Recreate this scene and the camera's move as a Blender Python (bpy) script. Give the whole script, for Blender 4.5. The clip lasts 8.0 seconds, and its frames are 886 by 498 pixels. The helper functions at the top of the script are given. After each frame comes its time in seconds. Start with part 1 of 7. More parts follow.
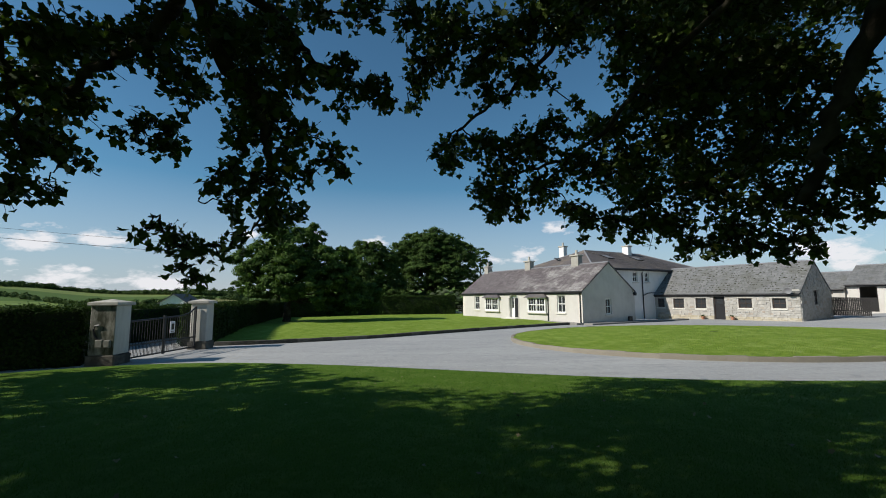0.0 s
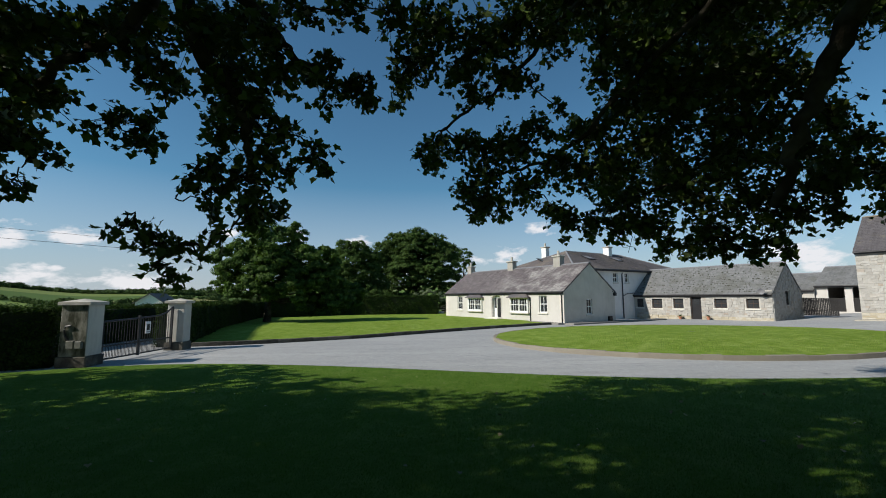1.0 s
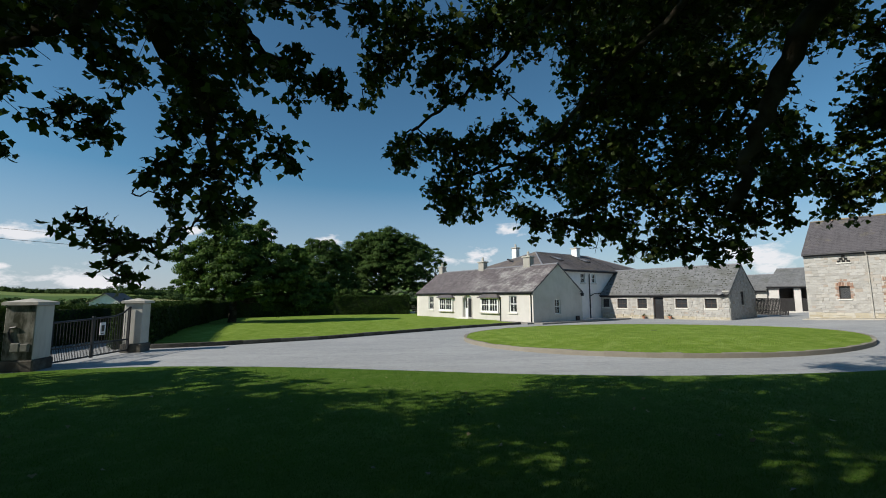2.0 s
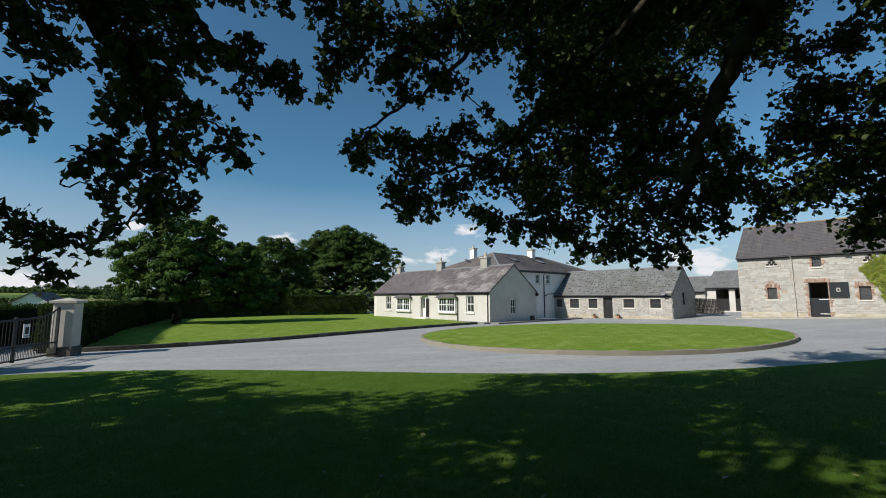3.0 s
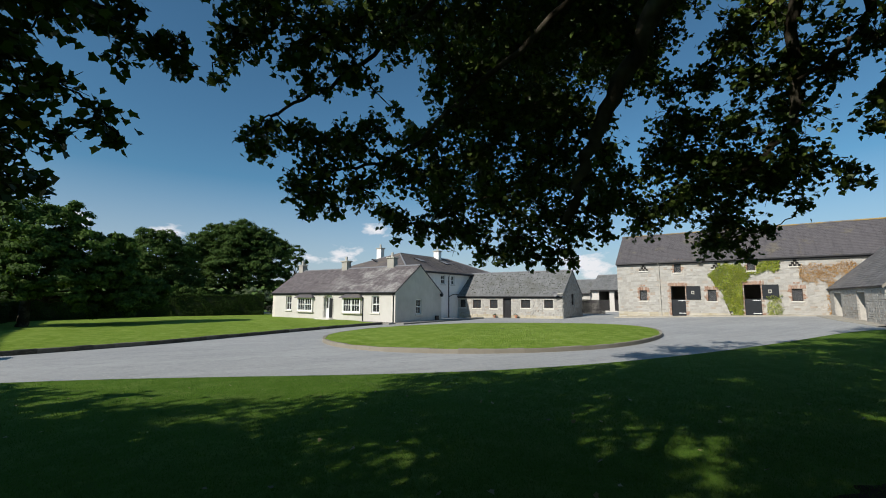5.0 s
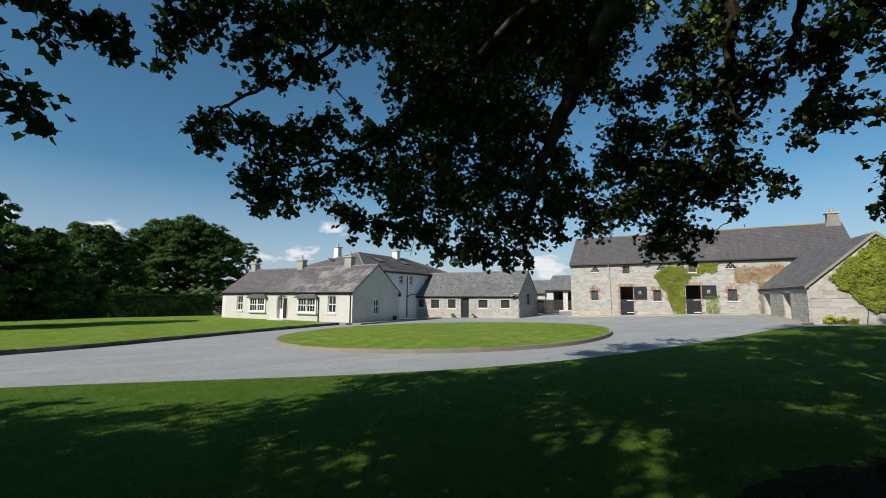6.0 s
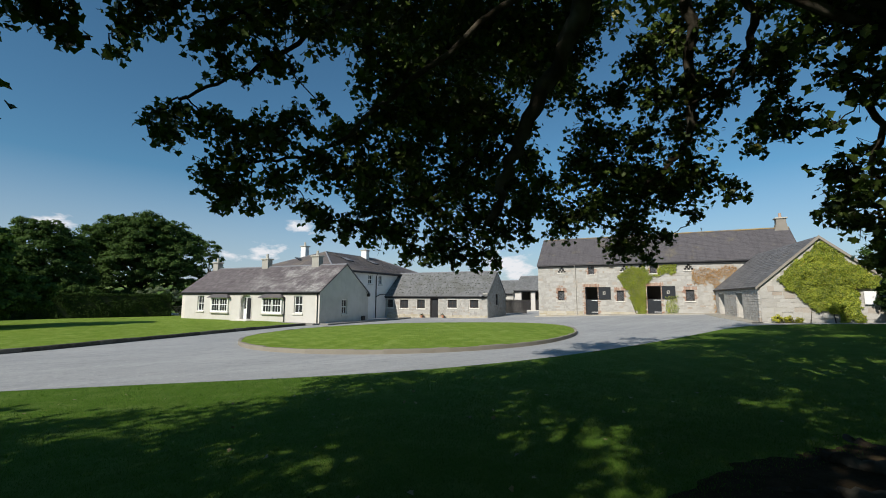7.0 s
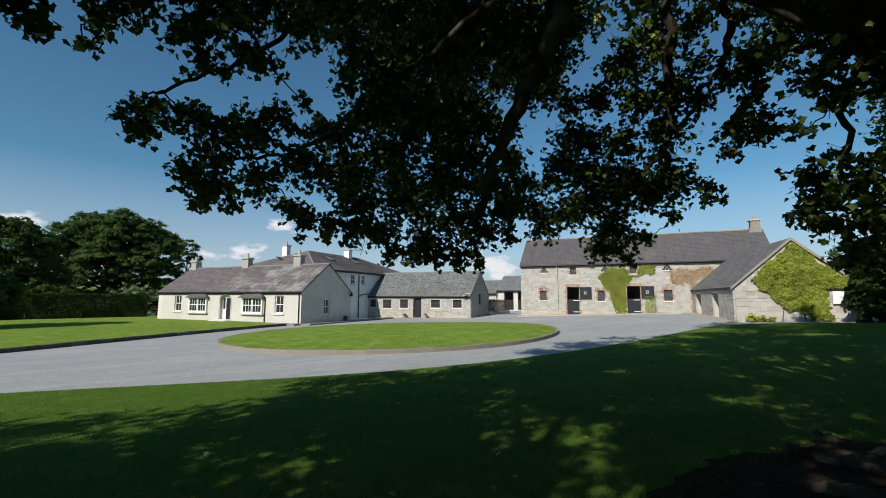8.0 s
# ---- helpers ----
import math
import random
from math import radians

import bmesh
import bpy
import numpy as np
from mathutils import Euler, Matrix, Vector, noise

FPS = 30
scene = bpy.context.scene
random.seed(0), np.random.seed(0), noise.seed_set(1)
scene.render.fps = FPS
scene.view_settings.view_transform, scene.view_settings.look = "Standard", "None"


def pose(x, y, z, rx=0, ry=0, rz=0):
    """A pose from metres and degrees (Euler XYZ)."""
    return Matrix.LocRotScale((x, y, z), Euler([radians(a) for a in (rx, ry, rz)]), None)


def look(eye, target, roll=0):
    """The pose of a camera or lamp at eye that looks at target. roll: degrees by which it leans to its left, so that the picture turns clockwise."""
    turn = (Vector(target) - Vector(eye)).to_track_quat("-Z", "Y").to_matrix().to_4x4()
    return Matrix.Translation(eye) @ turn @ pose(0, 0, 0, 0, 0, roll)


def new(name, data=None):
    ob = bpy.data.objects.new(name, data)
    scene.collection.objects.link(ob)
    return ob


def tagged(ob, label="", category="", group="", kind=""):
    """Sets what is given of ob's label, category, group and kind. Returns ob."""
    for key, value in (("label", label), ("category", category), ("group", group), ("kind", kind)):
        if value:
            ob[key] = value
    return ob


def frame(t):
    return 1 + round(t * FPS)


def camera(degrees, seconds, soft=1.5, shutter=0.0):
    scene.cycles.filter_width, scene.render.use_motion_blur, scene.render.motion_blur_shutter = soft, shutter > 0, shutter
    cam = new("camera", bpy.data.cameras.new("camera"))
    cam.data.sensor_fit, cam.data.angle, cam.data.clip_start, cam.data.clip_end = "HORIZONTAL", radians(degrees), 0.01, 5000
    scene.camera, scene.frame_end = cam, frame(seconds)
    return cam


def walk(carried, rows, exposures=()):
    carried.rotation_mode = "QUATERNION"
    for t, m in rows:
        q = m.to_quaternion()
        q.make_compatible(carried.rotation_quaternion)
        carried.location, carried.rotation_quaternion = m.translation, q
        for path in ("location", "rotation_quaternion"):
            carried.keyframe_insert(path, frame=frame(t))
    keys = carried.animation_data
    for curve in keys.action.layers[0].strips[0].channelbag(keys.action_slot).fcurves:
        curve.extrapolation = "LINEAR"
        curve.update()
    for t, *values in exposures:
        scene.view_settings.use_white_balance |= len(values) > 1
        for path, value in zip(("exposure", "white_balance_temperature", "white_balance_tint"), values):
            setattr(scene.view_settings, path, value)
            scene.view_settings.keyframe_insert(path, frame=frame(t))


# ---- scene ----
import itertools

# ---------- camera ----------
EYE = 2.1
cam = camera(92.14, 8.0, soft=1.0)
walk(cam, [
    (0.0, pose(0.000, 0.000, EYE, 96.53, 0.35, 0.00)),
    (0.5, pose(0.000, 0.000, EYE, 96.53, 0.31, -0.88)),
    (1.0, pose(0.005, 0.000, EYE, 96.52, 0.28, -2.25)),
    (1.5, pose(0.012, 0.005, EYE, 96.51, 0.25, -3.90)),
    (3.0, pose(0.050, 0.030, EYE, 96.49, 0.15, -11.69)),
    (3.5, pose(0.060, 0.035, EYE, 96.49, 0.04, -14.83)),
    (4.0, pose(0.070, 0.040, EYE, 96.50, -0.02, -18.18)),
    (4.5, pose(0.080, 0.040, EYE, 96.51, -0.10, -21.17)),
    (6.0, pose(0.110, 0.040, EYE, 96.52, -0.13, -29.69)),
    (6.5, pose(0.130, 0.045, EYE, 96.53, -0.15, -31.86)),
    (7.0, pose(0.140, 0.045, EYE, 96.54, -0.17, -33.75)),
    (7.5, pose(0.150, 0.045, EYE, 96.54, -0.17, -35.11)),
    (8.0, pose(0.150, 0.050, EYE, 96.53, -0.16, -35.98)),
], exposures=[(0.0, 0.12), (8.0, 0.12)])

# ---------- sky and sun ----------
SUN_AZ, SUN_EL = 250.0, 35.0          # compass bearing with y as north


CLOUDS = [(-0.691, 0.715, 0.108, 0.075),
          (-0.618, 0.779, 0.107, 0.060),
          (-0.642, 0.765, 0.054, 0.020),
          (-0.708, 0.703, 0.061, 0.030),
          (-0.161, 0.978, 0.130, 0.063),
          (-0.413, 0.900, 0.139, 0.030),
          (0.258, 0.954, 0.153, 0.050),
          (0.197, 0.975, 0.099, 0.060),
          (0.127, 0.988, 0.085, 0.038),
          (0.683, 0.727, 0.065, 0.088),
          (0.673, 0.735, 0.086, 0.075),
          (-0.538, 0.843, 0.025, 0.113),
          (-0.675, 0.737, 0.031, 0.100),
          (-0.283, 0.949, 0.137, 0.038)]


def make_world():
    """Clear sky with small low cumulus: soft patches of given place and width, broken up by noise."""
    w = bpy.data.worlds.new("sky")
    scene.world = w
    w.use_nodes = True
    nt = w.node_tree
    nt.nodes.clear()

    def node(kind, op=None, **v):
        n = nt.nodes.new(kind)
        if op:
            n.operation = op
        for k, x in v.items():
            n.inputs[int(k[1:])].default_value = x
        return n
    out, bg, sky = node("ShaderNodeOutputWorld"), node("ShaderNodeBackground"), node("ShaderNodeTexSky")
    sky.sky_type = "NISHITA"
    sky.sun_disc = False
    sky.sun_elevation, sky.sun_rotation = radians(SUN_EL), radians(SUN_AZ)
    sky.air_density, sky.dust_density, sky.ozone_density = 1.0, 0.15, 1.6
    co = node("ShaderNodeTexCoord")
    flat = node("ShaderNodeVectorMath", "MULTIPLY")
    flat.inputs[1].default_value = (1, 1, 2.3)
    nt.links.new(co.outputs["Generated"], flat.inputs[0])
    nz = node("ShaderNodeTexNoise")
    nz.inputs["Scale"].default_value, nz.inputs["Detail"].default_value, nz.inputs["Roughness"].default_value = 19.0, 8.0, 0.60
    nt.links.new(flat.outputs[0], nz.inputs["Vector"])
    total = None
    for x, y, z, r in CLOUDS:
        d = node("ShaderNodeVectorMath", "DISTANCE")
        d.inputs[1].default_value = (x, y, z * 2.3)
        nt.links.new(flat.outputs[0], d.inputs[0])
        m = node("ShaderNodeMapRange", None, _1=0.0, _2=r * 1.05, _3=1.0, _4=0.0)
        nt.links.new(d.outputs["Value"], m.inputs[0])
        if total is None:
            total = m.outputs[0]
        else:
            mx = node("ShaderNodeMath", "MAXIMUM")
            nt.links.new(total, mx.inputs[0])
            nt.links.new(m.outputs[0], mx.inputs[1])
            total = mx.outputs[0]
    add = node("ShaderNodeMath", "MULTIPLY_ADD", _1=3.2, _2=-1.65)
    nt.links.new(nz.outputs["Fac"], add.inputs[0])
    s = node("ShaderNodeMath", "ADD")
    nt.links.new(add.outputs[0], s.inputs[0])
    nt.links.new(total, s.inputs[1])
    soft = node("ShaderNodeMapRange", None, _1=0.26, _2=0.80, _3=0.0, _4=0.88)
    nt.links.new(s.outputs[0], soft.inputs[0])
    gate_ = node("ShaderNodeMapRange", None, _1=0.0, _2=0.3, _3=0.0, _4=1.0)
    nt.links.new(total, gate_.inputs[0])
    fac = node("ShaderNodeMath", "MULTIPLY")
    nt.links.new(soft.outputs[0], fac.inputs[0])
    nt.links.new(gate_.outputs[0], fac.inputs[1])
    # pale haze low down
    sep = node("ShaderNodeSeparateXYZ")
    nt.links.new(co.outputs["Generated"], sep.inputs[0])
    hz = node("ShaderNodeMapRange", None, _1=0.0, _2=0.25, _3=0.8, _4=0.0)
    nt.links.new(sep.outputs["Z"], hz.inputs[0])
    tint = node("ShaderNodeMixRGB", None, _0=1.0)
    tint.blend_type = "MULTIPLY"
    tint.inputs[2].default_value = (0.60, 0.99, 1.09, 1)
    nt.links.new(sky.outputs[0], tint.inputs[1])
    haze = node("ShaderNodeMixRGB")
    haze.inputs[2].default_value = (5.5, 5.6, 6.8, 1)
    nt.links.new(hz.outputs[0], haze.inputs[0])
    nt.links.new(tint.outputs[0], haze.inputs[1])
    mix = node("ShaderNodeMixRGB")
    mix.inputs[2].default_value = (10.0, 9.9, 10.2, 1)
    nt.links.new(fac.outputs[0], mix.inputs[0])
    nt.links.new(haze.outputs[0], mix.inputs[1])
    nt.links.new(mix.outputs[0], bg.inputs[0])
    bg.inputs[1].default_value = 0.080
    nt.links.new(bg.outputs[0], out.inputs[0])


make_world()
sun_data = bpy.data.lights.new("sun", "SUN")
sun_data.energy = 4.9
sun_data.angle = radians(0.53)
sun_data.color = (1.0, 0.94, 0.85)
sun = new("sun", sun_data)
sa, se = radians(SUN_AZ), radians(SUN_EL)
sun.matrix_world = look((60 * math.sin(sa) * math.cos(se), 60 * math.cos(sa) * math.cos(se), 60 * math.sin(se)), (0, 0, 0))


# ---------- materials ----------
class NT:
    """A small helper round one node material."""

    def __init__(self, name):
        self.m = bpy.data.materials.new(name)
        self.m.use_nodes = True
        self.t = self.m.node_tree
        self.b = self.t.nodes["Principled BSDF"]
        self.co = self.t.nodes.new("ShaderNodeTexCoord")

    def node(self, kind, **inp):
        n = self.t.nodes.new(kind)
        for k, v in inp.items():
            n.inputs[k.replace("_", " ")].default_value = v
        return n

    def link(self, a, b):
        self.t.links.new(a, b)

    def noise(self, scale, detail=4.0, rough=0.55, stretch=None):
        n = self.node("ShaderNodeTexNoise", Scale=scale, Detail=detail, Roughness=rough)
        src = self.co.outputs["Object"]
        if stretch:
            mp = self.node("ShaderNodeMapping")
            mp.inputs["Scale"].default_value = stretch
            self.link(src, mp.inputs["Vector"])
            src = mp.outputs[0]
        self.link(src, n.inputs["Vector"])
        return n.outputs["Fac"]

    def ramp(self, fac, stops):
        r = self.t.nodes.new("ShaderNodeValToRGB")
        e = r.color_ramp.elements
        while len(e) < len(stops):
            e.new(0.5)
        for el, (p, c) in zip(e, stops):
            el.position = p
            el.color = (*c, 1) if len(c) == 3 else c
        self.link(fac, r.inputs[0])
        return r.outputs[0]

    def mix(self, fac, a, b, kind="MIX"):
        n = self.t.nodes.new("ShaderNodeMixRGB")
        n.blend_type = kind
        for s, v in ((0, fac), (1, a), (2, b)):
            if isinstance(v, (int, float)):
                n.inputs[s].default_value = v
            elif isinstance(v, tuple):
                n.inputs[s].default_value = (*v, 1)
            else:
                self.link(v, n.inputs[s])
        return n.outputs[0]

    def bump(self, height, strength=0.3, distance=0.02):
        n = self.node("ShaderNodeBump", Strength=strength, Distance=distance)
        self.link(height, n.inputs["Height"])
        self.link(n.outputs[0], self.b.inputs["Normal"])

    def done(self, colour, rough=0.8, spec=0.3, metal=0.0):
        if isinstance(colour, tuple):
            self.b.inputs["Base Color"].default_value = (*colour, 1)
        else:
            self.link(colour, self.b.inputs["Base Color"])
        self.b.inputs["Roughness"].default_value = rough
        self.b.inputs["Specular IOR Level"].default_value = spec
        self.b.inputs["Metallic"].default_value = metal
        return self.m


def plain(name, c, rough=0.6, var=0.15, scale=6.0, spec=0.3, bump=0.1, metal=0.0):
    n = NT(name)
    a = n.noise(scale)
    b = n.noise(scale * 9, 3)
    lo, hi = tuple(v * (1 - var) for v in c), tuple(min(v * (1 + var), 1) for v in c)
    col = n.mix(0.35, n.ramp(a, [(0.3, lo), (0.7, hi)]), n.ramp(b, [(0.3, lo), (0.7, hi)]))
    n.bump(b, bump, 0.005)
    return n.done(col, rough, spec, metal)


def render_mat(name, c, stain, green=0.0):
    """Painted wall render with rain streaks and blotches."""
    n = NT(name)
    a = n.noise(0.7, 5)
    s = n.noise(1.3, 6, 0.7, (1.6, 1.6, 0.6))
    g = n.noise(40, 3)
    col = n.mix(n.ramp(a, [(0.42, (0, 0, 0)), (0.75, (0.5, 0.5, 0.5))]), c, stain)
    col = n.mix(n.ramp(s, [(0.5, (0, 0, 0)), (0.8, (0.32, 0.32, 0.32))]), col, tuple(v * 0.8 for v in stain))
    n.bump(g, 0.25, 0.006)
    return n.done(col, 0.9, 0.15)


def moss_shadow_mat():
    """Pale render whose road face is black-green with moss and wet, and with the shadow on it painted in."""
    n = NT("moss_shadow_render")
    sp = n.t.nodes.new("ShaderNodeSeparateXYZ")
    n.link(n.co.outputs["Object"], sp.inputs[0])
    mr = n.node("ShaderNodeMapRange")
    for k, v in zip((1, 2, 3, 4), (-0.387, -0.372, 1.0, 0.0)):
        mr.inputs[k].default_value = v
    n.link(sp.outputs["Y"], mr.inputs[0])
    a = n.noise(2.2, 6, 0.7, (1.6, 1.6, 0.6))
    # moss streaks on one face, its shadow put into the same dark colour
    moss_shadow = n.mix(1.0, n.ramp(a, [(0.32, (0.45, 0.45, 0.45)), (0.60, (1, 1, 1))]), mr.outputs[0], "MULTIPLY")
    b = n.noise(1.4, 6, 0.65, (2.0, 2.0, 0.4))
    col = n.mix(n.ramp(b, [(0.45, (0, 0, 0)), (0.75, (0.6, 0.6, 0.6))]), (0.56, 0.54, 0.48), (0.30, 0.285, 0.235))
    col = n.mix(moss_shadow, col, (0.050, 0.052, 0.036))
    n.bump(n.noise(35, 4), 0.3, 0.006)
    return n.done(col, 0.92, 0.1)


def slate_mat(name, c, patch, amount, low=0.5, specks=0.3, along=None, tones=(0.82, 1.06, 1.22)):
    """Slates: each its own tone, with lichen patches and dark specks."""
    n = NT(name)
    r = n.t.nodes.new("ShaderNodeNewGeometry").outputs["Random Per Island"]
    base = n.ramp(r, [(p, tuple(v * k for v in c)) for p, k in zip((0.0, 0.7, 1.0), tones)])
    a = n.noise(0.55, 6, 0.68)
    f = n.noise(9, 5, 0.7)
    fac = n.ramp(a, [(low, (0, 0, 0)), (low + 0.14, (amount, amount, amount))])
    if along:
        # lichen thick on one stretch of the roof only
        sp = n.t.nodes.new("ShaderNodeSeparateXYZ")
        n.link(n.co.outputs["Object"], sp.inputs[0])
        mr = n.node("ShaderNodeMapRange")
        for k, v in zip((1, 2, 3, 4), (*along, 0.12, 1.0)):
            mr.inputs[k].default_value = v
        n.link(sp.outputs["X"], mr.inputs[0])
        blot = n.ramp(n.noise(3.5, 6, 0.75, (1.0, 2.0, 2.0)), [(0.40, (0.25, 0.25, 0.25)), (0.62, (1, 1, 1))])
        fac = n.mix(1.0, n.mix(1.0, fac, blot, "MULTIPLY"), mr.outputs[0], "MULTIPLY")
    col = n.mix(fac, base, patch)
    run = n.noise(1.1, 6, 0.72, (3.5, 0.45, 0.45))
    col = n.mix(n.ramp(run, [(0.48, (0, 0, 0)), (0.66, (0.5, 0.5, 0.5))]), col, tuple(v * 0.5 for v in c))
    col = n.mix(n.ramp(f, [(0.56, (0, 0, 0)), (0.68, (specks, specks, specks))]), col, tuple(v * 0.35 for v in c))
    n.bump(f, 0.3, 0.006)
    return n.done(col, 0.7, 0.2)


def ridge_mat():
    """Ridge tiles with patches of orange lichen."""
    n = NT("lichened_ridge")
    f = n.noise(0.35, 5, 0.7)
    g = n.noise(12, 4)
    col = n.mix(n.ramp(f, [(0.42, (0, 0, 0)), (0.56, (0.9, 0.9, 0.9))]), (0.16, 0.15, 0.15), (0.36, 0.25, 0.08))
    n.bump(g, 0.4, 0.01)
    return n.done(col, 0.9, 0.1)


def random_mat(name, stops, rough=0.85, grain=25.0, bump=0.5, island=False, spec=0.2):
    """Colour picked for each piece, with grain on top."""
    n = NT(name)
    if island:
        src = n.t.nodes.new("ShaderNodeNewGeometry").outputs["Random Per Island"]
    else:
        src = n.t.nodes.new("ShaderNodeObjectInfo").outputs["Random"]
    base = n.ramp(src, stops)
    g = n.noise(grain, 5, 0.65)
    w = n.noise(grain * 0.15, 3)
    col = n.mix(n.ramp(g, [(0.35, (0.5, 0.5, 0.5)), (0.7, (0.0, 0.0, 0.0))]), base, n.mix(1.0, base, (0.55, 0.52, 0.47), "MULTIPLY"))
    col = n.mix(n.ramp(w, [(0.45, (0, 0, 0)), (0.8, (0.35, 0.35, 0.35))]), col, (0.30, 0.28, 0.22))
    n.bump(g, bump, 0.012)
    return n.done(col, rough, spec)


def leaf_mat(name, dark, light, dry=None, through_amount=0.35, rough=0.5, spec=0.3):
    n = NT(name)
    r = n.t.nodes.new("ShaderNodeNewGeometry").outputs["Random Per Island"]
    stops = [(0.0, dark), (0.85, light)]
    # a few paler leaves: dry ones, and on the sycamore sunlit ones by colour
    if dry:
        stops += [(0.97, light), (1.0, dry)]
    col = n.ramp(r, stops)
    big = n.noise(0.8, 3)
    col = n.mix(n.ramp(big, [(0.35, (0, 0, 0)), (0.7, (0.5, 0.5, 0.5))]), col, tuple(v * 0.6 for v in dark))
    n.done(col, rough, spec)
    tr = n.t.nodes.new("ShaderNodeBsdfTranslucent")
    n.link(n.mix(1.0, col, (1.3, 1.6, 0.6), "MULTIPLY"), tr.inputs[0])
    ms = n.t.nodes.new("ShaderNodeMixShader")
    ms.inputs[0].default_value = through_amount
    n.link(n.b.outputs[0], ms.inputs[1])
    n.link(tr.outputs[0], ms.inputs[2])
    n.link(ms.outputs[0], n.t.nodes["Material Output"].inputs[0])
    return n.m


def grass_mat(name, lush=0.0):
    n = NT(name)
    a = n.noise(0.25, 4)
    b = n.noise(2.2, 5, 0.65)
    c = n.noise(60, 4, 0.7)
    stripe = n.noise(0.5, 2, 0.5, (1.0, 0.18, 1.0))
    col = n.ramp(a, [(0.3, (0.165, 0.270, 0.036)), (0.7, (0.220, 0.325, 0.052))])
    col = n.mix(n.ramp(b, [(0.4, (0, 0, 0)), (0.8, (0.6, 0.6, 0.6))]), col, (0.26, 0.32, 0.065))
    col = n.mix(n.ramp(stripe, [(0.45, (0, 0, 0)), (0.65, (0.5, 0.5, 0.5))]), col, (0.135, 0.215, 0.02))
    col = n.mix(n.ramp(c, [(0.3, (0.65, 0.65, 0.65)), (0.65, (0, 0, 0))]), col, (0.085, 0.14, 0.012))
    d = n.noise(11, 4, 0.7)
    col = n.mix(n.ramp(d, [(0.38, (0.5, 0.5, 0.5)), (0.6, (0, 0, 0))]), col, (0.10, 0.165, 0.012))
    y = n.noise(5, 5, 0.75)
    col = n.mix(n.ramp(y, [(0.58, (0, 0, 0)), (0.72, (0.6, 0.6, 0.6))]), col, (0.38, 0.38, 0.09))
    z = n.noise(1.6, 8, 0.78)
    col = n.mix(n.ramp(z, [(0.47, (0, 0, 0)), (0.62, (0.5, 0.5, 0.5))]), col, (0.32, 0.40, 0.11))
    z2 = n.noise(1.7, 6, 0.75)
    col = n.mix(n.ramp(z2, [(0.50, (0, 0, 0)), (0.64, (0.6, 0.6, 0.6))]), col, (0.12, 0.19, 0.02))
    # deeper green mix that also carries some of the trees' shade as colour
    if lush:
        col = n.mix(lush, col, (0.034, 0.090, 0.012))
    n.bump(c, 0.9, 0.03)
    return n.done(col, 0.9, 0.05)


def drive_mat():
    n = NT("worn_tarmac")
    a = n.noise(0.16, 5, 0.6)
    tr = n.noise(0.35, 4, 0.6, (0.25, 1.6, 1.0))
    b = n.noise(70, 4, 0.75)
    col = n.ramp(a, [(0.35, (0.320, 0.328, 0.325)), (0.65, (0.400, 0.405, 0.395))])
    col = n.mix(n.ramp(tr, [(0.5, (0, 0, 0)), (0.72, (0.5, 0.5, 0.5))]), col, (0.50, 0.50, 0.485))
    w = n.noise(1.3, 5, 0.7, (0.3, 1.8, 1.0))
    col = n.mix(n.ramp(w, [(0.52, (0, 0, 0)), (0.64, (0.55, 0.55, 0.55))]), col, (0.27, 0.275, 0.27))
    g = n.noise(9, 5, 0.75)
    col = n.mix(n.ramp(g, [(0.55, (0, 0, 0)), (0.70, (0.75, 0.75, 0.75))]), col, (0.64, 0.64, 0.62))
    h = n.noise(2.6, 7, 0.8)
    col = n.mix(n.ramp(h, [(0.50, (0, 0, 0)), (0.66, (0.55, 0.55, 0.55))]), col, (0.22, 0.225, 0.225))
    col = n.mix(n.ramp(b, [(0.35, (0.55, 0.55, 0.55)), (0.6, (0, 0, 0))]), col, (0.20, 0.20, 0.21))
    n.bump(b, 0.5, 0.012)
    return n.done(col, 0.85, 0.25)


def fields_mat():
    """Far pasture: patches of different greens."""
    n = NT("pasture")
    v = n.node("ShaderNodeTexVoronoi", Scale=0.006)
    n.link(n.co.outputs["Object"], v.inputs["Vector"])
    sep = n.t.nodes.new("ShaderNodeSeparateColor")
    n.link(v.outputs["Color"], sep.inputs[0])
    col = n.ramp(sep.outputs[0], [(0.0, (0.060, 0.105, 0.022)), (0.5, (0.11, 0.18, 0.035)), (0.8, (0.17, 0.20, 0.06)), (1.0, (0.22, 0.21, 0.10))])
    f = n.noise(0.05, 5)
    col = n.mix(n.ramp(f, [(0.45, (0, 0, 0)), (0.7, (0.4, 0.4, 0.4))]), col, (0.05, 0.08, 0.02))
    return n.done(col, 0.9, 0.1)


def glass_mat():
    n = NT("window_glass")
    n.b.inputs["Transmission Weight"].default_value = 0.25
    n.b.inputs["IOR"].default_value = 1.45
    return n.done((0.05, 0.054, 0.058), 0.08, 0.8)


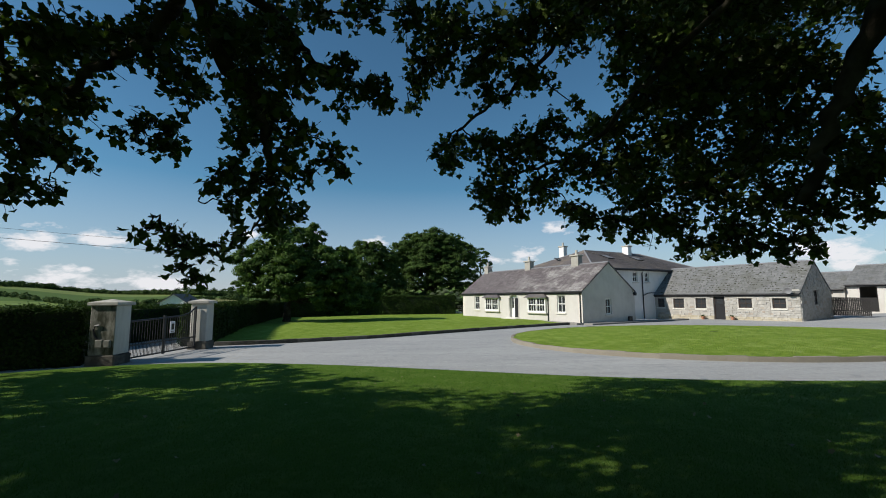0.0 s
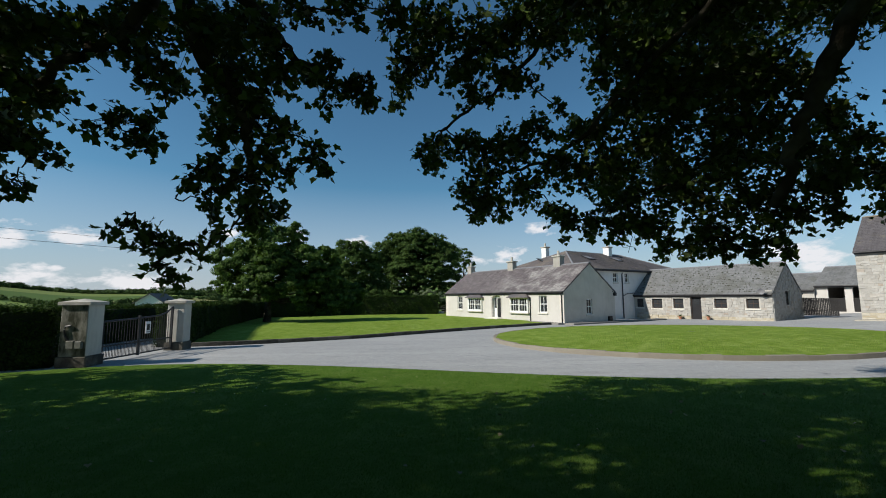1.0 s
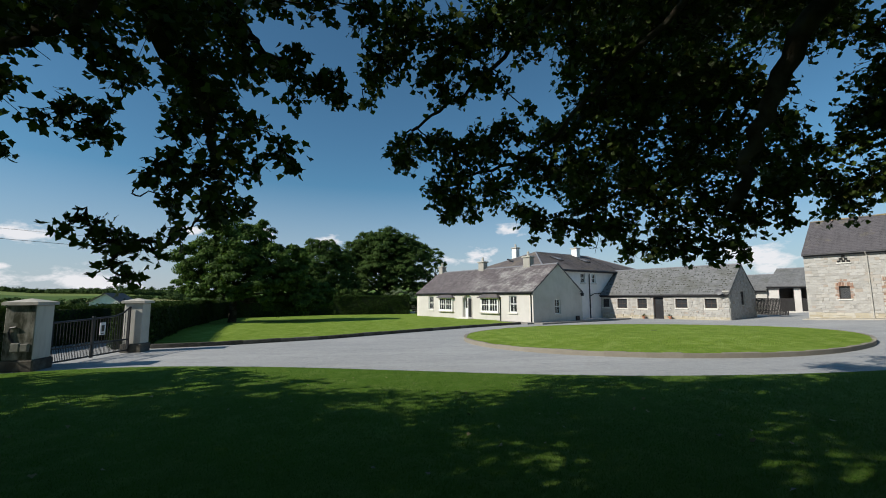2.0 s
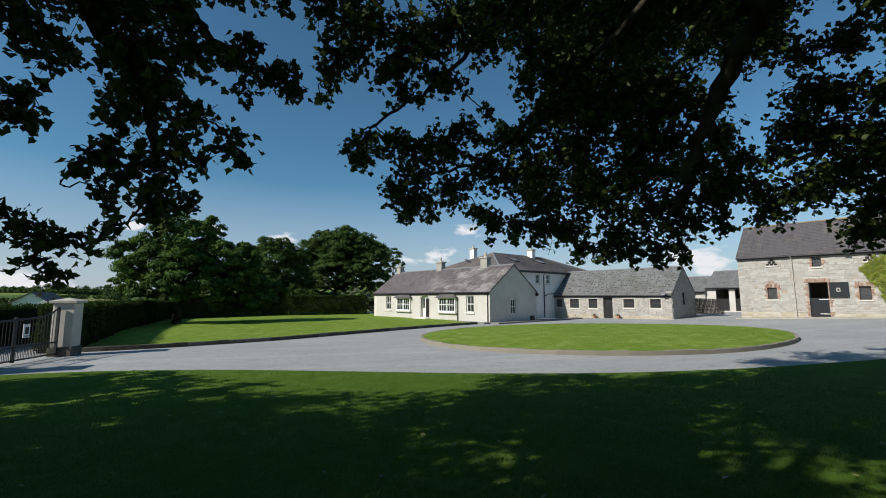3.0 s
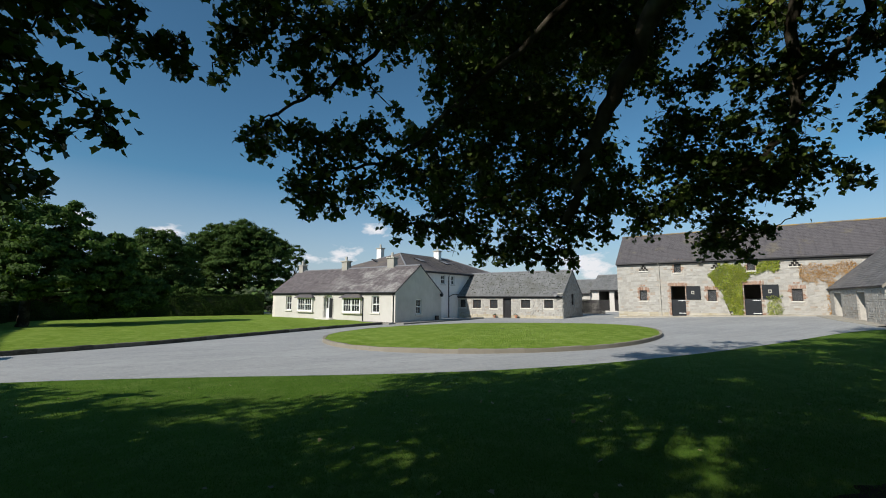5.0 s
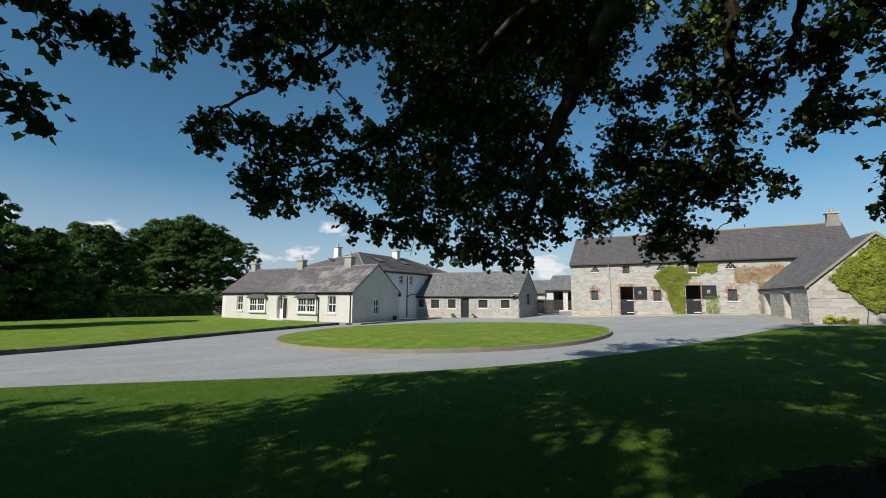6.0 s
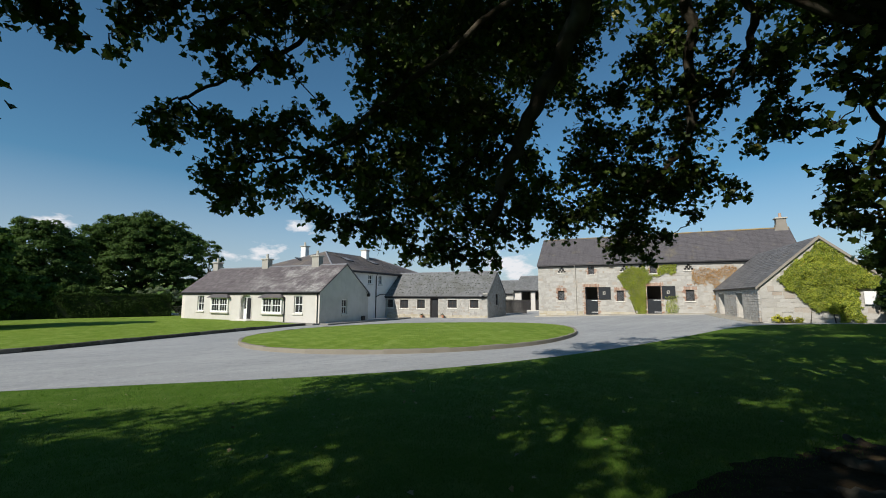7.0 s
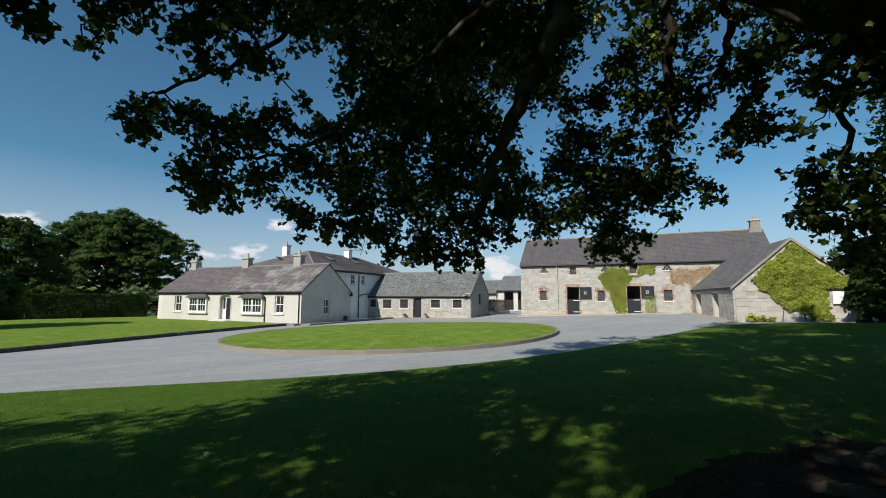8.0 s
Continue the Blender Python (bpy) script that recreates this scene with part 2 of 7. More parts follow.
M = dict(
    cream=render_mat("cream_render", (0.545, 0.525, 0.49), (0.42, 0.39, 0.345)),
    rear=render_mat("white_render", (0.80, 0.79, 0.76), (0.62, 0.60, 0.56)),
    gable=render_mat("weathered_render", (0.62, 0.585, 0.53), (0.40, 0.37, 0.32)),
    pillar=render_mat("pillar_render", (0.54, 0.52, 0.465), (0.26, 0.24, 0.20)),
    mossy=moss_shadow_mat(),
    cap=plain("concrete_cap", (0.42, 0.40, 0.35), 0.9, 0.25, 5),
    slate=slate_mat("purple_grey_slate", (0.135, 0.118, 0.121), (0.38, 0.37, 0.35), 1.0, 0.45, along=(6.5, 10.5)),
    slate_rear=slate_mat("brown_grey_slate", (0.115, 0.100, 0.096), (0.20, 0.17, 0.13), 0.7, 0.5, 0.6),
    slate_stone=slate_mat("mossy_grey_slate", (0.185, 0.188, 0.188), (0.12, 0.12, 0.105), 0.7, 0.46, 1.0, tones=(0.84, 1.03, 1.14)),
    slate_barn=slate_mat("dark_slate", (0.108, 0.100, 0.105), (0.19, 0.165, 0.11), 0.6, 0.55, 0.6, tones=(0.95, 1.02, 1.07)),
    stone=random_mat("limestone_block", [(0.0, (0.385, 0.372, 0.345)), (0.45, (0.445, 0.432, 0.405)), (0.85, (0.50, 0.487, 0.46)), (1.0, (0.40, 0.345, 0.29))]),
    stone_i=random_mat("limestone_blocks", [(0.0, (0.385, 0.372, 0.345)), (0.45, (0.445, 0.432, 0.405)), (0.85, (0.50, 0.487, 0.46)), (1.0, (0.40, 0.345, 0.29))], island=True),
    stone_foot=random_mat("limestone_foot", [(0.0, (0.42, 0.37, 0.27)), (0.5, (0.50, 0.45, 0.35)), (1.0, (0.55, 0.52, 0.45))]),
    ridge=ridge_mat(),
    mortar=plain("lime_mortar", (0.44, 0.42, 0.38), 0.95, 0.2, 3, bump=0.4),
    quoin=plain("dressed_limestone", (0.47, 0.45, 0.40), 0.9, 0.2, 5, bump=0.4),
    lintel=plain("stone_lintel", (0.62, 0.60, 0.54), 0.85, 0.15, 4),
    white=plain("white_paint", (0.80, 0.80, 0.77), 0.45, 0.05, 8),
    black=plain("black_paint", (0.022, 0.022, 0.024), 0.4, 0.2, 8),
    grey_door=plain("slate_blue_paint", (0.028, 0.031, 0.035), 0.75, 0.15, 5, spec=0.12),
    brown=plain("dark_brown_frame", (0.05, 0.035, 0.028), 0.5, 0.2, 8),
    iron=plain("gate_iron", (0.035, 0.036, 0.038), 0.5, 0.25, 15, metal=0.0),
    timber=plain("grey_timber", (0.024, 0.023, 0.023), 0.85, 0.3, 10),
    kerb=random_mat("kerb_stone", [(0.0, (0.255, 0.232, 0.190)), (0.85, (0.285, 0.262, 0.220)), (1.0, (0.36, 0.345, 0.31))], grain=14.0),
    kerb_dark=random_mat("mossy_kerb", [(0.0, (0.06, 0.055, 0.045)), (0.6, (0.10, 0.092, 0.078)), (1.0, (0.16, 0.15, 0.13))]),
    path=plain("concrete_path", (0.22, 0.21, 0.19), 0.9, 0.2, 2),
    bark=random_mat("bark", [(0.0, (0.034, 0.028, 0.020)), (1.0, (0.050, 0.041, 0.030))], 0.95, 18.0, 1.0, spec=0.05),
    grass=grass_mat("mown_grass"),
    # lawn under the trees: greener, and darkened to stand for their shade
    lush=grass_mat("shade_lush_grass", 0.62),
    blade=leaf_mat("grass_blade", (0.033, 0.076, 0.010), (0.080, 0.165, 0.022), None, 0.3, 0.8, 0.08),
    drive=drive_mat(),
    fields=fields_mat(),
    glass=glass_mat(),
    dark=plain("pigeon_hole_shade", (0.02, 0.019, 0.018), 0.9, 0.2, 3),
    terracotta=plain("terracotta", (0.42, 0.20, 0.12), 0.8, 0.2, 8),
    lead=plain("lead", (0.20, 0.20, 0.21), 0.6, 0.15, 6),
    # the last, yellow tone also stands for leaves that catch the sun
    sycamore=leaf_mat("sycamore_leaf", (0.046, 0.080, 0.012), (0.100, 0.145, 0.026), (0.36, 0.32, 0.07), 0.16, 0.5, 0.3),
    oak=leaf_mat("oak_leaf", (0.030, 0.058, 0.014), (0.080, 0.135, 0.030), None, 0.22, 0.65, 0.12),
    lime=leaf_mat("bright_leaf", (0.032, 0.064, 0.013), (0.100, 0.165, 0.034), None, 0.25, 0.65, 0.12),
    hedge=leaf_mat("hedge_leaf", (0.018, 0.035, 0.009), (0.044, 0.075, 0.018), None, 0.15, 0.8, 0.06),
    far_leaf=leaf_mat("far_foliage", (0.036, 0.060, 0.022), (0.075, 0.110, 0.040), None, 0.1, 0.9, 0.03),
    moss=plain("roof_moss", (0.055, 0.056, 0.040), 0.95, 0.4, 12, spec=0.05, bump=0.6),
    pale_leaf=leaf_mat("grey_green_leaf", (0.085, 0.115, 0.065), (0.22, 0.26, 0.16), None, 0.2, 0.7, 0.1),
    # pale boxes made grey: the shade on the pillar is in this colour
    box=plain("shade_grey_plastic", (0.15, 0.15, 0.125), 0.7, 0.3, 9),
    # near-black fill for hedges: the shade between leaves as a colour
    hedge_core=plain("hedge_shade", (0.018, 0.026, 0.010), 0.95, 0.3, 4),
    ivy=leaf_mat("creeper_leaf", (0.075, 0.13, 0.016), (0.42, 0.445, 0.055), (0.60, 0.40, 0.10), 0.3),
    yellow=leaf_mat("yellow_leaf", (0.26, 0.27, 0.03), (0.62, 0.56, 0.08), None, 0.3),
    litter=leaf_mat("dead_leaf", (0.10, 0.075, 0.035), (0.30, 0.26, 0.13), None, 0.2),
    rust=leaf_mat("red_brown_creeper", (0.34, 0.16, 0.045), (0.52, 0.31, 0.11), None, 0.2),
    soil=plain("bare_soil", (0.038, 0.028, 0.016), 1.0, 0.5, 5, spec=0.02, bump=1.0),
    panel=plain("pale_panel", (0.75, 0.75, 0.75), 0.5, 0.04, 5),
)


# ---------- mesh helpers ----------
def mesh_ob(name, bm, material, smooth=False):
    me = bpy.data.meshes.new(name)
    bm.to_mesh(me)
    bm.free()
    me.materials.append(material)
    if smooth:
        for p in me.polygons:
            p.use_smooth = True
    return new(name, me)


def part(name, bm, material, parent, label="", smooth=False):
    ob = mesh_ob(name, bm, material, smooth)
    ob.parent = parent
    if label:
        tagged(ob, label)
    return ob


def piece(name, me, parent, m):
    ob = new(name, me)
    ob.parent = parent
    ob.matrix_basis = m
    return ob


def thing(name, m, label, category, group="", kind=""):
    ob = new(name)
    ob.empty_display_size = 0.3
    ob.matrix_world = m
    return tagged(ob, label, category, group, kind)


def box(bm, x0, x1, y0, y1, z0, z1):
    vs = [bm.verts.new((x, y, z)) for z in (z0, z1) for y in (y0, y1) for x in (x0, x1)]
    for f in ((0, 2, 3, 1), (4, 5, 7, 6), (0, 1, 5, 4), (2, 6, 7, 3), (0, 4, 6, 2), (1, 3, 7, 5)):
        bm.faces.new([vs[i] for i in f])
    return bm


def bevelled(x0, x1, y0, y1, z0, z1, w=0.01):
    bm = box(bmesh.new(), x0, x1, y0, y1, z0, z1)
    bmesh.ops.bevel(bm, geom=bm.edges[:], offset=w, segments=1, affect="EDGES")
    return bm


def prism(bm, pts, a, b, axis="x"):
    """Extrudes a polygon given in the other two axes from a to b along the axis."""
    def at(p, k):
        return {"x": (k, p[0], p[1]), "y": (p[0], k, p[1]), "z": (p[0], p[1], k)}[axis]
    lo, hi = [bm.verts.new(at(p, a)) for p in pts], [bm.verts.new(at(p, b)) for p in pts]
    bm.faces.new(lo[::-1])
    bm.faces.new(hi)
    n = len(pts)
    for i in range(n):
        bm.faces.new((lo[i], lo[(i + 1) % n], hi[(i + 1) % n], hi[i]))
    bmesh.ops.recalc_face_normals(bm, faces=bm.faces[:])
    return bm


def wall_panel(bm, x0, x1, z0, z1, y0, y1, holes=()):
    """A wall along x between y0 and y1 with rectangular holes (xa, xb, za, zb) right through it."""
    xs = sorted({x0, x1, *[v for h in holes for v in h[:2] if x0 < v < x1]})
    zs = sorted({z0, z1, *[v for h in holes for v in h[2:] if z0 < v < z1]})

    def solid(i, k):
        if not (0 <= i < len(xs) - 1 and 0 <= k < len(zs) - 1):
            return False
        cx, cz = (xs[i] + xs[i + 1]) / 2, (zs[k] + zs[k + 1]) / 2
        return not any(h[0] < cx < h[1] and h[2] < cz < h[3] for h in holes)

    def quad(*p):
        bm.faces.new([bm.verts.new(v) for v in p])
    for i in range(len(xs) - 1):
        for k in range(len(zs) - 1):
            if not solid(i, k):
                continue
            a, b, c, d = xs[i], xs[i + 1], zs[k], zs[k + 1]
            quad((a, y0, c), (b, y0, c), (b, y0, d), (a, y0, d))
            quad((b, y1, c), (a, y1, c), (a, y1, d), (b, y1, d))
            if not solid(i - 1, k):
                quad((a, y1, c), (a, y0, c), (a, y0, d), (a, y1, d))
            if not solid(i + 1, k):
                quad((b, y0, c), (b, y1, c), (b, y1, d), (b, y0, d))
            if not solid(i, k - 1):
                quad((a, y1, c), (b, y1, c), (b, y0, c), (a, y0, c))
            if not solid(i, k + 1):
                quad((a, y0, d), (b, y0, d), (b, y1, d), (a, y1, d))
    bmesh.ops.remove_doubles(bm, verts=bm.verts[:], dist=1e-4)
    return bm


def slab(bm, p0, p1, p2, p3, t):
    """A sloping slab from four corners of its upper face, t thick; the first corner is its uv origin."""
    n = (Vector(p1) - Vector(p0)).cross(Vector(p3) - Vector(p0)).normalized() * t
    up = [bm.verts.new(p) for p in (p0, p1, p2, p3)]
    lo = [bm.verts.new(Vector(p) - n) for p in (p0, p1, p2, p3)]
    uv = bm.loops.layers.uv.verify()
    ex = (Vector(p1) - Vector(p0)).normalized()
    ey = n.normalized().cross(ex)
    faces = [bm.faces.new(up), bm.faces.new(lo[::-1])]
    for i in range(4):
        faces.append(bm.faces.new((up[i], lo[i], lo[(i + 1) % 4], up[(i + 1) % 4])))
    for f in faces:
        for l in f.loops:
            q = l.vert.co - Vector(p0)
            l[uv].uv = (q.dot(ex), q.dot(ey))
    return bm


def tube(bm, pts, r0, r1=None, sides=8):
    """A tapered tube along a line of points."""
    r1 = r0 if r1 is None else r1
    pts = [Vector(p) for p in pts]
    rings = []
    for i, p in enumerate(pts):
        d = (pts[min(i + 1, len(pts) - 1)] - pts[max(i - 1, 0)]).normalized()
        a = d.cross(Vector((0, 0, 1)) if abs(d.z) < 0.9 else Vector((1, 0, 0))).normalized()
        b = d.cross(a)
        r = r0 + (r1 - r0) * i / max(len(pts) - 1, 1)
        rings.append([bm.verts.new(p + (a * math.cos(t) + b * math.sin(t)) * r) for t in (2 * math.pi * k / sides for k in range(sides))])
    for A, B in zip(rings, rings[1:]):
        for k in range(sides):
            bm.faces.new((A[k], A[(k + 1) % sides], B[(k + 1) % sides], B[k]))
    bm.faces.new(rings[0][::-1])
    bm.faces.new(rings[-1])
    return bm


def smooth01(a, b, x):
    t = np.clip((np.asarray(x, float) - a) / (b - a), 0, 1)
    return t * t * (3 - 2 * t)


# ---------- the lie of the land ----------
def yard_z(x, y):
    """The yard rises gently towards the barn and dips behind the house."""
    x, y = np.asarray(x, float), np.asarray(y, float)
    return 0.85 * smooth01(16, 46, x - 0.5 * (y - 20)) - 0.2 * smooth01(38, 46, y) * smooth01(10, 20, x)


def lawn_z(x, y):
    x, y = np.asarray(x, float), np.asarray(y, float)
    return yard_z(x, y) + 0.06 + 0.45 * np.exp(-((x - 1) ** 2 + (y + 1) ** 2) / 50)


def sheet(name, xs, ys, material, label, category, kind="structure"):
    """A grid mesh from two equal arrays of x and y (rows by columns) and a z array."""
    X, Y, Z = xs, ys[0], ys[1]
    r, c = X.shape
    verts = np.stack([X, Y, Z], -1).reshape(-1, 3).tolist()
    idx = np.arange(r * c).reshape(r, c)
    faces = np.stack([idx[:-1, :-1], idx[:-1, 1:], idx[1:, 1:], idx[1:, :-1]], -1).reshape(-1, 4).tolist()
    me = bpy.data.meshes.new(name)
    me.from_pydata(verts, [], faces)
    me.materials.append(material)
    for p in me.polygons:
        p.use_smooth = True
    bm = bmesh.new()
    bm.from_mesh(me)
    bmesh.ops.recalc_face_normals(bm, faces=bm.faces[:])
    if sum(f.normal.z for f in bm.faces) < 0:
        bmesh.ops.reverse_faces(bm, faces=bm.faces[:])
    bm.to_mesh(me)
    bm.free()
    return tagged(new(name, me), label, category, kind=kind)


def hill_z(x, y):
    """Land far off: a shallow valley and low hills to the west and north."""
    r = np.hypot(x, y)
    az = np.degrees(np.arctan2(x, y))
    rise = 14 * smooth01(250, 800, r) * (1 + 0.5 * np.sin(az * 0.11 + 1.0) + 0.25 * np.sin(az * 0.37))
    rise = rise + 22 * smooth01(700, 1600, r) * (1 + 0.45 * np.sin(az * 0.09 + 2.2))
    valley = -3.5 * smooth01(60, 160, r) * (1 - smooth01(160, 700, r))
    back = 14 * np.exp(-((az - 32) / 9) ** 2) * smooth01(120, 260, r)
    return rise + valley + back


def ground():
    rr = np.concatenate([np.linspace(0, 70, 36), np.geomspace(75, 4500, 60)])
    aa = np.radians(np.arange(0, 361, 2.0))
    Rr, A = np.meshgrid(rr, aa, indexing="ij")
    X, Y = Rr * np.sin(A), Rr * np.cos(A)
    Z = (yard_z(X, Y) - 0.06) * (1 - smooth01(70, 110, Rr)) + hill_z(X, Y) - 0.02
    sheet("ground", X, (Y, Z), M["fields"], "rolling green pasture reaching to low hills", "ground")


ground()


def drive():
    xs, ys = np.meshgrid(np.linspace(-30, 62, 185), np.linspace(4, 66, 125), indexing="ij")
    sheet("road", xs, (ys, yard_z(xs, ys)), M["drive"], "worn light grey tarmac drive and yard", "drive")


drive()

EDGE = np.array([(-40, 2), (-16, 9.6), (-12.4, 12.5), (-10, 13.9), (-7, 14.2), (-3.2, 13.5), (0.3, 12.35), (3.2, 11.35), (6.5, 10.65), (10, 10.5), (13.6, 10.7), (20, 10.9), (26.4, 11.2), (28.8, 10.9), (30.4, 9.6), (33.3, 4.4), (37, -3), (60, -40)])


def edge_y(x):
    """The lawn's edge along the drive, rounded off."""
    return sum(np.interp(np.asarray(x, float) + d, EDGE[:, 0], EDGE[:, 1]) for d in (-1.2, -0.6, 0, 0.6, 1.2)) / 5


def front_lawn():
    cols = np.concatenate([np.linspace(-40, -16, 25), np.arange(-15.5, 45, 0.5), np.linspace(46, 60, 8)])
    s = np.concatenate([[0, 0.0], np.linspace(0.06, 14, 50), np.linspace(15, 45, 14)])
    S, X = np.meshgrid(s, cols)
    Y = edge_y(X) - S
    Z = lawn_z(X, Y)
    Z[:, 0] = yard_z(X[:, 0], Y[:, 0]) - 0.03
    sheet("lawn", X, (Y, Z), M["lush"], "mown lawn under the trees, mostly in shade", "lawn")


front_lawn()

KERB = np.array([(-18, 17.5), (-10.6, 19.7), (-8, 20.5), (-3.6, 22.9), (-0.4, 25.6), (5, 29.9), (8.2, 32.2), (10.2, 33.4)])


def kerb_y(x):
    return sum(np.interp(np.asarray(x, float) + d, KERB[:, 0], KERB[:, 1]) for d in (-0.8, 0, 0.8)) / 3


def side_lawn():
    cols = np.arange(-18, 9.6, 0.5)
    s = np.linspace(0, 1, 40)
    S, X = np.meshgrid(s, cols)
    y0 = kerb_y(X) + 0.14
    Y = y0 + S * (56 - y0)
    X = np.maximum(X, np.interp(Y, [19.0, 20.6, 30.0, 44.5, 45.5, 56.0], [-10.9, -11.5, -14.5, -17.6, -18.0, -18.0]))
    Z = yard_z(X, Y) + 0.10 + 0.05 * smooth01(0, 0.25, S)
    sheet("lawn_side", X, (Y, Z), M["grass"], "mown lawn between hedge and drive", "lawn")


side_lawn()

ISLAND = (13.6, 21.7, 10.5, 7.8, 13.0)


def island_xy(t, k=1.0):
    cx, cy, a, b, turn = ISLAND
    u, v = a * k * np.cos(t), b * k * np.sin(t)
    c, s = math.cos(radians(turn)), math.sin(radians(turn))
    return cx + u * c - v * s, cy + u * s + v * c


def island():
    k = np.linspace(0.02, 0.983, 16)
    K, T = np.meshgrid(k, np.linspace(0, 2 * np.pi, 145), indexing="ij")
    X, Y = island_xy(T, K)
    Z = yard_z(X, Y) + 0.163 + 0.17 * smooth01(0.98, 0.45, K)
    sheet("lawn_island", X, (Y, Z), M["grass"], "raised oval of mown grass inside a stone kerb", "lawn")


island()

# ---------- building parts ----------
M["stack"] = render_mat("grey_stack", (0.36, 0.345, 0.31), (0.20, 0.19, 0.165))
M["chimney"] = render_mat("weathered_stack", (0.28, 0.255, 0.22), (0.17, 0.155, 0.13))
M["slate_shed"] = slate_mat("grey_slate", (0.17, 0.165, 0.165), (0.22, 0.2, 0.17), 0.4, 0.55)
YAW = -59.7                     # house, stone range, barn and shed all stand square to one another


def at(o, z=0.0):
    return pose(o[0], o[1], z, 0, 0, YAW)


def window(parent, xa, xb, za, zb, y, cols=2, rows=2, frame=None, sill=True, w=0.07, label="", mullion=0, m=None):
    """A window set back in a wall hole: frame with glazing bars, pane, sill."""
    frame = frame or M["white"]
    bm = bmesh.new()
    d0, d1 = y + 0.10, y + 0.16
    box(bm, xa, xa + w, d0, d1, za, zb)
    box(bm, xb - w, xb, d0, d1, za, zb)
    box(bm, xa + w, xb - w, d0, d1, za, za + w)
    box(bm, xa + w, xb - w, d0, d1, zb - w, zb)
    zm = (za + zb) / 2
    if rows > 1:
        box(bm, xa + w, xb - w, d0 + 0.005, d1 - 0.005, zm - 0.03, zm + 0.03)
    for i in range(1, cols):
        x = xa + w + (xb - xa - 2 * w) * i / cols
        t = 0.10 if mullion and i == mullion else 0.018
        box(bm, x - t, x + t, d0 + 0.01, d1 - 0.01, za + w, zb - w)
    win = part("window", bm, frame, parent, label)
    if m is not None:
        win.matrix_basis = m
    part("pane", box(bmesh.new(), xa + w * 0.5, xb - w * 0.5, d1 - 0.03, d1 - 0.022, za + w * 0.5, zb - w * 0.5), M["glass"], win)
    if sill:
        part("sill", bevelled(xa - 0.10, xb + 0.10, y - 0.09, y + 0.12, za - 0.14, za - 0.004, 0.012), M["lintel"], win)
    return win


def chimney(parent, x, y, z0, z1, w, d, material, pots=1):
    """Stack with a projecting cap and clay pots."""
    st = part("chimney", bevelled(x - w / 2, x + w / 2, y - d / 2, y + d / 2, z0, z1, 0.015), material, parent)
    bm = box(bmesh.new(), x - w / 2 - 0.10, x + w / 2 + 0.10, y - d / 2 - 0.10, y + d / 2 + 0.10, z1 + 0.002, z1 + 0.13)
    bmesh.ops.bevel(bm, geom=bm.edges[:], offset=0.03, segments=1, affect="EDGES")
    part("cap", bm, M["cap"], st)
    for i in range(pots):
        px = x + (i - (pots - 1) / 2) * 0.34
        pot = tube(bmesh.new(), [(px, y, z1 + 0.13), (px, y, z1 + 0.30), (px, y, z1 + 0.52), (px, y, z1 + 0.56)], 0.13, 0.10, 12)
        part("pot", pot, M["brick_i"] if material is M["chimney"] else M["cap"], st)
    return st


def gable_roof(parent, x0, x1, depth, eave, ridge, material, over=0.22, verge=0.08, ridge_y=None, ridge_mat=None):
    ry = depth / 2 if ridge_y is None else ridge_y
    s = (ridge - eave) / ry
    lo = eave - over * s
    a, b = x0 - verge, x1 + verge
    part("roof", slab(bmesh.new(), (a, -over, lo + 0.08), (b, -over, lo + 0.08), (b, ry, ridge + 0.08), (a, ry, ridge + 0.08), 0.07), material, parent)
    part("roof", slab(bmesh.new(), (b, depth + over, lo + 0.08), (a, depth + over, lo + 0.08), (a, ry + 0.004, ridge + 0.08), (b, ry + 0.004, ridge + 0.08), 0.07), material, parent)
    sl = math.hypot(ry + over, ridge - lo)
    slates(parent, (a, -over - 0.02, lo + 0.085), (1, 0, 0), (0, (ry + over) / sl, (ridge - lo) / sl), b - a, sl, material, seed=int(b * 10))
    n = max(int((b - a) / 0.45), 1)
    bm = bmesh.new()
    for i in range(n):
        xa, xb = a + (b - a) * i / n + 0.006, a + (b - a) * (i + 1) / n - 0.006
        prism(bm, [(ry - 0.16, ridge + 0.03), (ry - 0.15, ridge + 0.07), (ry, ridge + 0.15), (ry + 0.15, ridge + 0.07), (ry + 0.16, ridge + 0.03)], xa, xb, "x")
    part("ridge_tiles", bm, ridge_mat or M["lead"], parent)
    bm = bmesh.new()
    tube(bm, [(x0 - 0.05, -over - 0.05, lo + 0.02), (x1 + 0.05, -over - 0.05, lo + 0.02)], 0.06, sides=8)
    part("gutter", bm, M["black"], parent)
    part("fascia", box(bmesh.new(), x0, x1, -over + 0.02, -over + 0.05, lo - 0.14, lo - 0.01), M["black"], parent)


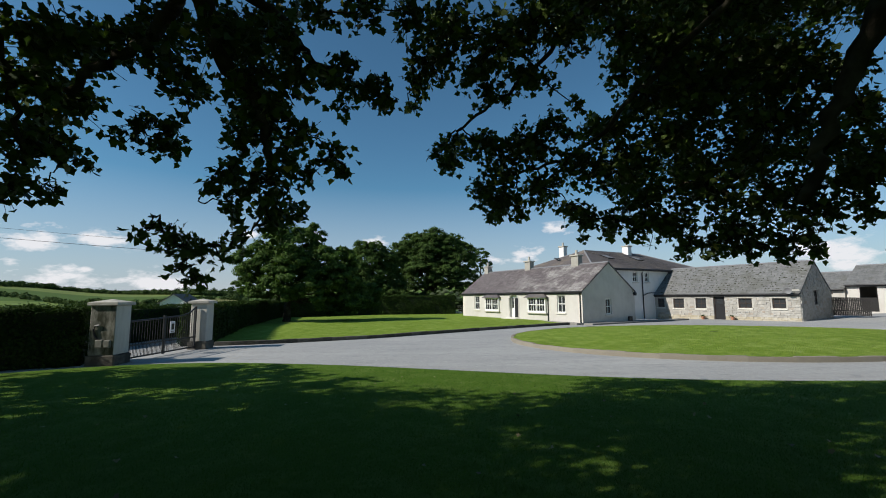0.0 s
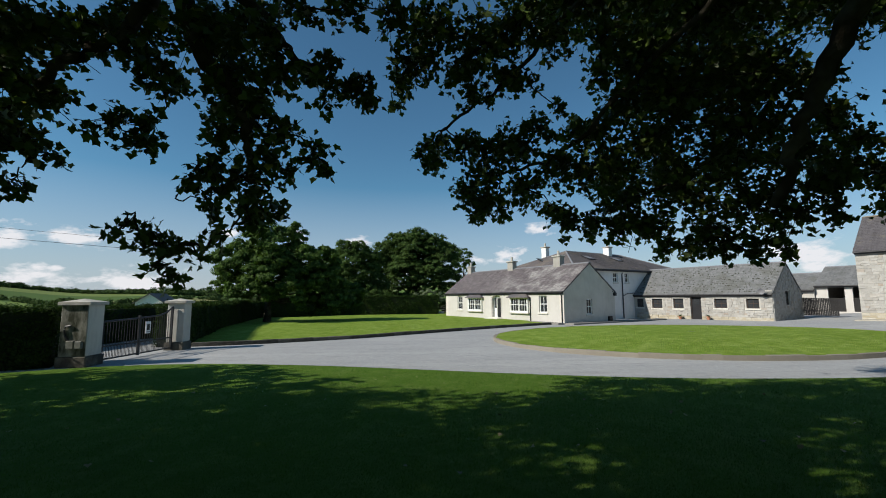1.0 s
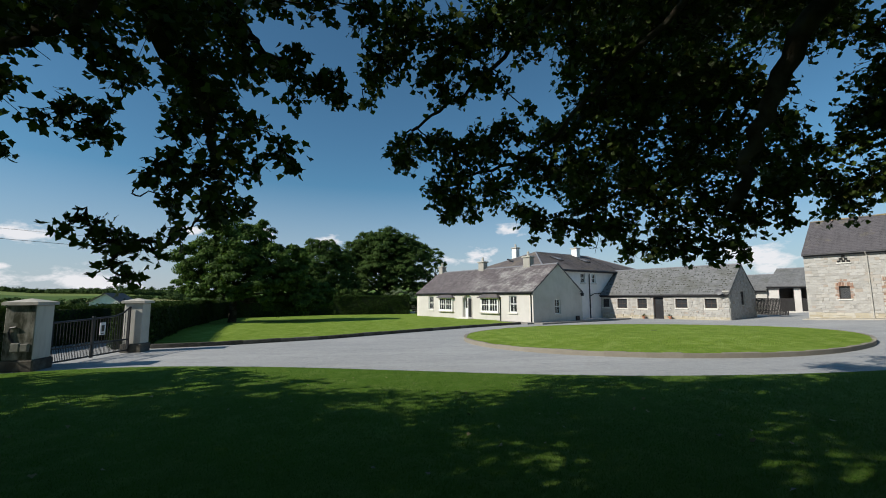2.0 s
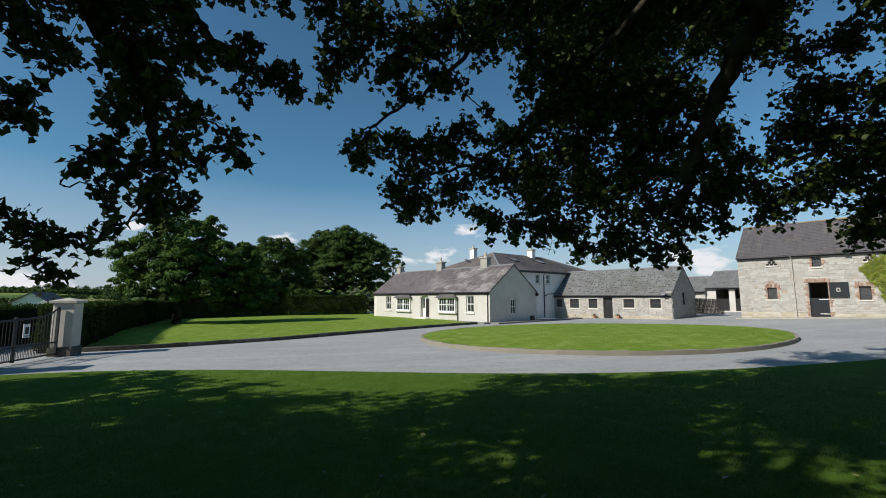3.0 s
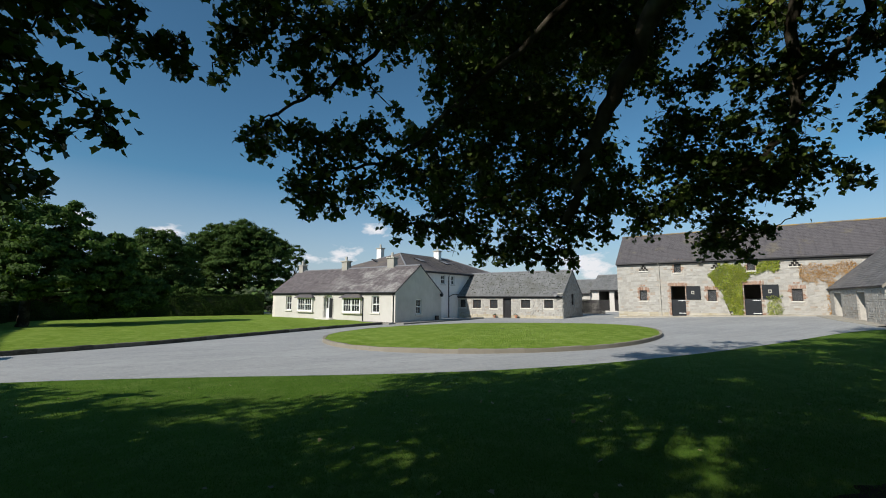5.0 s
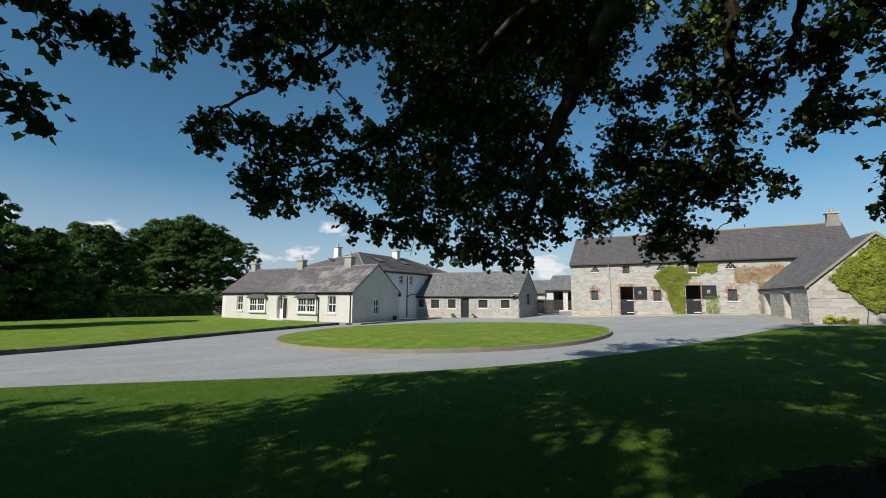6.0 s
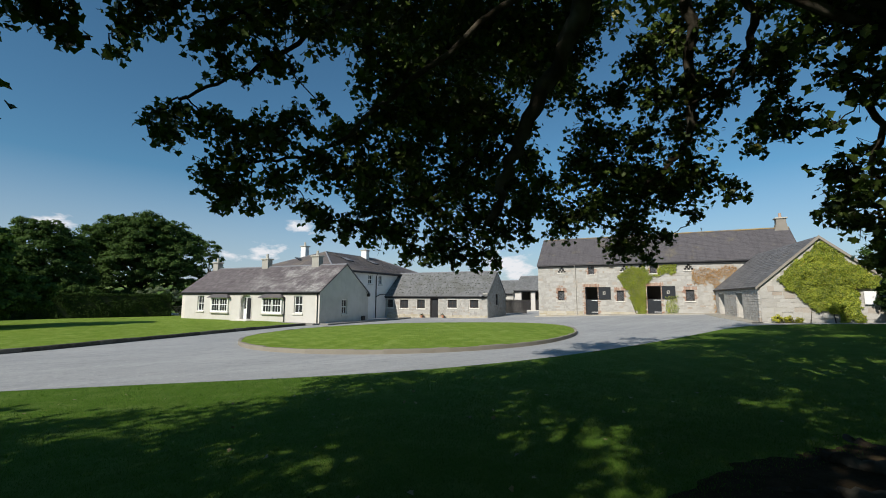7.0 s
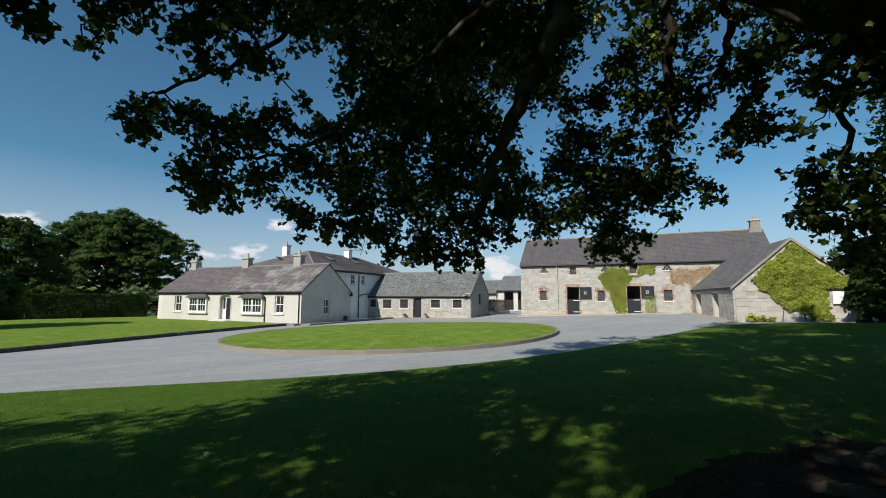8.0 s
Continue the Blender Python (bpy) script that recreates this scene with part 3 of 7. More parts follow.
def slates(parent, p0, ex, ey, width, length, material, sw=0.28, sh=0.21, seed=1):
    """Courses of overlapping slates over a slope: p0 the eaves corner, ex along the eaves, ey up the slope."""
    rng = np.random.default_rng(seed)
    p0, ex, ey = np.array(p0), np.array(ex), np.array(ey)
    nz = np.cross(ex, ey)
    rows, cols = int(length / sh), int(width / sw) + 1
    V, F = [], []
    for i in range(rows):
        for j in range(-1, cols):
            a = max(0.0, (j + 0.5 * (i % 2)) * sw + rng.normal(0, 0.006))
            b = min(width, (j + 1 + 0.5 * (i % 2)) * sw - 0.008)
            if b - a < 0.05:
                continue
            y0 = i * sh + rng.normal(0, 0.008)
            y1 = min((i + 1.15) * sh, length)
            h = 0.018 + abs(rng.normal(0, 0.005))
            k = len(V)
            for x, y, z in ((a, y0, h - 0.012), (b, y0, h - 0.012), (b, y0, h), (a, y0, h), (b, y1, 0.008), (a, y1, 0.008)):
                V.append(p0 + ex * x + ey * y + nz * z)
            F += [(k, k + 1, k + 2, k + 3), (k + 3, k + 2, k + 4, k + 5)]
    me = bpy.data.meshes.new("slating")
    me.from_pydata([tuple(v) for v in V], [], F)
    me.materials.append(material)
    ob = new("slating", me)
    ob.parent = parent
    return tagged(ob, kind="stuff")


def gable_wall(x, depth, z0, eave, ridge, t):
    return prism(bmesh.new(), [(0.001, z0), (depth - 0.001, z0), (depth - 0.001, eave), (depth / 2, ridge), (0.001, eave)], x, x + t, "x")


def downpipe(parent, x, y, ztop, zbot, material=None):
    part("downpipe", tube(bmesh.new(), [(x, y - 0.16, ztop), (x, y - 0.06, ztop - 0.25), (x, y - 0.06, zbot + 0.12), (x, y - 0.14, zbot + 0.02)], 0.04, sides=8), material or M["black"], parent)


# stone pieces: a few worn block meshes that all stones share
def block_meshes(name, material, n=6):
    out = []
    rnd = random.Random(4)
    for k in range(n):
        bm = box(bmesh.new(), -0.5, 0.5, -0.5, 0.5, -0.5, 0.5)
        for v in bm.verts:
            v.co.x += rnd.uniform(-0.05, 0.05)
            v.co.z += rnd.uniform(-0.07, 0.07)
            v.co.y += rnd.uniform(-0.12, 0.08)
        bmesh.ops.bevel(bm, geom=bm.edges[:], offset=0.045, segments=1, affect="EDGES")
        me = bpy.data.meshes.new(name)
        bm.to_mesh(me)
        bm.free()
        me.materials.append(material)
        out.append(me)
    return out


BLOCKS = block_meshes("stone", M["stone"])
FOOT = block_meshes("stone", M["stone_foot"])


def masonry(parent, x0, x1, z0, z1, y, holes, seed, course=(0.17, 0.29), length=(0.22, 0.62), limit=300, top=None, proud=0.05, side=None, foot=-9.0):
    """Courses of rough stones on a wall face; the first ones are parts, the rest one joined mesh. top(x): the wall's height there."""
    rnd = random.Random(seed)
    z, count, rest = z0, 0, bmesh.new()
    while z < z1 - 0.08:
        h = min(rnd.uniform(*course), z1 - z)
        cuts = [(x0, x1)]
        for xa, xb, za, zb in holes:
            if za < z + h - 0.03 and zb > z + 0.03:
                cuts = [c for a, b in cuts for c in ((a, min(b, xa)), (max(a, xb), b)) if c[1] - c[0] > 0.06]
        for a, b in cuts:
            x = a
            while x < b - 0.03:
                w = rnd.uniform(*length)
                if b - x - w < 0.2:
                    w = b - x
                if top is None or min(top(x + 0.05), top(x + w - 0.05)) > z + h * 0.8:
                    d = 0.10 + rnd.uniform(0, proud)
                    gap = 0.012
                    sx, sz = max(w - gap, 0.03), max(h - gap, 0.03)
                    if side is None:
                        m = pose(x + w / 2, y - d / 2 + 0.088, z + h / 2) @ Matrix.Diagonal((sx, d, sz, 1))
                    else:
                        m = pose(side + d / 2 - 0.088, x + w / 2, z + h / 2, 0, 0, 90) @ Matrix.Diagonal((sx, d, sz, 1))
                    me = (FOOT if z < foot else BLOCKS)[rnd.randrange(len(BLOCKS))]
                    if count < limit:
                        piece("stone", me, parent, m)
                    else:
                        vs = [rest.verts.new(m @ v.co) for v in me.vertices]
                        for p in me.polygons:
                            rest.faces.new([vs[i] for i in p.vertices])
                    count += 1
                x += w
        z += h
    if len(rest.verts):
        tagged(part("stonework", rest, M["stone_i"], parent), kind="stuff")
    else:
        rest.free()


def brick_frame(parent, xa, xb, za, zb, y, wide=0.26, over=0.34, bottom=None):
    """Brick quoins up both sides of an opening and a soldier course over it."""
    bm = bmesh.new()
    rnd = random.Random(int(xa * 100))
    z = za if bottom is None else bottom
    k = 0
    while z < zb - 0.02:
        for s in (-1, 1):
            w = wide * (0.45 if k % 6 < 3 else 0.85) + rnd.uniform(-0.06, 0.06)
            x = xa if s < 0 else xb
            a, b = (x - w, x) if s < 0 else (x, x + w)
            if rnd.random() < 0.8:
                box(bm, a, b, y - 0.055 + rnd.uniform(-0.01, 0.01), y + 0.1, z + 0.006, min(z + 0.076, zb))
        z += 0.082
        k += 1
    n = max(int((xb - xa + 1.6 * wide) / 0.085), 3)
    for i in range(n):
        x = xa - 0.8 * wide + (xb - xa + 1.6 * wide) * i / n
        box(bm, x + 0.006, x + 0.075, y - 0.058 + rnd.uniform(-0.012, 0.01), y + 0.1, zb + 0.005, zb + over * rnd.uniform(0.72, 1.0))
    tagged(part("brickwork", bm, M["brick_i"], parent, "weathered red brick surround"), kind="stuff")


M["brick_i"] = random_mat("red_bricks", [(0.0, (0.30, 0.17, 0.12)), (0.5, (0.40, 0.25, 0.18)), (0.8, (0.48, 0.36, 0.29)), (1.0, (0.52, 0.46, 0.40))], island=True)


# ---------- leaves ----------
HALF = [(0.50, -0.10), (0.52, 0.16), (0.72, 0.44), (0.40, 0.60)]
LEAF5 = np.array([(0.0, 0.0)] + HALF + [(0.0, 1.06)] + [(-x, y) for x, y in HALF[::-1]]) * 0.86
LOBE = [(0.17, -0.09), (0.46, -0.13), (0.44, 0.02), (0.37, 0.14), (0.60, 0.24), (0.73, 0.42), (0.52, 0.47), (0.30, 0.50), (0.33, 0.70), (0.19, 0.86)]
LEAF_NEAR = np.array([(0.0, 0.0)] + LOBE + [(0.0, 1.08)] + [(-x, y) for x, y in LOBE[::-1]]) * 0.86
LEAF3 = np.array([(0, 0), (0.30, 0.35), (0.0, 1.0), (-0.30, 0.35)])
LOBED = np.array([(0.0, 0.0), (0.42, -0.05), (0.66, 0.42), (0.24, 0.48), (0.0, 1.08), (-0.24, 0.48), (-0.66, 0.42), (-0.42, -0.05)]) * 0.9
CLUMP = np.array([(0, -0.5), (0.42, -0.28), (0.5, 0.2), (0.1, 0.5), (-0.40, 0.38), (-0.5, -0.1)])


def leaf_mesh(name, P, size, material, rng, shape=LEAF5, normal=None, spread=0.9, parent=None, droop=0.35):
    """Many leaves as one mesh. P: places; size: one or an array; normal: rough facing of each leaf or None for any."""
    n = len(P)
    size = np.broadcast_to(np.asarray(size, float), (n,)) * rng.uniform(0.7, 1.25, n)
    nor = rng.normal(size=(n, 3)) * spread
    if normal is not None:
        nor = nor + normal
    nor /= np.linalg.norm(nor, axis=1, keepdims=True) + 1e-9
    up = rng.normal(size=(n, 3)) * 0.7 + np.array([0, 0, -droop])
    a = np.cross(up, nor)
    a /= np.linalg.norm(a, axis=1, keepdims=True) + 1e-9
    b = np.cross(nor, a)
    k = len(shape)
    cup = (np.abs(shape[:, 0]) ** 1.3) * 0.35 - shape[:, 1] ** 2 * 0.12
    V = P[:, None, :] + size[:, None, None] * (shape[None, :, 0, None] * a[:, None, :] + shape[None, :, 1, None] * b[:, None, :] + cup[None, :, None] * nor[:, None, :])
    me = bpy.data.meshes.new(name)
    me.vertices.add(n * k)
    me.vertices.foreach_set("co", V.reshape(-1))
    me.loops.add(n * k)
    me.loops.foreach_set("vertex_index", np.arange(n * k, dtype=np.int32))
    me.polygons.add(n)
    me.polygons.foreach_set("loop_start", np.arange(0, n * k, k, dtype=np.int32))
    me.update(calc_edges=True)
    me.validate()
    me.materials.append(material)
    ob = new(name, me)
    ob.parent = parent
    return ob


# ---------- the cottage ----------
HOUSE = (2.42, 47.17)


def bay_window(h, xc, z0, z1):
    """Shallow box bay with two three-light sashes and a little slate roof."""
    a, b, p = xc - 1.12, xc + 1.12, -0.15
    bm = bmesh.new()
    box(bm, a, b, p, 0.0, z0 - 0.16, z0 - 0.06)
    box(bm, a, a + 0.07, p, 0.0, z0 - 0.06, z1)
    box(bm, b - 0.07, b, p, 0.0, z0 - 0.06, z1)
    box(bm, a, b, p + 0.01, 0.0, z1, z1 + 0.06)
    bay = part("bay_window", bm, M["white"], h, "white painted box bay with slate roof")
    for s in (0, 1):
        xa = a + 0.08 + s * 1.07
        fr = bmesh.new()
        xb, w, za, zb, d0, d1 = xa + 1.01, 0.06, z0 - 0.06, z1, p + 0.02, p + 0.08
        box(fr, xa, xa + w, d0, d1, za, zb)
        box(fr, xb - w, xb, d0, d1, za, zb)
        box(fr, xa + w, xb - w, d0, d1, za, za + w)
        box(fr, xa + w, xb - w, d0, d1, zb - w, zb)
        box(fr, xa + w, xb - w, d0 + 0.005, d1, (za + zb) / 2 - 0.03, (za + zb) / 2 + 0.03)
        for i in (1, 2):
            x = xa + w + (xb - xa - 2 * w) * i / 3
            box(fr, x - 0.014, x + 0.014, d0 + 0.01, d1 - 0.005, za + w, zb - w)
        sash = part("sash", fr, M["white"], bay)
        part("pane", box(bmesh.new(), xa + 0.04, xb - 0.04, d1 - 0.02, d1 - 0.012, za + 0.04, zb - 0.04), M["glass"], bay)
    part("sill", bevelled(a - 0.10, b + 0.10, p - 0.04, 0.0, z0 - 0.26, z0 - 0.163, 0.015), M["cap"], bay)
    r = bmesh.new()
    zr, zt, o = z1 + 0.07, z1 + 0.44, 0.22
    lo = [(a - o, 0.0, zr), (a - o, p - o, zr), (b + o, p - o, zr), (b + o, 0.0, zr)]
    hi = [(a + 0.35, 0.0, zt), (a + 0.35, -0.02, zt), (b - 0.35, -0.02, zt), (b - 0.35, 0.0, zt)]
    L, H2 = [r.verts.new(v) for v in lo], [r.verts.new(v) for v in hi]
    D = [r.verts.new((v[0], v[1], v[2] - 0.05)) for v in lo]
    for i in range(3):
        r.faces.new((L[i], L[i + 1], H2[i + 1], H2[i]))
        r.faces.new((D[i], D[i + 1], L[i + 1], L[i]))
    r.faces.new(H2[::-1])
    r.faces.new(D)
    bmesh.ops.recalc_face_normals(r, faces=r.faces[:])
    part("bay_roof", r, M["slate_barn"], bay)


def cottage():
    h = thing("house", at(HOUSE), "single-storey cream rendered cottage with purple-grey slate roof", "house")
    x0, x1, dep, ev, rg, t = -0.4, 16.4, 6.3, 2.55, 4.85, 0.45
    w1, w4 = (1.84, 2.74, 0.88, 2.24), (13.74, 14.62, 0.86, 2.24)
    door = (7.62, 8.88, 0.26, 2.38)
    bays = [(5.0 - 1.0, 5.0 + 1.0, 0.9, 2.0), (11.42 - 1.0, 11.42 + 1.0, 0.9, 2.0)]
    part("wall", wall_panel(bmesh.new(), x0 + t, x1 - t, -0.3, ev, 0, t, [w1, w4, door, *bays]), M["cream"], h, "cream painted render, rain-streaked")
    part("wall", wall_panel(bmesh.new(), x0 + t, x1 - t, -0.3, ev, dep - t, dep), M["gable"], h)
    part("gable", gable_wall(x0, dep, -0.3, ev, rg, t - 0.001), M["gable"], h)
    gw = bmesh.new()
    # the yard gable has one window: panel below the eaves with a hole, triangle above
    wall_panel(gw, 0.001, dep - 0.001, -0.3, ev, 0, t, [(2.66, 3.36, 0.72, 1.96)])
    bmesh.ops.rotate(gw, verts=gw.verts[:], cent=(0, 0, 0), matrix=Matrix.Rotation(radians(90), 3, "Z"))
    bmesh.ops.translate(gw, verts=gw.verts[:], vec=(x1, 0, 0))
    prism(gw, [(0.001, ev), (dep - 0.001, ev), (dep / 2, rg)], x1 - t, x1, "x")
    part("gable", gw, M["gable"], h, "plain rendered gable, greyed with weather")
    turned = pose(x1, 0, 0, 0, 0, 90)
    window(h, 2.66, 3.36, 0.72, 1.96, 0, m=turned)
    gable_roof(h, x0, x1, dep, ev, rg, M["slate"], over=0.11)
    window(h, *w1, 0)
    window(h, *w4, 0)
    for b in bays:
        bay_window(h, (b[0] + b[1]) / 2, 0.94, 2.04)
    # arched doorway: recessed white frame, side light, dark panelled door, two steps
    a, b, za, zb = door
    bm = bmesh.new()
    spring = zb - 0.42
    arc = [((a + b) / 2 - ((b - a) / 2 - 0.01) * math.cos(k), spring + 0.40 * math.sin(k)) for k in np.linspace(0.0, math.pi, 13)]
    for p, q in zip(arc, arc[1:]):
        prism(bm, [p, q, (q[0], zb + 0.001), (p[0], zb + 0.001)], -0.004, 0.30, "y")
    part("arch", bm, M["cream"], h)
    mo = bmesh.new()
    ring = [(a - 0.09, za), (a - 0.09, spring)] + [((a + b) / 2 - ((b - a) / 2 + 0.09) * math.cos(k), spring + 0.49 * math.sin(k)) for k in np.linspace(0.1, math.pi - 0.1, 11)] + [(b + 0.09, spring), (b + 0.09, za)]
    tube(mo, [(x, -0.005, z) for x, z in ring], 0.035, sides=6)
    part("moulding", mo, M["cream"], h)
    fr = bmesh.new()
    box(fr, a, a + 0.07, 0.26, 0.36, za, spring + 0.1)
    box(fr, b - 0.09, b, 0.26, 0.36, za, spring + 0.1)
    box(fr, a + 0.36, a + 0.44, 0.26, 0.36, za, zb - 0.34)
    box(fr, a, b, 0.27, 0.35, zb - 0.34, zb - 0.26)
    box(fr, a + 0.07, a + 0.36, 0.28, 0.34, za, za + 0.85)
    d = part("door", bevelled(a + 0.445, b - 0.095, 0.29, 0.34, za + 0.01, zb - 0.345, 0.006), M["black"], h, "dark panelled front door")
    part("door_frame", fr, M["white"], d)
    pn = bmesh.new()
    for i, j in itertools.product((0, 1), (0, 1)):
        xa = a + 0.50 + i * 0.34
        box(pn, xa, xa + 0.26, 0.278, 0.292, za + 0.2 + j * 0.95, za + 0.9 + j * 0.85)
    part("door_panels", pn, M["black"], d)
    part("handle", tube(bmesh.new(), [(a + 0.50, 0.27, za + 1.0), (a + 0.50, 0.22, za + 1.0), (a + 0.60, 0.22, za + 1.0)], 0.014, sides=6), M["lead"], d)
    part("fanlight", box(bmesh.new(), a + 0.06, b - 0.08, 0.30, 0.31, zb - 0.27, zb - 0.02), M["white"], d)
    part("pane", box(bmesh.new(), a + 0.07, a + 0.36, 0.30, 0.31, za + 0.85, zb - 0.34), M["glass"], d)
    part("step", bevelled(a - 0.35, b + 0.35, -0.75, -0.002, -0.1, 0.20, 0.02), M["lintel"], h)
    part("step", bevelled(a - 0.1, b + 0.1, -0.40, 0.28, 0.202, 0.27, 0.02), M["lintel"], h)
    part("plinth", box(bmesh.new(), x1 - t, x1 + 0.03, -0.03, dep + 0.02, -0.3, 0.12), M["path"], h)
    chimney(h, 0.05, 3.15, 3.9, 5.5, 0.7, 0.55, M["stack"])
    chimney(h, 7.0, 3.15, 4.1, 5.6, 0.78, 0.55, M["stack"])
    chimney(h, 13.15, 3.15, 4.1, 5.65, 0.80, 0.55, M["stack"])
    downpipe(h, 12.75, 0, 2.15, 0.0)
    downpipe(h, 16.22, 0, 2.42, 0.0)
    # lantern on a bracket at the far end of the yard gable
    lamp = part("wall_lamp", tube(bmesh.new(), [(x1, 6.0, 2.55), (x1 + 0.22, 6.0, 2.62), (x1 + 0.26, 6.0, 2.5)], 0.018, sides=6), M["black"], h, "black lantern on a bracket")
    part("lantern", prism(bmesh.new(), [(x1 + 0.17, 2.2), (x1 + 0.35, 2.2), (x1 + 0.39, 2.42), (x1 + 0.26, 2.52), (x1 + 0.13, 2.42)], 5.91, 6.09, "y"), M["black"], lamp)
    part("meter_box", bevelled(x1 + 0.002, x1 + 0.14, 5.3, 5.75, 0.12, 0.5, 0.015), M["black"], h)


def rear_block():
    """Two-storey block behind the cottage with a hipped slate roof."""
    h = thing("house", at(HOUSE), "two-storey white rendered house with hipped slate roof behind the cottage", "house")
    x0, x1, y0, y1, ev, rg = 1.0, 12.0, 6.55, 26.0, 4.85, 7.2
    t = 0.4
    wins = [(12.35, 13.1, 3.6, 4.58), (14.3, 14.95, 3.6, 4.58), (17.0, 17.8, 1.0, 2.2)]
    side = wall_panel(bmesh.new(), y0, y1, -0.5, ev, 0, t, wins)
    bmesh.ops.rotate(side, verts=side.verts[:], cent=(0, 0, 0), matrix=Matrix.Rotation(radians(90), 3, "Z"))
    bmesh.ops.translate(side, verts=side.verts[:], vec=(x1, 0, 0))
    part("wall", side, M["rear"], h, "white rendered yard wall")
    part("wall", box(bmesh.new(), x0, x0 + t, y0, y1, -0.5, ev), M["rear"], h)
    part("wall", box(bmesh.new(), x0 + t, x1 - t, y0, y0 + t, -0.5, ev), M["rear"], h)
    part("wall", box(bmesh.new(), x0 + t, x1 - t, y1 - t, y1, -0.5, ev), M["rear"], h)
    turned = pose(x1, 0, 0, 0, 0, 90)
    for w in wins[:2]:
        window(h, *w, 0, m=turned)
    o, xm = 0.35, (x0 + x1) / 2
    c = [(x0 - o, y0 - o, ev), (x1 + o, y0 - o, ev), (x1 + o, y1 + o, ev), (x0 - o, y1 + o, ev)]
    r0, r1 = (xm, y0 + 5.2, rg), (xm, y1 - 4.6, rg)
    for a, b, p, q in ((c[0], c[1], r0, r0), (c[1], c[2], r1, r0), (c[2], c[3], r1, r1), (c[3], c[0], r0, r1)):
        bm = bmesh.new()
        uv = bm.loops.layers.uv.verify()
        pts = [a, b, p] if p == q else [a, b, p, q]
        ex = (Vector(b) - Vector(a)).normalized()
        n = ex.cross(Vector(p) - Vector(a)).normalized()
        ey = n.cross(ex)
        up = [bm.verts.new(Vector(v) + n * 0.06) for v in pts]
        lo = [bm.verts.new(v) for v in pts]
        fs = [bm.faces.new(up), bm.faces.new(lo[::-1])]
        for i in range(len(pts)):
            j = (i + 1) % len(pts)
            fs.append(bm.faces.new((up[i], lo[i], lo[j], up[j])))
        for f in fs:
            for l in f.loops:
                v = l.vert.co - Vector(a)
                l[uv].uv = (v.dot(ex), v.dot(ey))
        part("roof", bm, M["slate_rear"], h)
    sd = math.hypot(xm - x0 + o, rg - ev)
    slates(h, (x1 + o, y0 + 5.2, ev + 0.07), (0, 1, 0), (-(xm - x0 + o) / sd, 0, (rg - ev) / sd), 9.6, sd, M["slate_rear"], 0.28, 0.21, 7)
    hips = bmesh.new()
    for a, b in ((c[0], r0), (c[1], r0), (c[2], r1), (c[3], r1), (r0, r1)):
        tube(hips, [Vector(a) + Vector((0, 0, 0.06)), Vector(b) + Vector((0, 0, 0.06))], 0.09, sides=6)
    part("hip_tiles", hips, M["lead"], h)
    g = bmesh.new()
    tube(g, [(x1 + o + 0.06, y0 - o, ev - 0.02), (x1 + o + 0.06, y1 + o, ev - 0.02)], 0.065, sides=8)
    tube(g, [(x0 - o, y0 - o - 0.06, ev - 0.02), (x1 + o, y0 - o - 0.06, ev - 0.02)], 0.065, sides=8)
    part("gutter", g, M["black"], h)
    part("soffit", box(bmesh.new(), x1 - 0.02, x1 + o, y0, y1, ev - 0.14, ev - 0.06), M["black"], h)
    part("downpipe", tube(bmesh.new(), [(x1 + 0.30, 13.75, ev - 0.05), (x1 + 0.07, 13.75, ev - 0.4), (x1 + 0.07, 13.75, -0.1)], 0.05, sides=8), M["black"], h)
    part("downpipe", tube(bmesh.new(), [(x1 + 0.07, 13.75, 2.2), (x1 + 0.07, 14.5, 2.45), (x1 + 0.1, 15.6, 2.5)], 0.045, sides=8), M["black"], h)
    sl = (rg - ev) / (xm - x0 + o)
    for x, y in ((8.8, 12.6), (8.8, 17.5)):
        z = ev + (x1 + o - x) * sl
        m = bmesh.new()
        box(m, -0.6, 0.6, -0.5, 0.5, 0.05, 0.16)
        ob = part("roof_light", m, M["black"], h)
        ob.matrix_basis = pose(x, y, z + 0.02, 0, math.degrees(math.atan(sl)), 0)
        part("pane", box(bmesh.new(), -0.5, 0.5, -0.4, 0.4, 0.162, 0.168), M["lead"], ob)
    ob = part("roof_light", box(bmesh.new(), -0.35, 0.35, -0.55, 0.55, 0.05, 0.13), M["black"], h)
    s2 = (rg - ev) / 5.55
    ob.matrix_basis = pose(5.2, 9.2, ev + (9.2 - y0 + o) * s2 + 0.02, math.degrees(math.atan(s2)), 0, 90)
    chimney(h, 3.1, 12.0, 5.2, 8.0, 0.72, 0.6, M["rear"])
    chimney(h, 6.9, 18.6, 6.6, 8.0, 0.8, 0.65, M["rear"])


# ---------- the low stone range ----------
STONE = (22.2, 44.6)


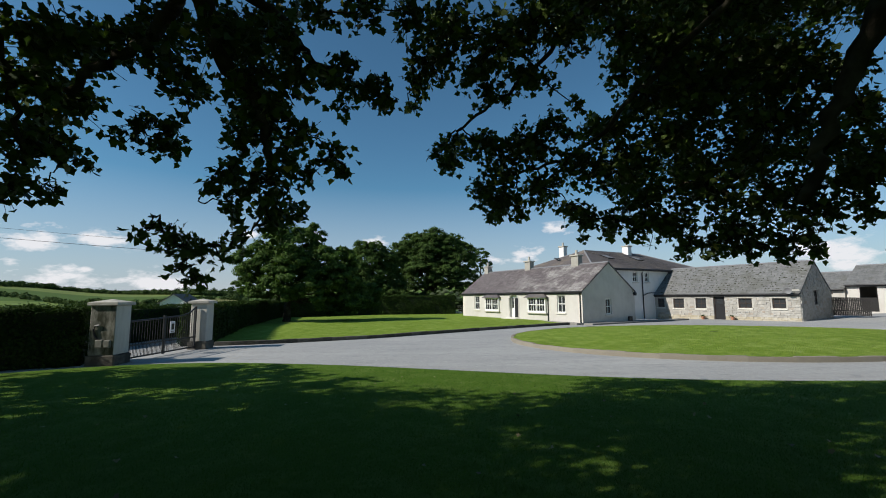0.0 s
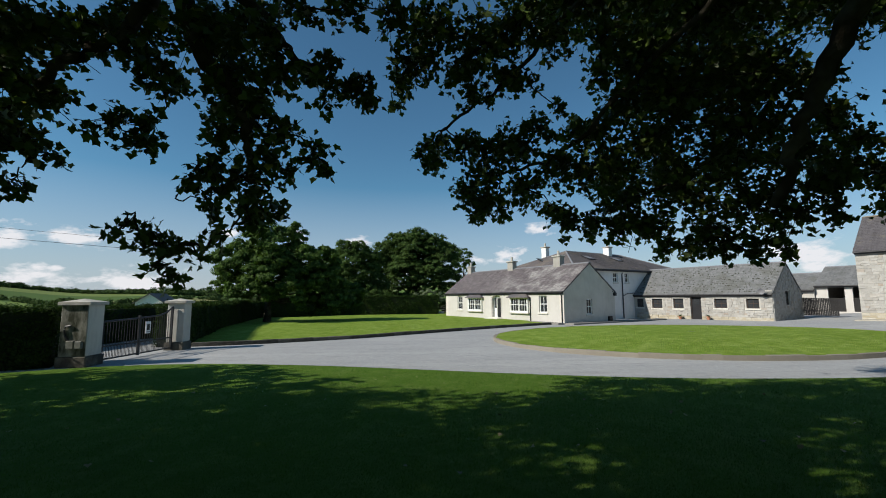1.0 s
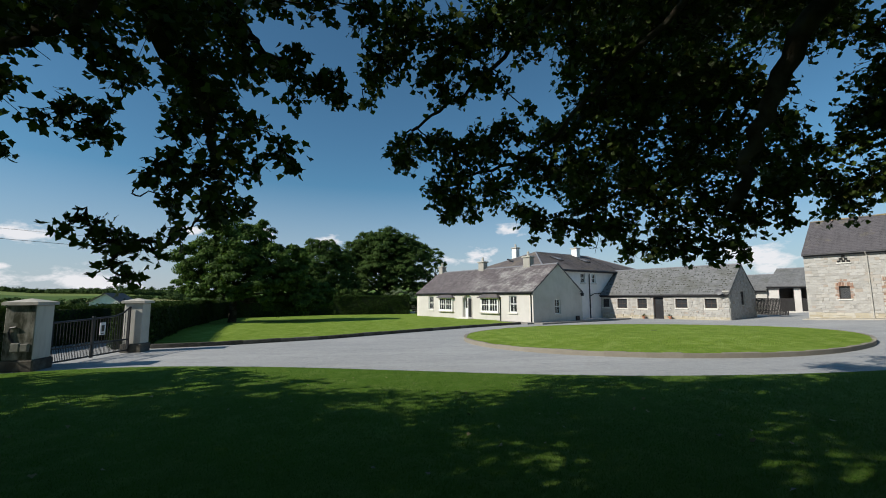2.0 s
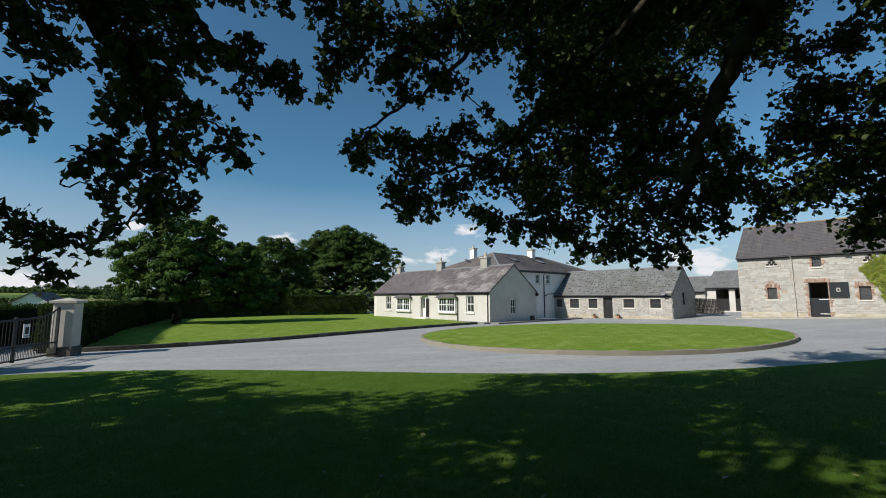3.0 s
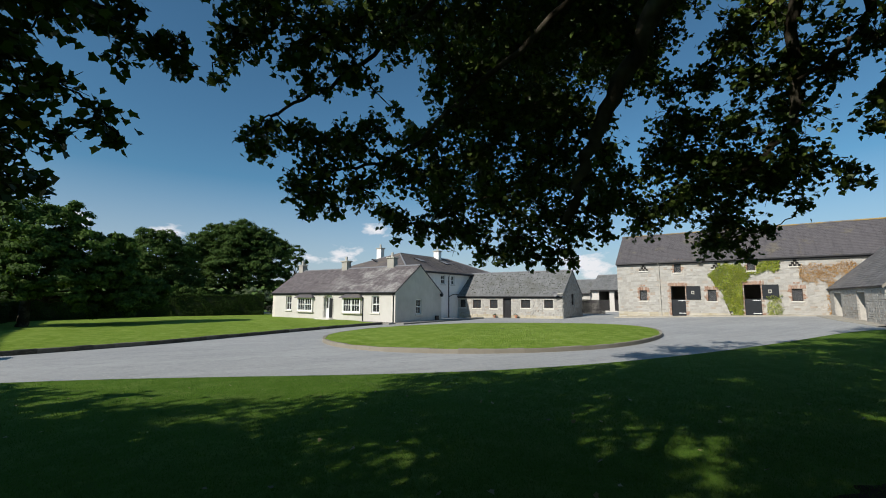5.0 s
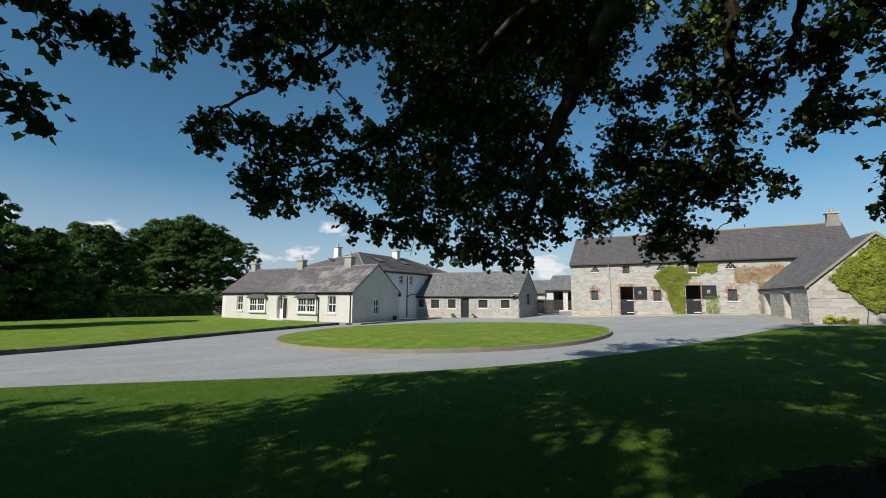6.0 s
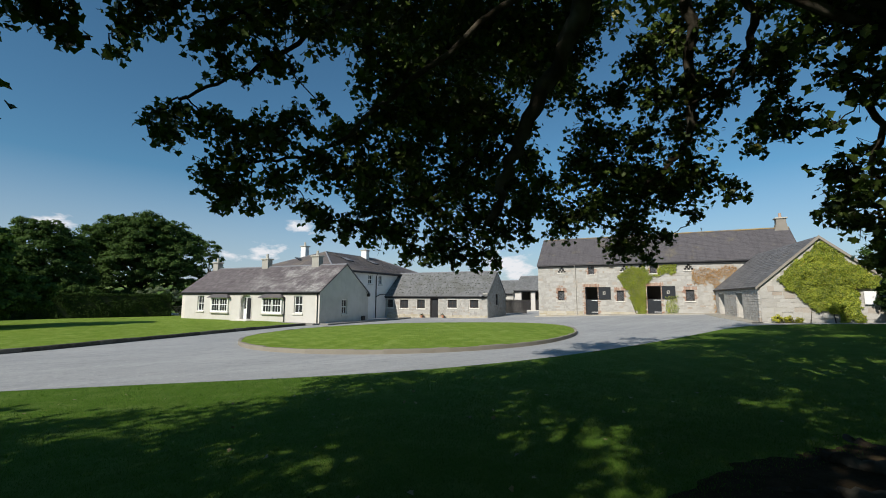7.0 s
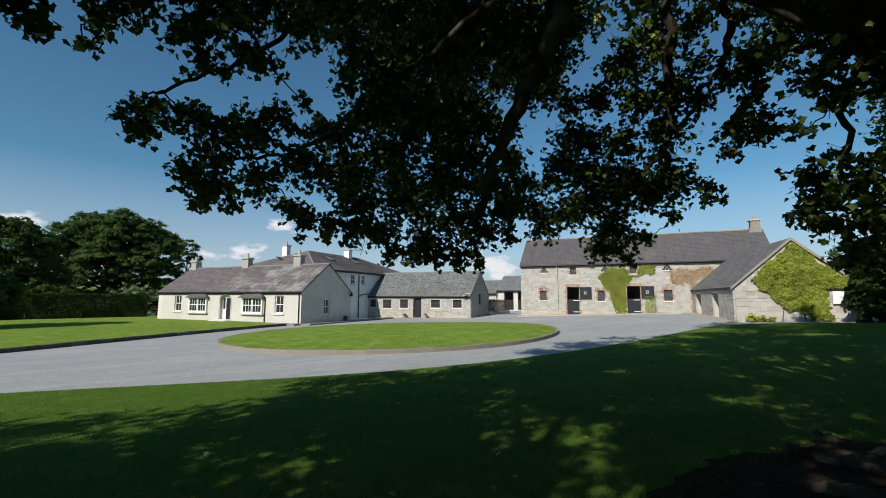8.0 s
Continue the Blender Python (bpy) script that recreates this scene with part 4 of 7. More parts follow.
def stone_range():
    h = thing("cottage", at(STONE), "low limestone cottage range with mossy grey slate roof", "cottage")
    x1, dep, ev, rg, t = 12.18, 6.1, 2.36, 4.95, 0.5
    wins = [(0.05, 0.8, 1.03, 1.90), (1.74, 2.82, 0.95, 1.90), (3.94, 4.92, 0.97, 1.92), (7.68, 8.74, 1.06, 1.90), (10.24, 11.2, 1.07, 1.90)]
    door = (5.58, 6.56, -0.1, 2.10)
    part("wall", wall_panel(bmesh.new(), -0.6, x1 - t, -0.6, ev, 0, t, [*wins, door]), M["mortar"], h, "pale limestone laid in rough courses")
    part("wall", wall_panel(bmesh.new(), -0.6, x1 - t, -0.6, ev, dep - t, dep), M["mortar"], h)
    part("gable", gable_wall(-0.6, dep, -0.6, ev, rg, t - 0.001), M["mortar"], h)
    gh = (2.55, 3.45, 1.35, 2.55)
    gw = wall_panel(bmesh.new(), 0.001, dep - 0.001, -0.6, 2.6, 0, t, [gh])
    bmesh.ops.rotate(gw, verts=gw.verts[:], cent=(0, 0, 0), matrix=Matrix.Rotation(radians(90), 3, "Z"))
    bmesh.ops.translate(gw, verts=gw.verts[:], vec=(x1, 0, 0))
    s = (rg - ev) / (dep / 2)
    prism(gw, [(0.3, 2.6), (dep - 0.3, 2.6), (dep / 2, rg)], x1 - t, x1, "x")
    g = part("gable", gw, M["mortar"], h, "shaded limestone gable with one narrow window")
    turned = pose(x1, 0, 0, 0, 0, 90)
    window(h, *gh, 0, frame=M["brown"], sill=False, m=turned)
    gable_roof(h, -0.6, x1, dep, ev, rg, M["slate_stone"], over=0.18)
    for w in wins:
        win = window(h, *w, 0.02, frame=M["brown"])
        part("lintel", bevelled(w[0] - 0.15, w[1] + 0.15, -0.045, 0.1, w[3] + 0.003, w[3] + 0.2, 0.012), M["quoin"], win)
    a, b, za, zb = door
    d = part("door", bevelled(a + 0.06, b - 0.06, 0.16, 0.22, za, zb - 0.06, 0.006), M["black"], h, "dark painted plank door")
    fr = bmesh.new()
    box(fr, a, a + 0.06, 0.10, 0.24, za, zb)
    box(fr, b - 0.06, b, 0.10, 0.24, za, zb)
    box(fr, a + 0.06, b - 0.06, 0.10, 0.24, zb - 0.06, zb)
    part("door_frame", fr, M["brown"], d)
    part("pane", box(bmesh.new(), a + 0.25, b - 0.25, 0.15, 0.158, zb - 0.75, zb - 0.25), M["glass"], d)
    dish = bmesh.new()
    bmesh.ops.create_uvsphere(dish, u_segments=20, v_segments=12, radius=0.5)
    bmesh.ops.delete(dish, geom=[v for v in dish.verts if v.co.z > -0.36], context="VERTS")
    bmesh.ops.translate(dish, verts=dish.verts[:], vec=(0, 0, 0.5))
    bmesh.ops.rotate(dish, verts=dish.verts[:], cent=(0, 0, 0), matrix=Matrix.Rotation(radians(105), 3, "X"))
    sd = thing("satellite_dish", at(STONE) @ pose(11.65, -0.55, 2.5), "small grey satellite dish under the eaves", "dish")
    dm = part("reflector", dish, M["lead"], sd)
    part("bracket", tube(bmesh.new(), [(0, 0.02, 0), (0.02, 0.25, -0.15), (0.02, 0.56, -0.2)], 0.02, sides=6), M["black"], sd)
    masonry(h, 0.0, x1 - 0.02, -0.55, ev - 0.16, 0, [(w[0] - 0.13, w[1] + 0.13, w[2] - 0.16, w[3] + 0.2) for w in wins] + [door], 11, (0.13, 0.22), (0.15, 0.40), limit=230, foot=0.3)
    masonry(h, 0.05, dep - 0.05, -0.55, rg, 0, [gh], 12, (0.14, 0.24), (0.16, 0.42), limit=110, side=x1, top=lambda y: ev + s * min(y, dep - y))


    # cushions of moss along the slate courses
    rnd = random.Random(13)
    moss = bmesh.new()
    run = dep / 2 + 0.18
    for _ in range(420):
        x, u = rnd.uniform(-0.4, x1 - 0.1), rnd.uniform(0.02, 0.98)
        u = min(0.985, (round(u * 15) + rnd.uniform(0.0, 0.12)) / 15)
        y, z = -0.18 + run * u, ev - 0.18 * s + run * u * s + 0.115
        w, d = rnd.uniform(0.05, 0.17), rnd.uniform(0.04, 0.08)
        tip = moss.verts.new((x, y - 0.01, z + rnd.uniform(0.035, 0.07)))
        ring = [moss.verts.new((x + w * math.cos(q) * rnd.uniform(0.7, 1.2), y + d * math.sin(q), z - 0.03 + d * math.sin(q) * s)) for q in np.linspace(0, 2 * math.pi, 6, endpoint=False)]
        for i in range(6):
            moss.faces.new((ring[i], ring[(i + 1) % 6], tip))
    tagged(part("moss", moss, M["moss"], h, "dark cushions of moss on the slates"), kind="stuff")


# ---------- the barn ----------
BARN = (32.74, 31.19)


def half_door(b, xa, xb, za, zb, y):
    """Stable door: lower leaf shut, upper leaf folded back on the wall."""
    zm = za + (zb - za) * 0.56
    lo = part("door", bevelled(xa, xb, y + 0.08, y + 0.14, za, zm, 0.008), M["grey_door"], b, "stable door, lower leaf shut and upper leaf folded open")
    for z in (za + 0.30, zm - 0.13):
        part("strap", box(bmesh.new(), xa + 0.48 * (xb - xa), xb - 0.03, y + 0.066, y + 0.079, z, z + 0.05), M["panel"], lo, "white painted hinge strap")
    up = part("upper_leaf", bevelled(xb + 0.08, xb + 0.08 + (xb - xa) * 0.95, y - 0.17, y - 0.11, zm + 0.04, zb - 0.02, 0.008), M["grey_door"], lo)
    xm = xb + 0.08 + (xb - xa) * 0.45
    part("notice", wall_panel(bmesh.new(), xm - 0.11, xm + 0.11, zm + 0.48, zm + 0.76, y - 0.18, y - 0.171, [(xm - 0.06, xm + 0.06, zm + 0.54, zm + 0.70)]), M["cap"], lo, "small pale framed opening")
    return lo


def lattice_window(b, xa, xb, za, zb, y):
    """Small dark window with a diagonal iron lattice."""
    bm = bmesh.new()
    w = 0.05
    box(bm, xa, xa + w, y + 0.12, y + 0.18, za, zb)
    box(bm, xb - w, xb, y + 0.12, y + 0.18, za, zb)
    box(bm, xa + w, xb - w, y + 0.12, y + 0.18, za, za + w)
    box(bm, xa + w, xb - w, y + 0.12, y + 0.18, zb - w, zb)
    win = part("window", bm, M["brown"], b, "diamond lattice window in a brick surround")
    la = bmesh.new()
    for s in (1, -1):
        for k in np.arange(-2.0, 2.0, 0.16):
            pts = []
            for x in (xa + w, xb - w):
                pts.append((x, s * (x - (xa + xb) / 2) + (za + zb) / 2 + k))
            z0, z1 = pts[0][1], pts[1][1]
            ts = sorted([(za + w - z0) / (z1 - z0), (zb - w - z0) / (z1 - z0)])
            t0, t1 = max(0, ts[0]), min(1, ts[1])
            if t1 - t0 > 0.05:
                f = lambda t: (pts[0][0] + (pts[1][0] - pts[0][0]) * t, y + 0.14, z0 + (z1 - z0) * t)
                tube(la, [f(t0), f(t1)], 0.009, sides=4)
    part("lattice", la, M["lead"], win)
    part("pane", box(bmesh.new(), xa + 0.02, xb - 0.02, y + 0.155, y + 0.163, za + 0.02, zb - 0.02), M["glass"], win)
    part("sill", bevelled(xa - 0.08, xb + 0.08, y - 0.09, y + 0.12, za - 0.11, za - 0.004, 0.012), M["lintel"], win)


def barn():
    b = thing("barn", at(BARN), "two-storey limestone barn with dark slate roof and brick-edged openings", "barn")
    x1, dep, ev, rg, t = 21.6, 6.6, 5.5, 8.35, 0.6
    low = [(1.96, 2.60, 1.88, 2.84), (7.45, 8.09, 1.85, 2.85), (13.16, 13.84, 1.9, 2.88)]
    high = [(4.94, 5.50, 4.42, 5.28), (10.38, 10.93, 4.42, 5.15)]
    doors = [(4.60, 5.74, 0.45, 3.20), (10.05, 11.19, 0.55, 3.25)]
    part("wall", wall_panel(bmesh.new(), 0 + t, x1 - t, -0.4, ev, 0, t, [*low, *high, *doors]), M["mortar"], b, "grey limestone front in rough courses")
    part("wall", wall_panel(bmesh.new(), 0 + t, x1 - t, -0.4, ev, dep - t, dep), M["mortar"], b)
    part("gable", gable_wall(0, dep, -0.4, ev, rg, t - 0.001), M["mortar"], b)
    part("gable", gable_wall(x1 - t + 0.001, dep, -0.4, ev, rg, t - 0.001), M["mortar"], b)
    gable_roof(b, 0, x1, dep, ev, rg, M["slate_barn"], over=0.2, ridge_mat=M["ridge"])
    for w in low + high:
        lattice_window(b, *w, 0)
        brick_frame(b, *w, 0)
    for w in low[:1] + low[2:]:
        xm = (w[0] + w[1]) / 2
        bm = bmesh.new()
        for i in range(4):
            box(bm, xm - 0.2 + i * 0.1, xm - 0.11 + i * 0.1, -0.06, 0.1, w[3] + 0.40, w[3] + 0.52)
        tagged(part("brickwork", bm, M["brick_i"], b), kind="stuff")
    for d in doors:
        half_door(b, *d, 0.02)
        brick_frame(b, *d, 0, wide=0.3, over=0.36)
        part("threshold", bevelled(d[0] - 0.1, d[1] + 0.1, -0.35, 0.1, -0.2, d[2] - 0.004, 0.02), M["lintel"], b)
    # triangular groups of pigeon holes: solid blocks, the shade inside painted as near-black
    holes = []
    for xc in (2.39, 8.2, 13.5):
        for dx, dz in ((-0.27, 0), (0, 0), (0.27, 0), (-0.135, 0.19), (0.135, 0.19), (0, 0.38)):
            part("pigeon_hole", box(bmesh.new(), xc + dx - 0.10, xc + dx + 0.10, -0.055, 0.02, 4.66 + dz, 4.82 + dz), M["dark"], b)
        part("ledge", bevelled(xc - 0.42, xc + 0.42, -0.10, 0.05, 4.56, 4.655, 0.01), M["lintel"], b)
        holes += [(xc - 0.38, xc + 0.38, 4.56, 4.82), (xc - 0.24, xc + 0.24, 4.82, 5.02), (xc - 0.11, xc + 0.11, 5.0, 5.21)]
    part("downpipe", tube(bmesh.new(), [(3.66, -0.3, 5.35), (3.70, -0.12, 5.1), (3.72, -0.12, 2.8), (3.74, -0.12, 0.3)], 0.04, sides=8), M["cap"], b)
    part("floodlight", bevelled(6.85, 7.2, -0.4, -0.2, 5.2, 5.38, 0.02), M["black"], b)
    cz = chimney(b, 21.1, 3.3, 7.6, 9.2, 0.72, 0.65, M["chimney"], 1)
    part("flaunching", prism(bmesh.new(), [(20.5, 7.9), (21.6, 7.9), (21.47, 8.75), (20.73, 8.75)], 2.93, 3.67, "y"), M["chimney"], cz)
    pier = [(w[0] - 0.24, w[1] + 0.24, w[2] - 0.12, w[3] + 0.3) for w in low + high] + [(d[0] - 0.28, d[1] + 0.28, d[2] - 0.2, d[3] + 0.32) for d in doors]
    masonry(b, 0.02, 17.4, -0.2, ev - 0.1, 0, pier + holes, 21, (0.14, 0.27), (0.16, 0.52), limit=300, proud=0.022, foot=0.8)


# ---------- the small stone shed in front of the barn ----------
def shed():
    s = thing("shed", at(BARN) @ pose(0, 0, 0), "stone shed with slate roof and gable covered in creeper", "shed")
    xa, xb, ya, yb, z0, ev, rg, t = 16.5, 22.6, -11.2, -0.05, 0.2, 2.95, 5.75, 0.5
    xm = 19.55
    s1 = (rg - ev) / (xm - xa)
    gab = prism(bmesh.new(), [(xa, z0), (xb, z0), (xb, ev), (xm, rg), (xa, ev)], ya, ya + t, "y")
    part("gable", gab, M["mortar"], s, "rough limestone gable")
    w = wall_panel(bmesh.new(), -(yb), -(ya + t), z0, ev, 0, t, [(1.2, 2.9, z0, 2.5), (6.3, 7.8, z0, 2.5)])
    bmesh.ops.rotate(w, verts=w.verts[:], cent=(0, 0, 0), matrix=Matrix.Rotation(radians(-90), 3, "Z"))
    bmesh.ops.translate(w, verts=w.verts[:], vec=(xa, 0, 0))
    bmesh.ops.recalc_face_normals(w, faces=w.faces[:])
    part("wall", w, M["mortar"], s, "rough stone side wall with two doorways")
    masonry(s, ya + 0.05, yb - 0.1, z0, ev - 0.25, 0, [(-2.9, -1.2, 0, 2.52), (-7.8, -6.3, 0, 2.52)], 33, (0.12, 0.24), (0.15, 0.45), limit=0, proud=0.03, side=xa - 0.02)
    part("wall", box(bmesh.new(), xb - t, xb, ya + t, yb, z0, ev), M["mortar"], s)
    o = 0.25
    for k, (p, q) in enumerate((((xa - o, ev - o * s1), (xm, rg)), ((xb + o, ev - o * s1), (xm, rg)))):
        c = [(p[0], ya - 0.12, p[1] + 0.1), (p[0], yb, p[1] + 0.1), (q[0], yb, q[1] + 0.1), (q[0], ya - 0.12, q[1] + 0.1)]
        if k == 0:
            c = [c[1], c[0], c[3], c[2]]
        part("roof", slab(bmesh.new(), *c, 0.08), M["slate_barn"], s)
        if k == 0:
            ln = math.hypot(xm - p[0], rg - p[1])
            slates(s, (p[0], yb, p[1] + 0.105), (0, -1, 0), ((xm - p[0]) / ln, 0, (rg - p[1]) / ln), yb - ya + 0.12, ln, M["slate_shed"], 0.3, 0.22, 9)
    v = bmesh.new()
    for sg in (-1, 1):
        e = xa - o if sg < 0 else xb + o
        pts = [(e, ev - o * s1 - 0.05), (e, ev - o * s1 + 0.12), (xm, rg + 0.14), (xm, rg - 0.05)]
        prism(v, pts, ya - 0.18, ya - 0.10, "y")
    part("verge", v, M["chimney"], s)
    part("lintel", box(bmesh.new(), xa - 0.06, xa + 0.08, ya + 0.6, yb - 0.3, 2.502, 2.68), M["lintel"], s)
    top = lambda x: ev + s1 * (x - xa) if x < xm else rg - (rg - ev) / (xb - xm) * (x - xm)
    masonry(s, xa, xb, z0, rg, ya, [], 31, (0.19, 0.36), (0.26, 0.72), limit=300, top=top, proud=0.03)
    # the side walls run back at a slight skew to the gable
    shear = Matrix.Identity(4)
    shear[0][1], shear[0][3] = -0.091, -0.091 * 11.2
    for ob in s.children:
        if not ob.name.startswith("stone."):
            if ob.name != "stone":
                ob.data.transform(shear)
    part("board", bevelled(21.32, 21.85, ya - 0.16, ya - 0.12, 1.8, 2.55, 0.01), M["panel"], s, "plain white board")
    return s


def creeper(name, label, cat, m, n, size, material, inside, box_, seed, y, thick=0.22):
    """Leaves over a wall face: kept where inside(x, z) is above a random threshold."""
    rng = np.random.default_rng(seed)
    x0, x1, z0, z1 = box_
    P = []
    while len(P) < n:
        x, z = rng.uniform(x0, x1), rng.uniform(z0, z1)
        edge = inside(x, z)
        wob = 0.28 * noise.noise((x * 1.3, z * 1.3, seed)) + 0.22 * noise.noise((x * 4, z * 4, seed + 5)) + 0.10 * noise.noise((x * 11, z * 11, seed + 9))
        if edge + wob > 0:
            fold = 0.55 + 0.75 * noise.noise((x * 2.6, z * 2.0, seed + 20)) + 0.35 * noise.noise((x * 6.0, z * 5.0, seed + 30))
            P.append((x, y - 0.05 - thick * min(1, 0.3 + edge + wob) * max(0.02, fold) * rng.uniform(0.55, 1.0), z))
    root = thing(name, m, label, cat)
    ob = leaf_mesh("leaves", np.array(P), size, material, rng, LEAF3 * 1.1, np.array([0, -1.0, 0.35]), 0.55, root, 0.8)
    tagged(ob, kind="stuff")
    return root


def creepers():
    m = at(BARN)

    def big(x, z):
        left = 17.45 + max(0, 3.2 - z) * 0.95 if z < 3.3 else 16.8 + (z - 2.95) * 1.09
        right = 22.5 - (z - 2.95) * 1.09 if z > 2.75 else 21.15
        low = (1.2 if x < 20.2 else 0.7) + 0.12 * math.sin(x * 4.3)
        return min(x - left, right - x, (z - low) * 1.2, 5.5 - z) * 0.8 - 0.05
    g = creeper("creeper", "dense yellow-green creeper over the shed gable", "creeper", m, 34000, 0.078, M["ivy"], big, (16.8, 22.6, 0.5, 5.6), 3, -11.27, 0.34)
    for x, dx in ((18.8, 0.2), (20.0, -0.15), (20.3, 0.25), (21.3, -0.3)):
        part("stem", tube(bmesh.new(), [(x, -11.34, 0.5), (x + dx * 0.4, -11.34, 1.1), (x + dx, -11.32, 1.9)], 0.03, 0.015, 6), M["bark"], g)

    def mid(x, z):
        left = float(np.interp(z, [0.6, 2.2, 3.2, 4.2, 4.9], [9.2, 8.6, 8.2, 7.5, 8.6]))
        body = min(x - left, 10.0 - x if z < 3.5 else 10.35 - x, 4.95 - z)
        arm = min(x - 8.8, 12.5 - x, 0.42 - abs(z - (4.25 + 0.28 * (x - 10.0))))
        hole = min(0, max(9.95 - x, x - 11.3, z - 3.5)) if z < 3.6 else 0
        blk = -1 if (10.28 < x < 11.0 and 4.3 < z < 5.2) else 0
        return max(body, arm) + blk + (0 if hole == 0 else -1)
    g2 = creeper("creeper", "green creeper climbing between the stable doors", "creeper", m, 14000, 0.068, M["ivy"], mid, (7.2, 12.8, 0.5, 5.2), 4, -0.05, 0.34)
    part("stem", tube(bmesh.new(), [(9.2, -0.1, 0.3), (9.0, -0.1, 0.9), (8.7, -0.1, 1.8)], 0.05, 0.02, 6), M["bark"], g2)
    creeper("creeper", "small green creeper beside the stable door", "creeper", m, 700, 0.075, M["ivy"], lambda x, z: min(x - 11.6, 12.35 - x, z - 0.7, 2.3 - z) + 0.1, (11.3, 12.7, 0.6, 2.4), 6, -0.05, 0.25)

    def red(x, z):
        fan = 1.0 - ((x - 14.75) / 1.25) ** 2 - ((z - 4.1) / 0.85) ** 2
        fan = max(fan, 0.9 - ((x - 16.4) / 0.8) ** 2 - ((z - 4.35) / 0.7) ** 2)
        stem = 0.22 - abs(x - 15.5) if z < 3.6 else -1
        return max(fan * 0.6 - 0.05 + 0.55 * noise.noise((x * 5.5, z * 0.8, 3.0)), stem)
    creeper("creeper", "rust-brown dying creeper fanned over the barn wall", "creeper", m, 2800, 0.066, M["rust"], red, (13.7, 17.5, 0.7, 5.0), 8, -0.05, 0.14)


cottage()
rear_block()
stone_range()
barn()
shed()
creepers()


def plant_pot(x):
    p = thing("plant_pot", at(STONE, 0.0) @ pose(x, -0.4, float(yard_z(*(at(STONE) @ Vector((x, -0.4, 0))).xy)) - 0.01), "small terracotta plant pot by the cottage door", "pot", "pots by the door")
    prof = [(0.10, 0.0), (0.155, 0.24), (0.18, 0.245), (0.185, 0.30), (0.16, 0.305)]
    bm = bmesh.new()
    rings = [[bm.verts.new((r * math.cos(t), r * math.sin(t), z)) for t in np.linspace(0, 2 * math.pi, 14, endpoint=False)] for r, z in prof]
    for A, B in zip(rings, rings[1:]):
        for k in range(14):
            bm.faces.new((A[k], A[(k + 1) % 14], B[(k + 1) % 14], B[k]))
    bm.faces.new(rings[0][::-1])
    bm.faces.new(rings[-1])
    part("bowl", bm, M["terracotta"], p)
    rng = np.random.default_rng(int(x))
    P = rng.normal(size=(70, 3)) * np.array([0.1, 0.1, 0.05]) + np.array([0, 0, 0.36])
    tagged(leaf_mesh("leaves", P, 0.09, M["hedge"], rng, LEAF3, None, 0.9, p), kind="stuff")


plant_pot(4.75)
plant_pot(7.3)


def barn_path():
    """Narrow stone footway along the foot of the barn."""
    m = at(BARN)
    U, W = np.meshgrid(np.linspace(-0.2, 17.2, 40), np.array([-0.95, -0.949, -0.5, 0.05]), indexing="ij")
    X = m[0][3] + m[0][0] * U + m[0][1] * W
    Y = m[1][3] + m[1][0] * U + m[1][1] * W
    Z = yard_z(X, Y) + np.where(W < -0.9495, -0.02, 0.07)
    sheet("path_barn", X, (Y, Z), M["kerb_run"], "pale stone footway along the barn", "path")


M["kerb_run"] = plain("footway_stone", (0.33, 0.305, 0.255), 0.9, 0.25, 1.5, bump=0.4)
barn_path()


def shed_path():
    """The footway goes on along the side of the shed."""
    m = at(BARN)
    W, V = np.meshgrid(np.array([1.15, 1.149, 0.6, -0.05]), np.linspace(-11.6, -0.95, 24), indexing="ij")
    U = 16.5 - 0.091 * (V + 11.2) - W * (0.55 + 0.45 * smooth01(-11.0, -5.0, V))
    X = m[0][3] + m[0][0] * U + m[0][1] * V
    Y = m[1][3] + m[1][0] * U + m[1][1] * V
    Z = yard_z(X, Y) + np.where(W > 1.1495, -0.02, 0.066)
    sheet("path_shed", X, (Y, Z), M["kerb_run"], "pale stone footway along the shed wall", "path")


shed_path()


# ---------- gate, pillars, hedges ----------
def pillar(o, label, skin, w, k):
    p = thing("gate_pillar", pose(o[0], o[1], 0, 0, 0, 5), label, "pillar", "gate pillars")
    part("shaft", bevelled(-w, w, -w, w, 0.33, 1.93, 0.02), skin, p)
    part("base", bevelled(-w - 0.05, w + 0.05, -w - 0.05, w + 0.05, -0.15, 0.328, 0.03), M["kerb_dark"], p)
    c = bmesh.new()
    lo = [c.verts.new(v) for v in ((-k, -k, 1.93), (k, -k, 1.93), (k, k, 1.93), (-k, k, 1.93))]
    mi = [c.verts.new((v.co.x, v.co.y, 2.02)) for v in lo]
    tp = c.verts.new((0, 0, 2.13))
    c.faces.new(lo[::-1])
    for i in range(4):
        j = (i + 1) % 4
        c.faces.new((lo[i], lo[j], mi[j], mi[i]))
        c.faces.new((mi[i], mi[j], tp))
    part("cap", c, M["cap"], p, "weathered concrete pyramid cap")
    return p


pil = pillar((-11.05, 14.38), "square rendered gate pillar with intercom boxes, one face dark with moss and painted shadow", M["mossy"], 0.39, 0.465)
for k in (0, 1):
    bx = part("control_box", bevelled(-0.14 + k * 0.25, 0.10 + k * 0.22, -0.485, -0.39, 0.57, 0.83 - 0.02 * k, 0.02), M["box"], pil)
    part("lid", bevelled(-0.125 + k * 0.25, 0.085 + k * 0.22, -0.497, -0.486, 0.59, 0.81 - 0.02 * k, 0.008), M["box"], bx)
part("cable", tube(bmesh.new(), [(-0.10, -0.425, 0.84), (-0.20, -0.425, 0.96), (-0.24, -0.425, 1.16), (-0.20, -0.425, 1.27), (-0.06, -0.425, 1.29)], 0.028, sides=6), M["black"], pil)
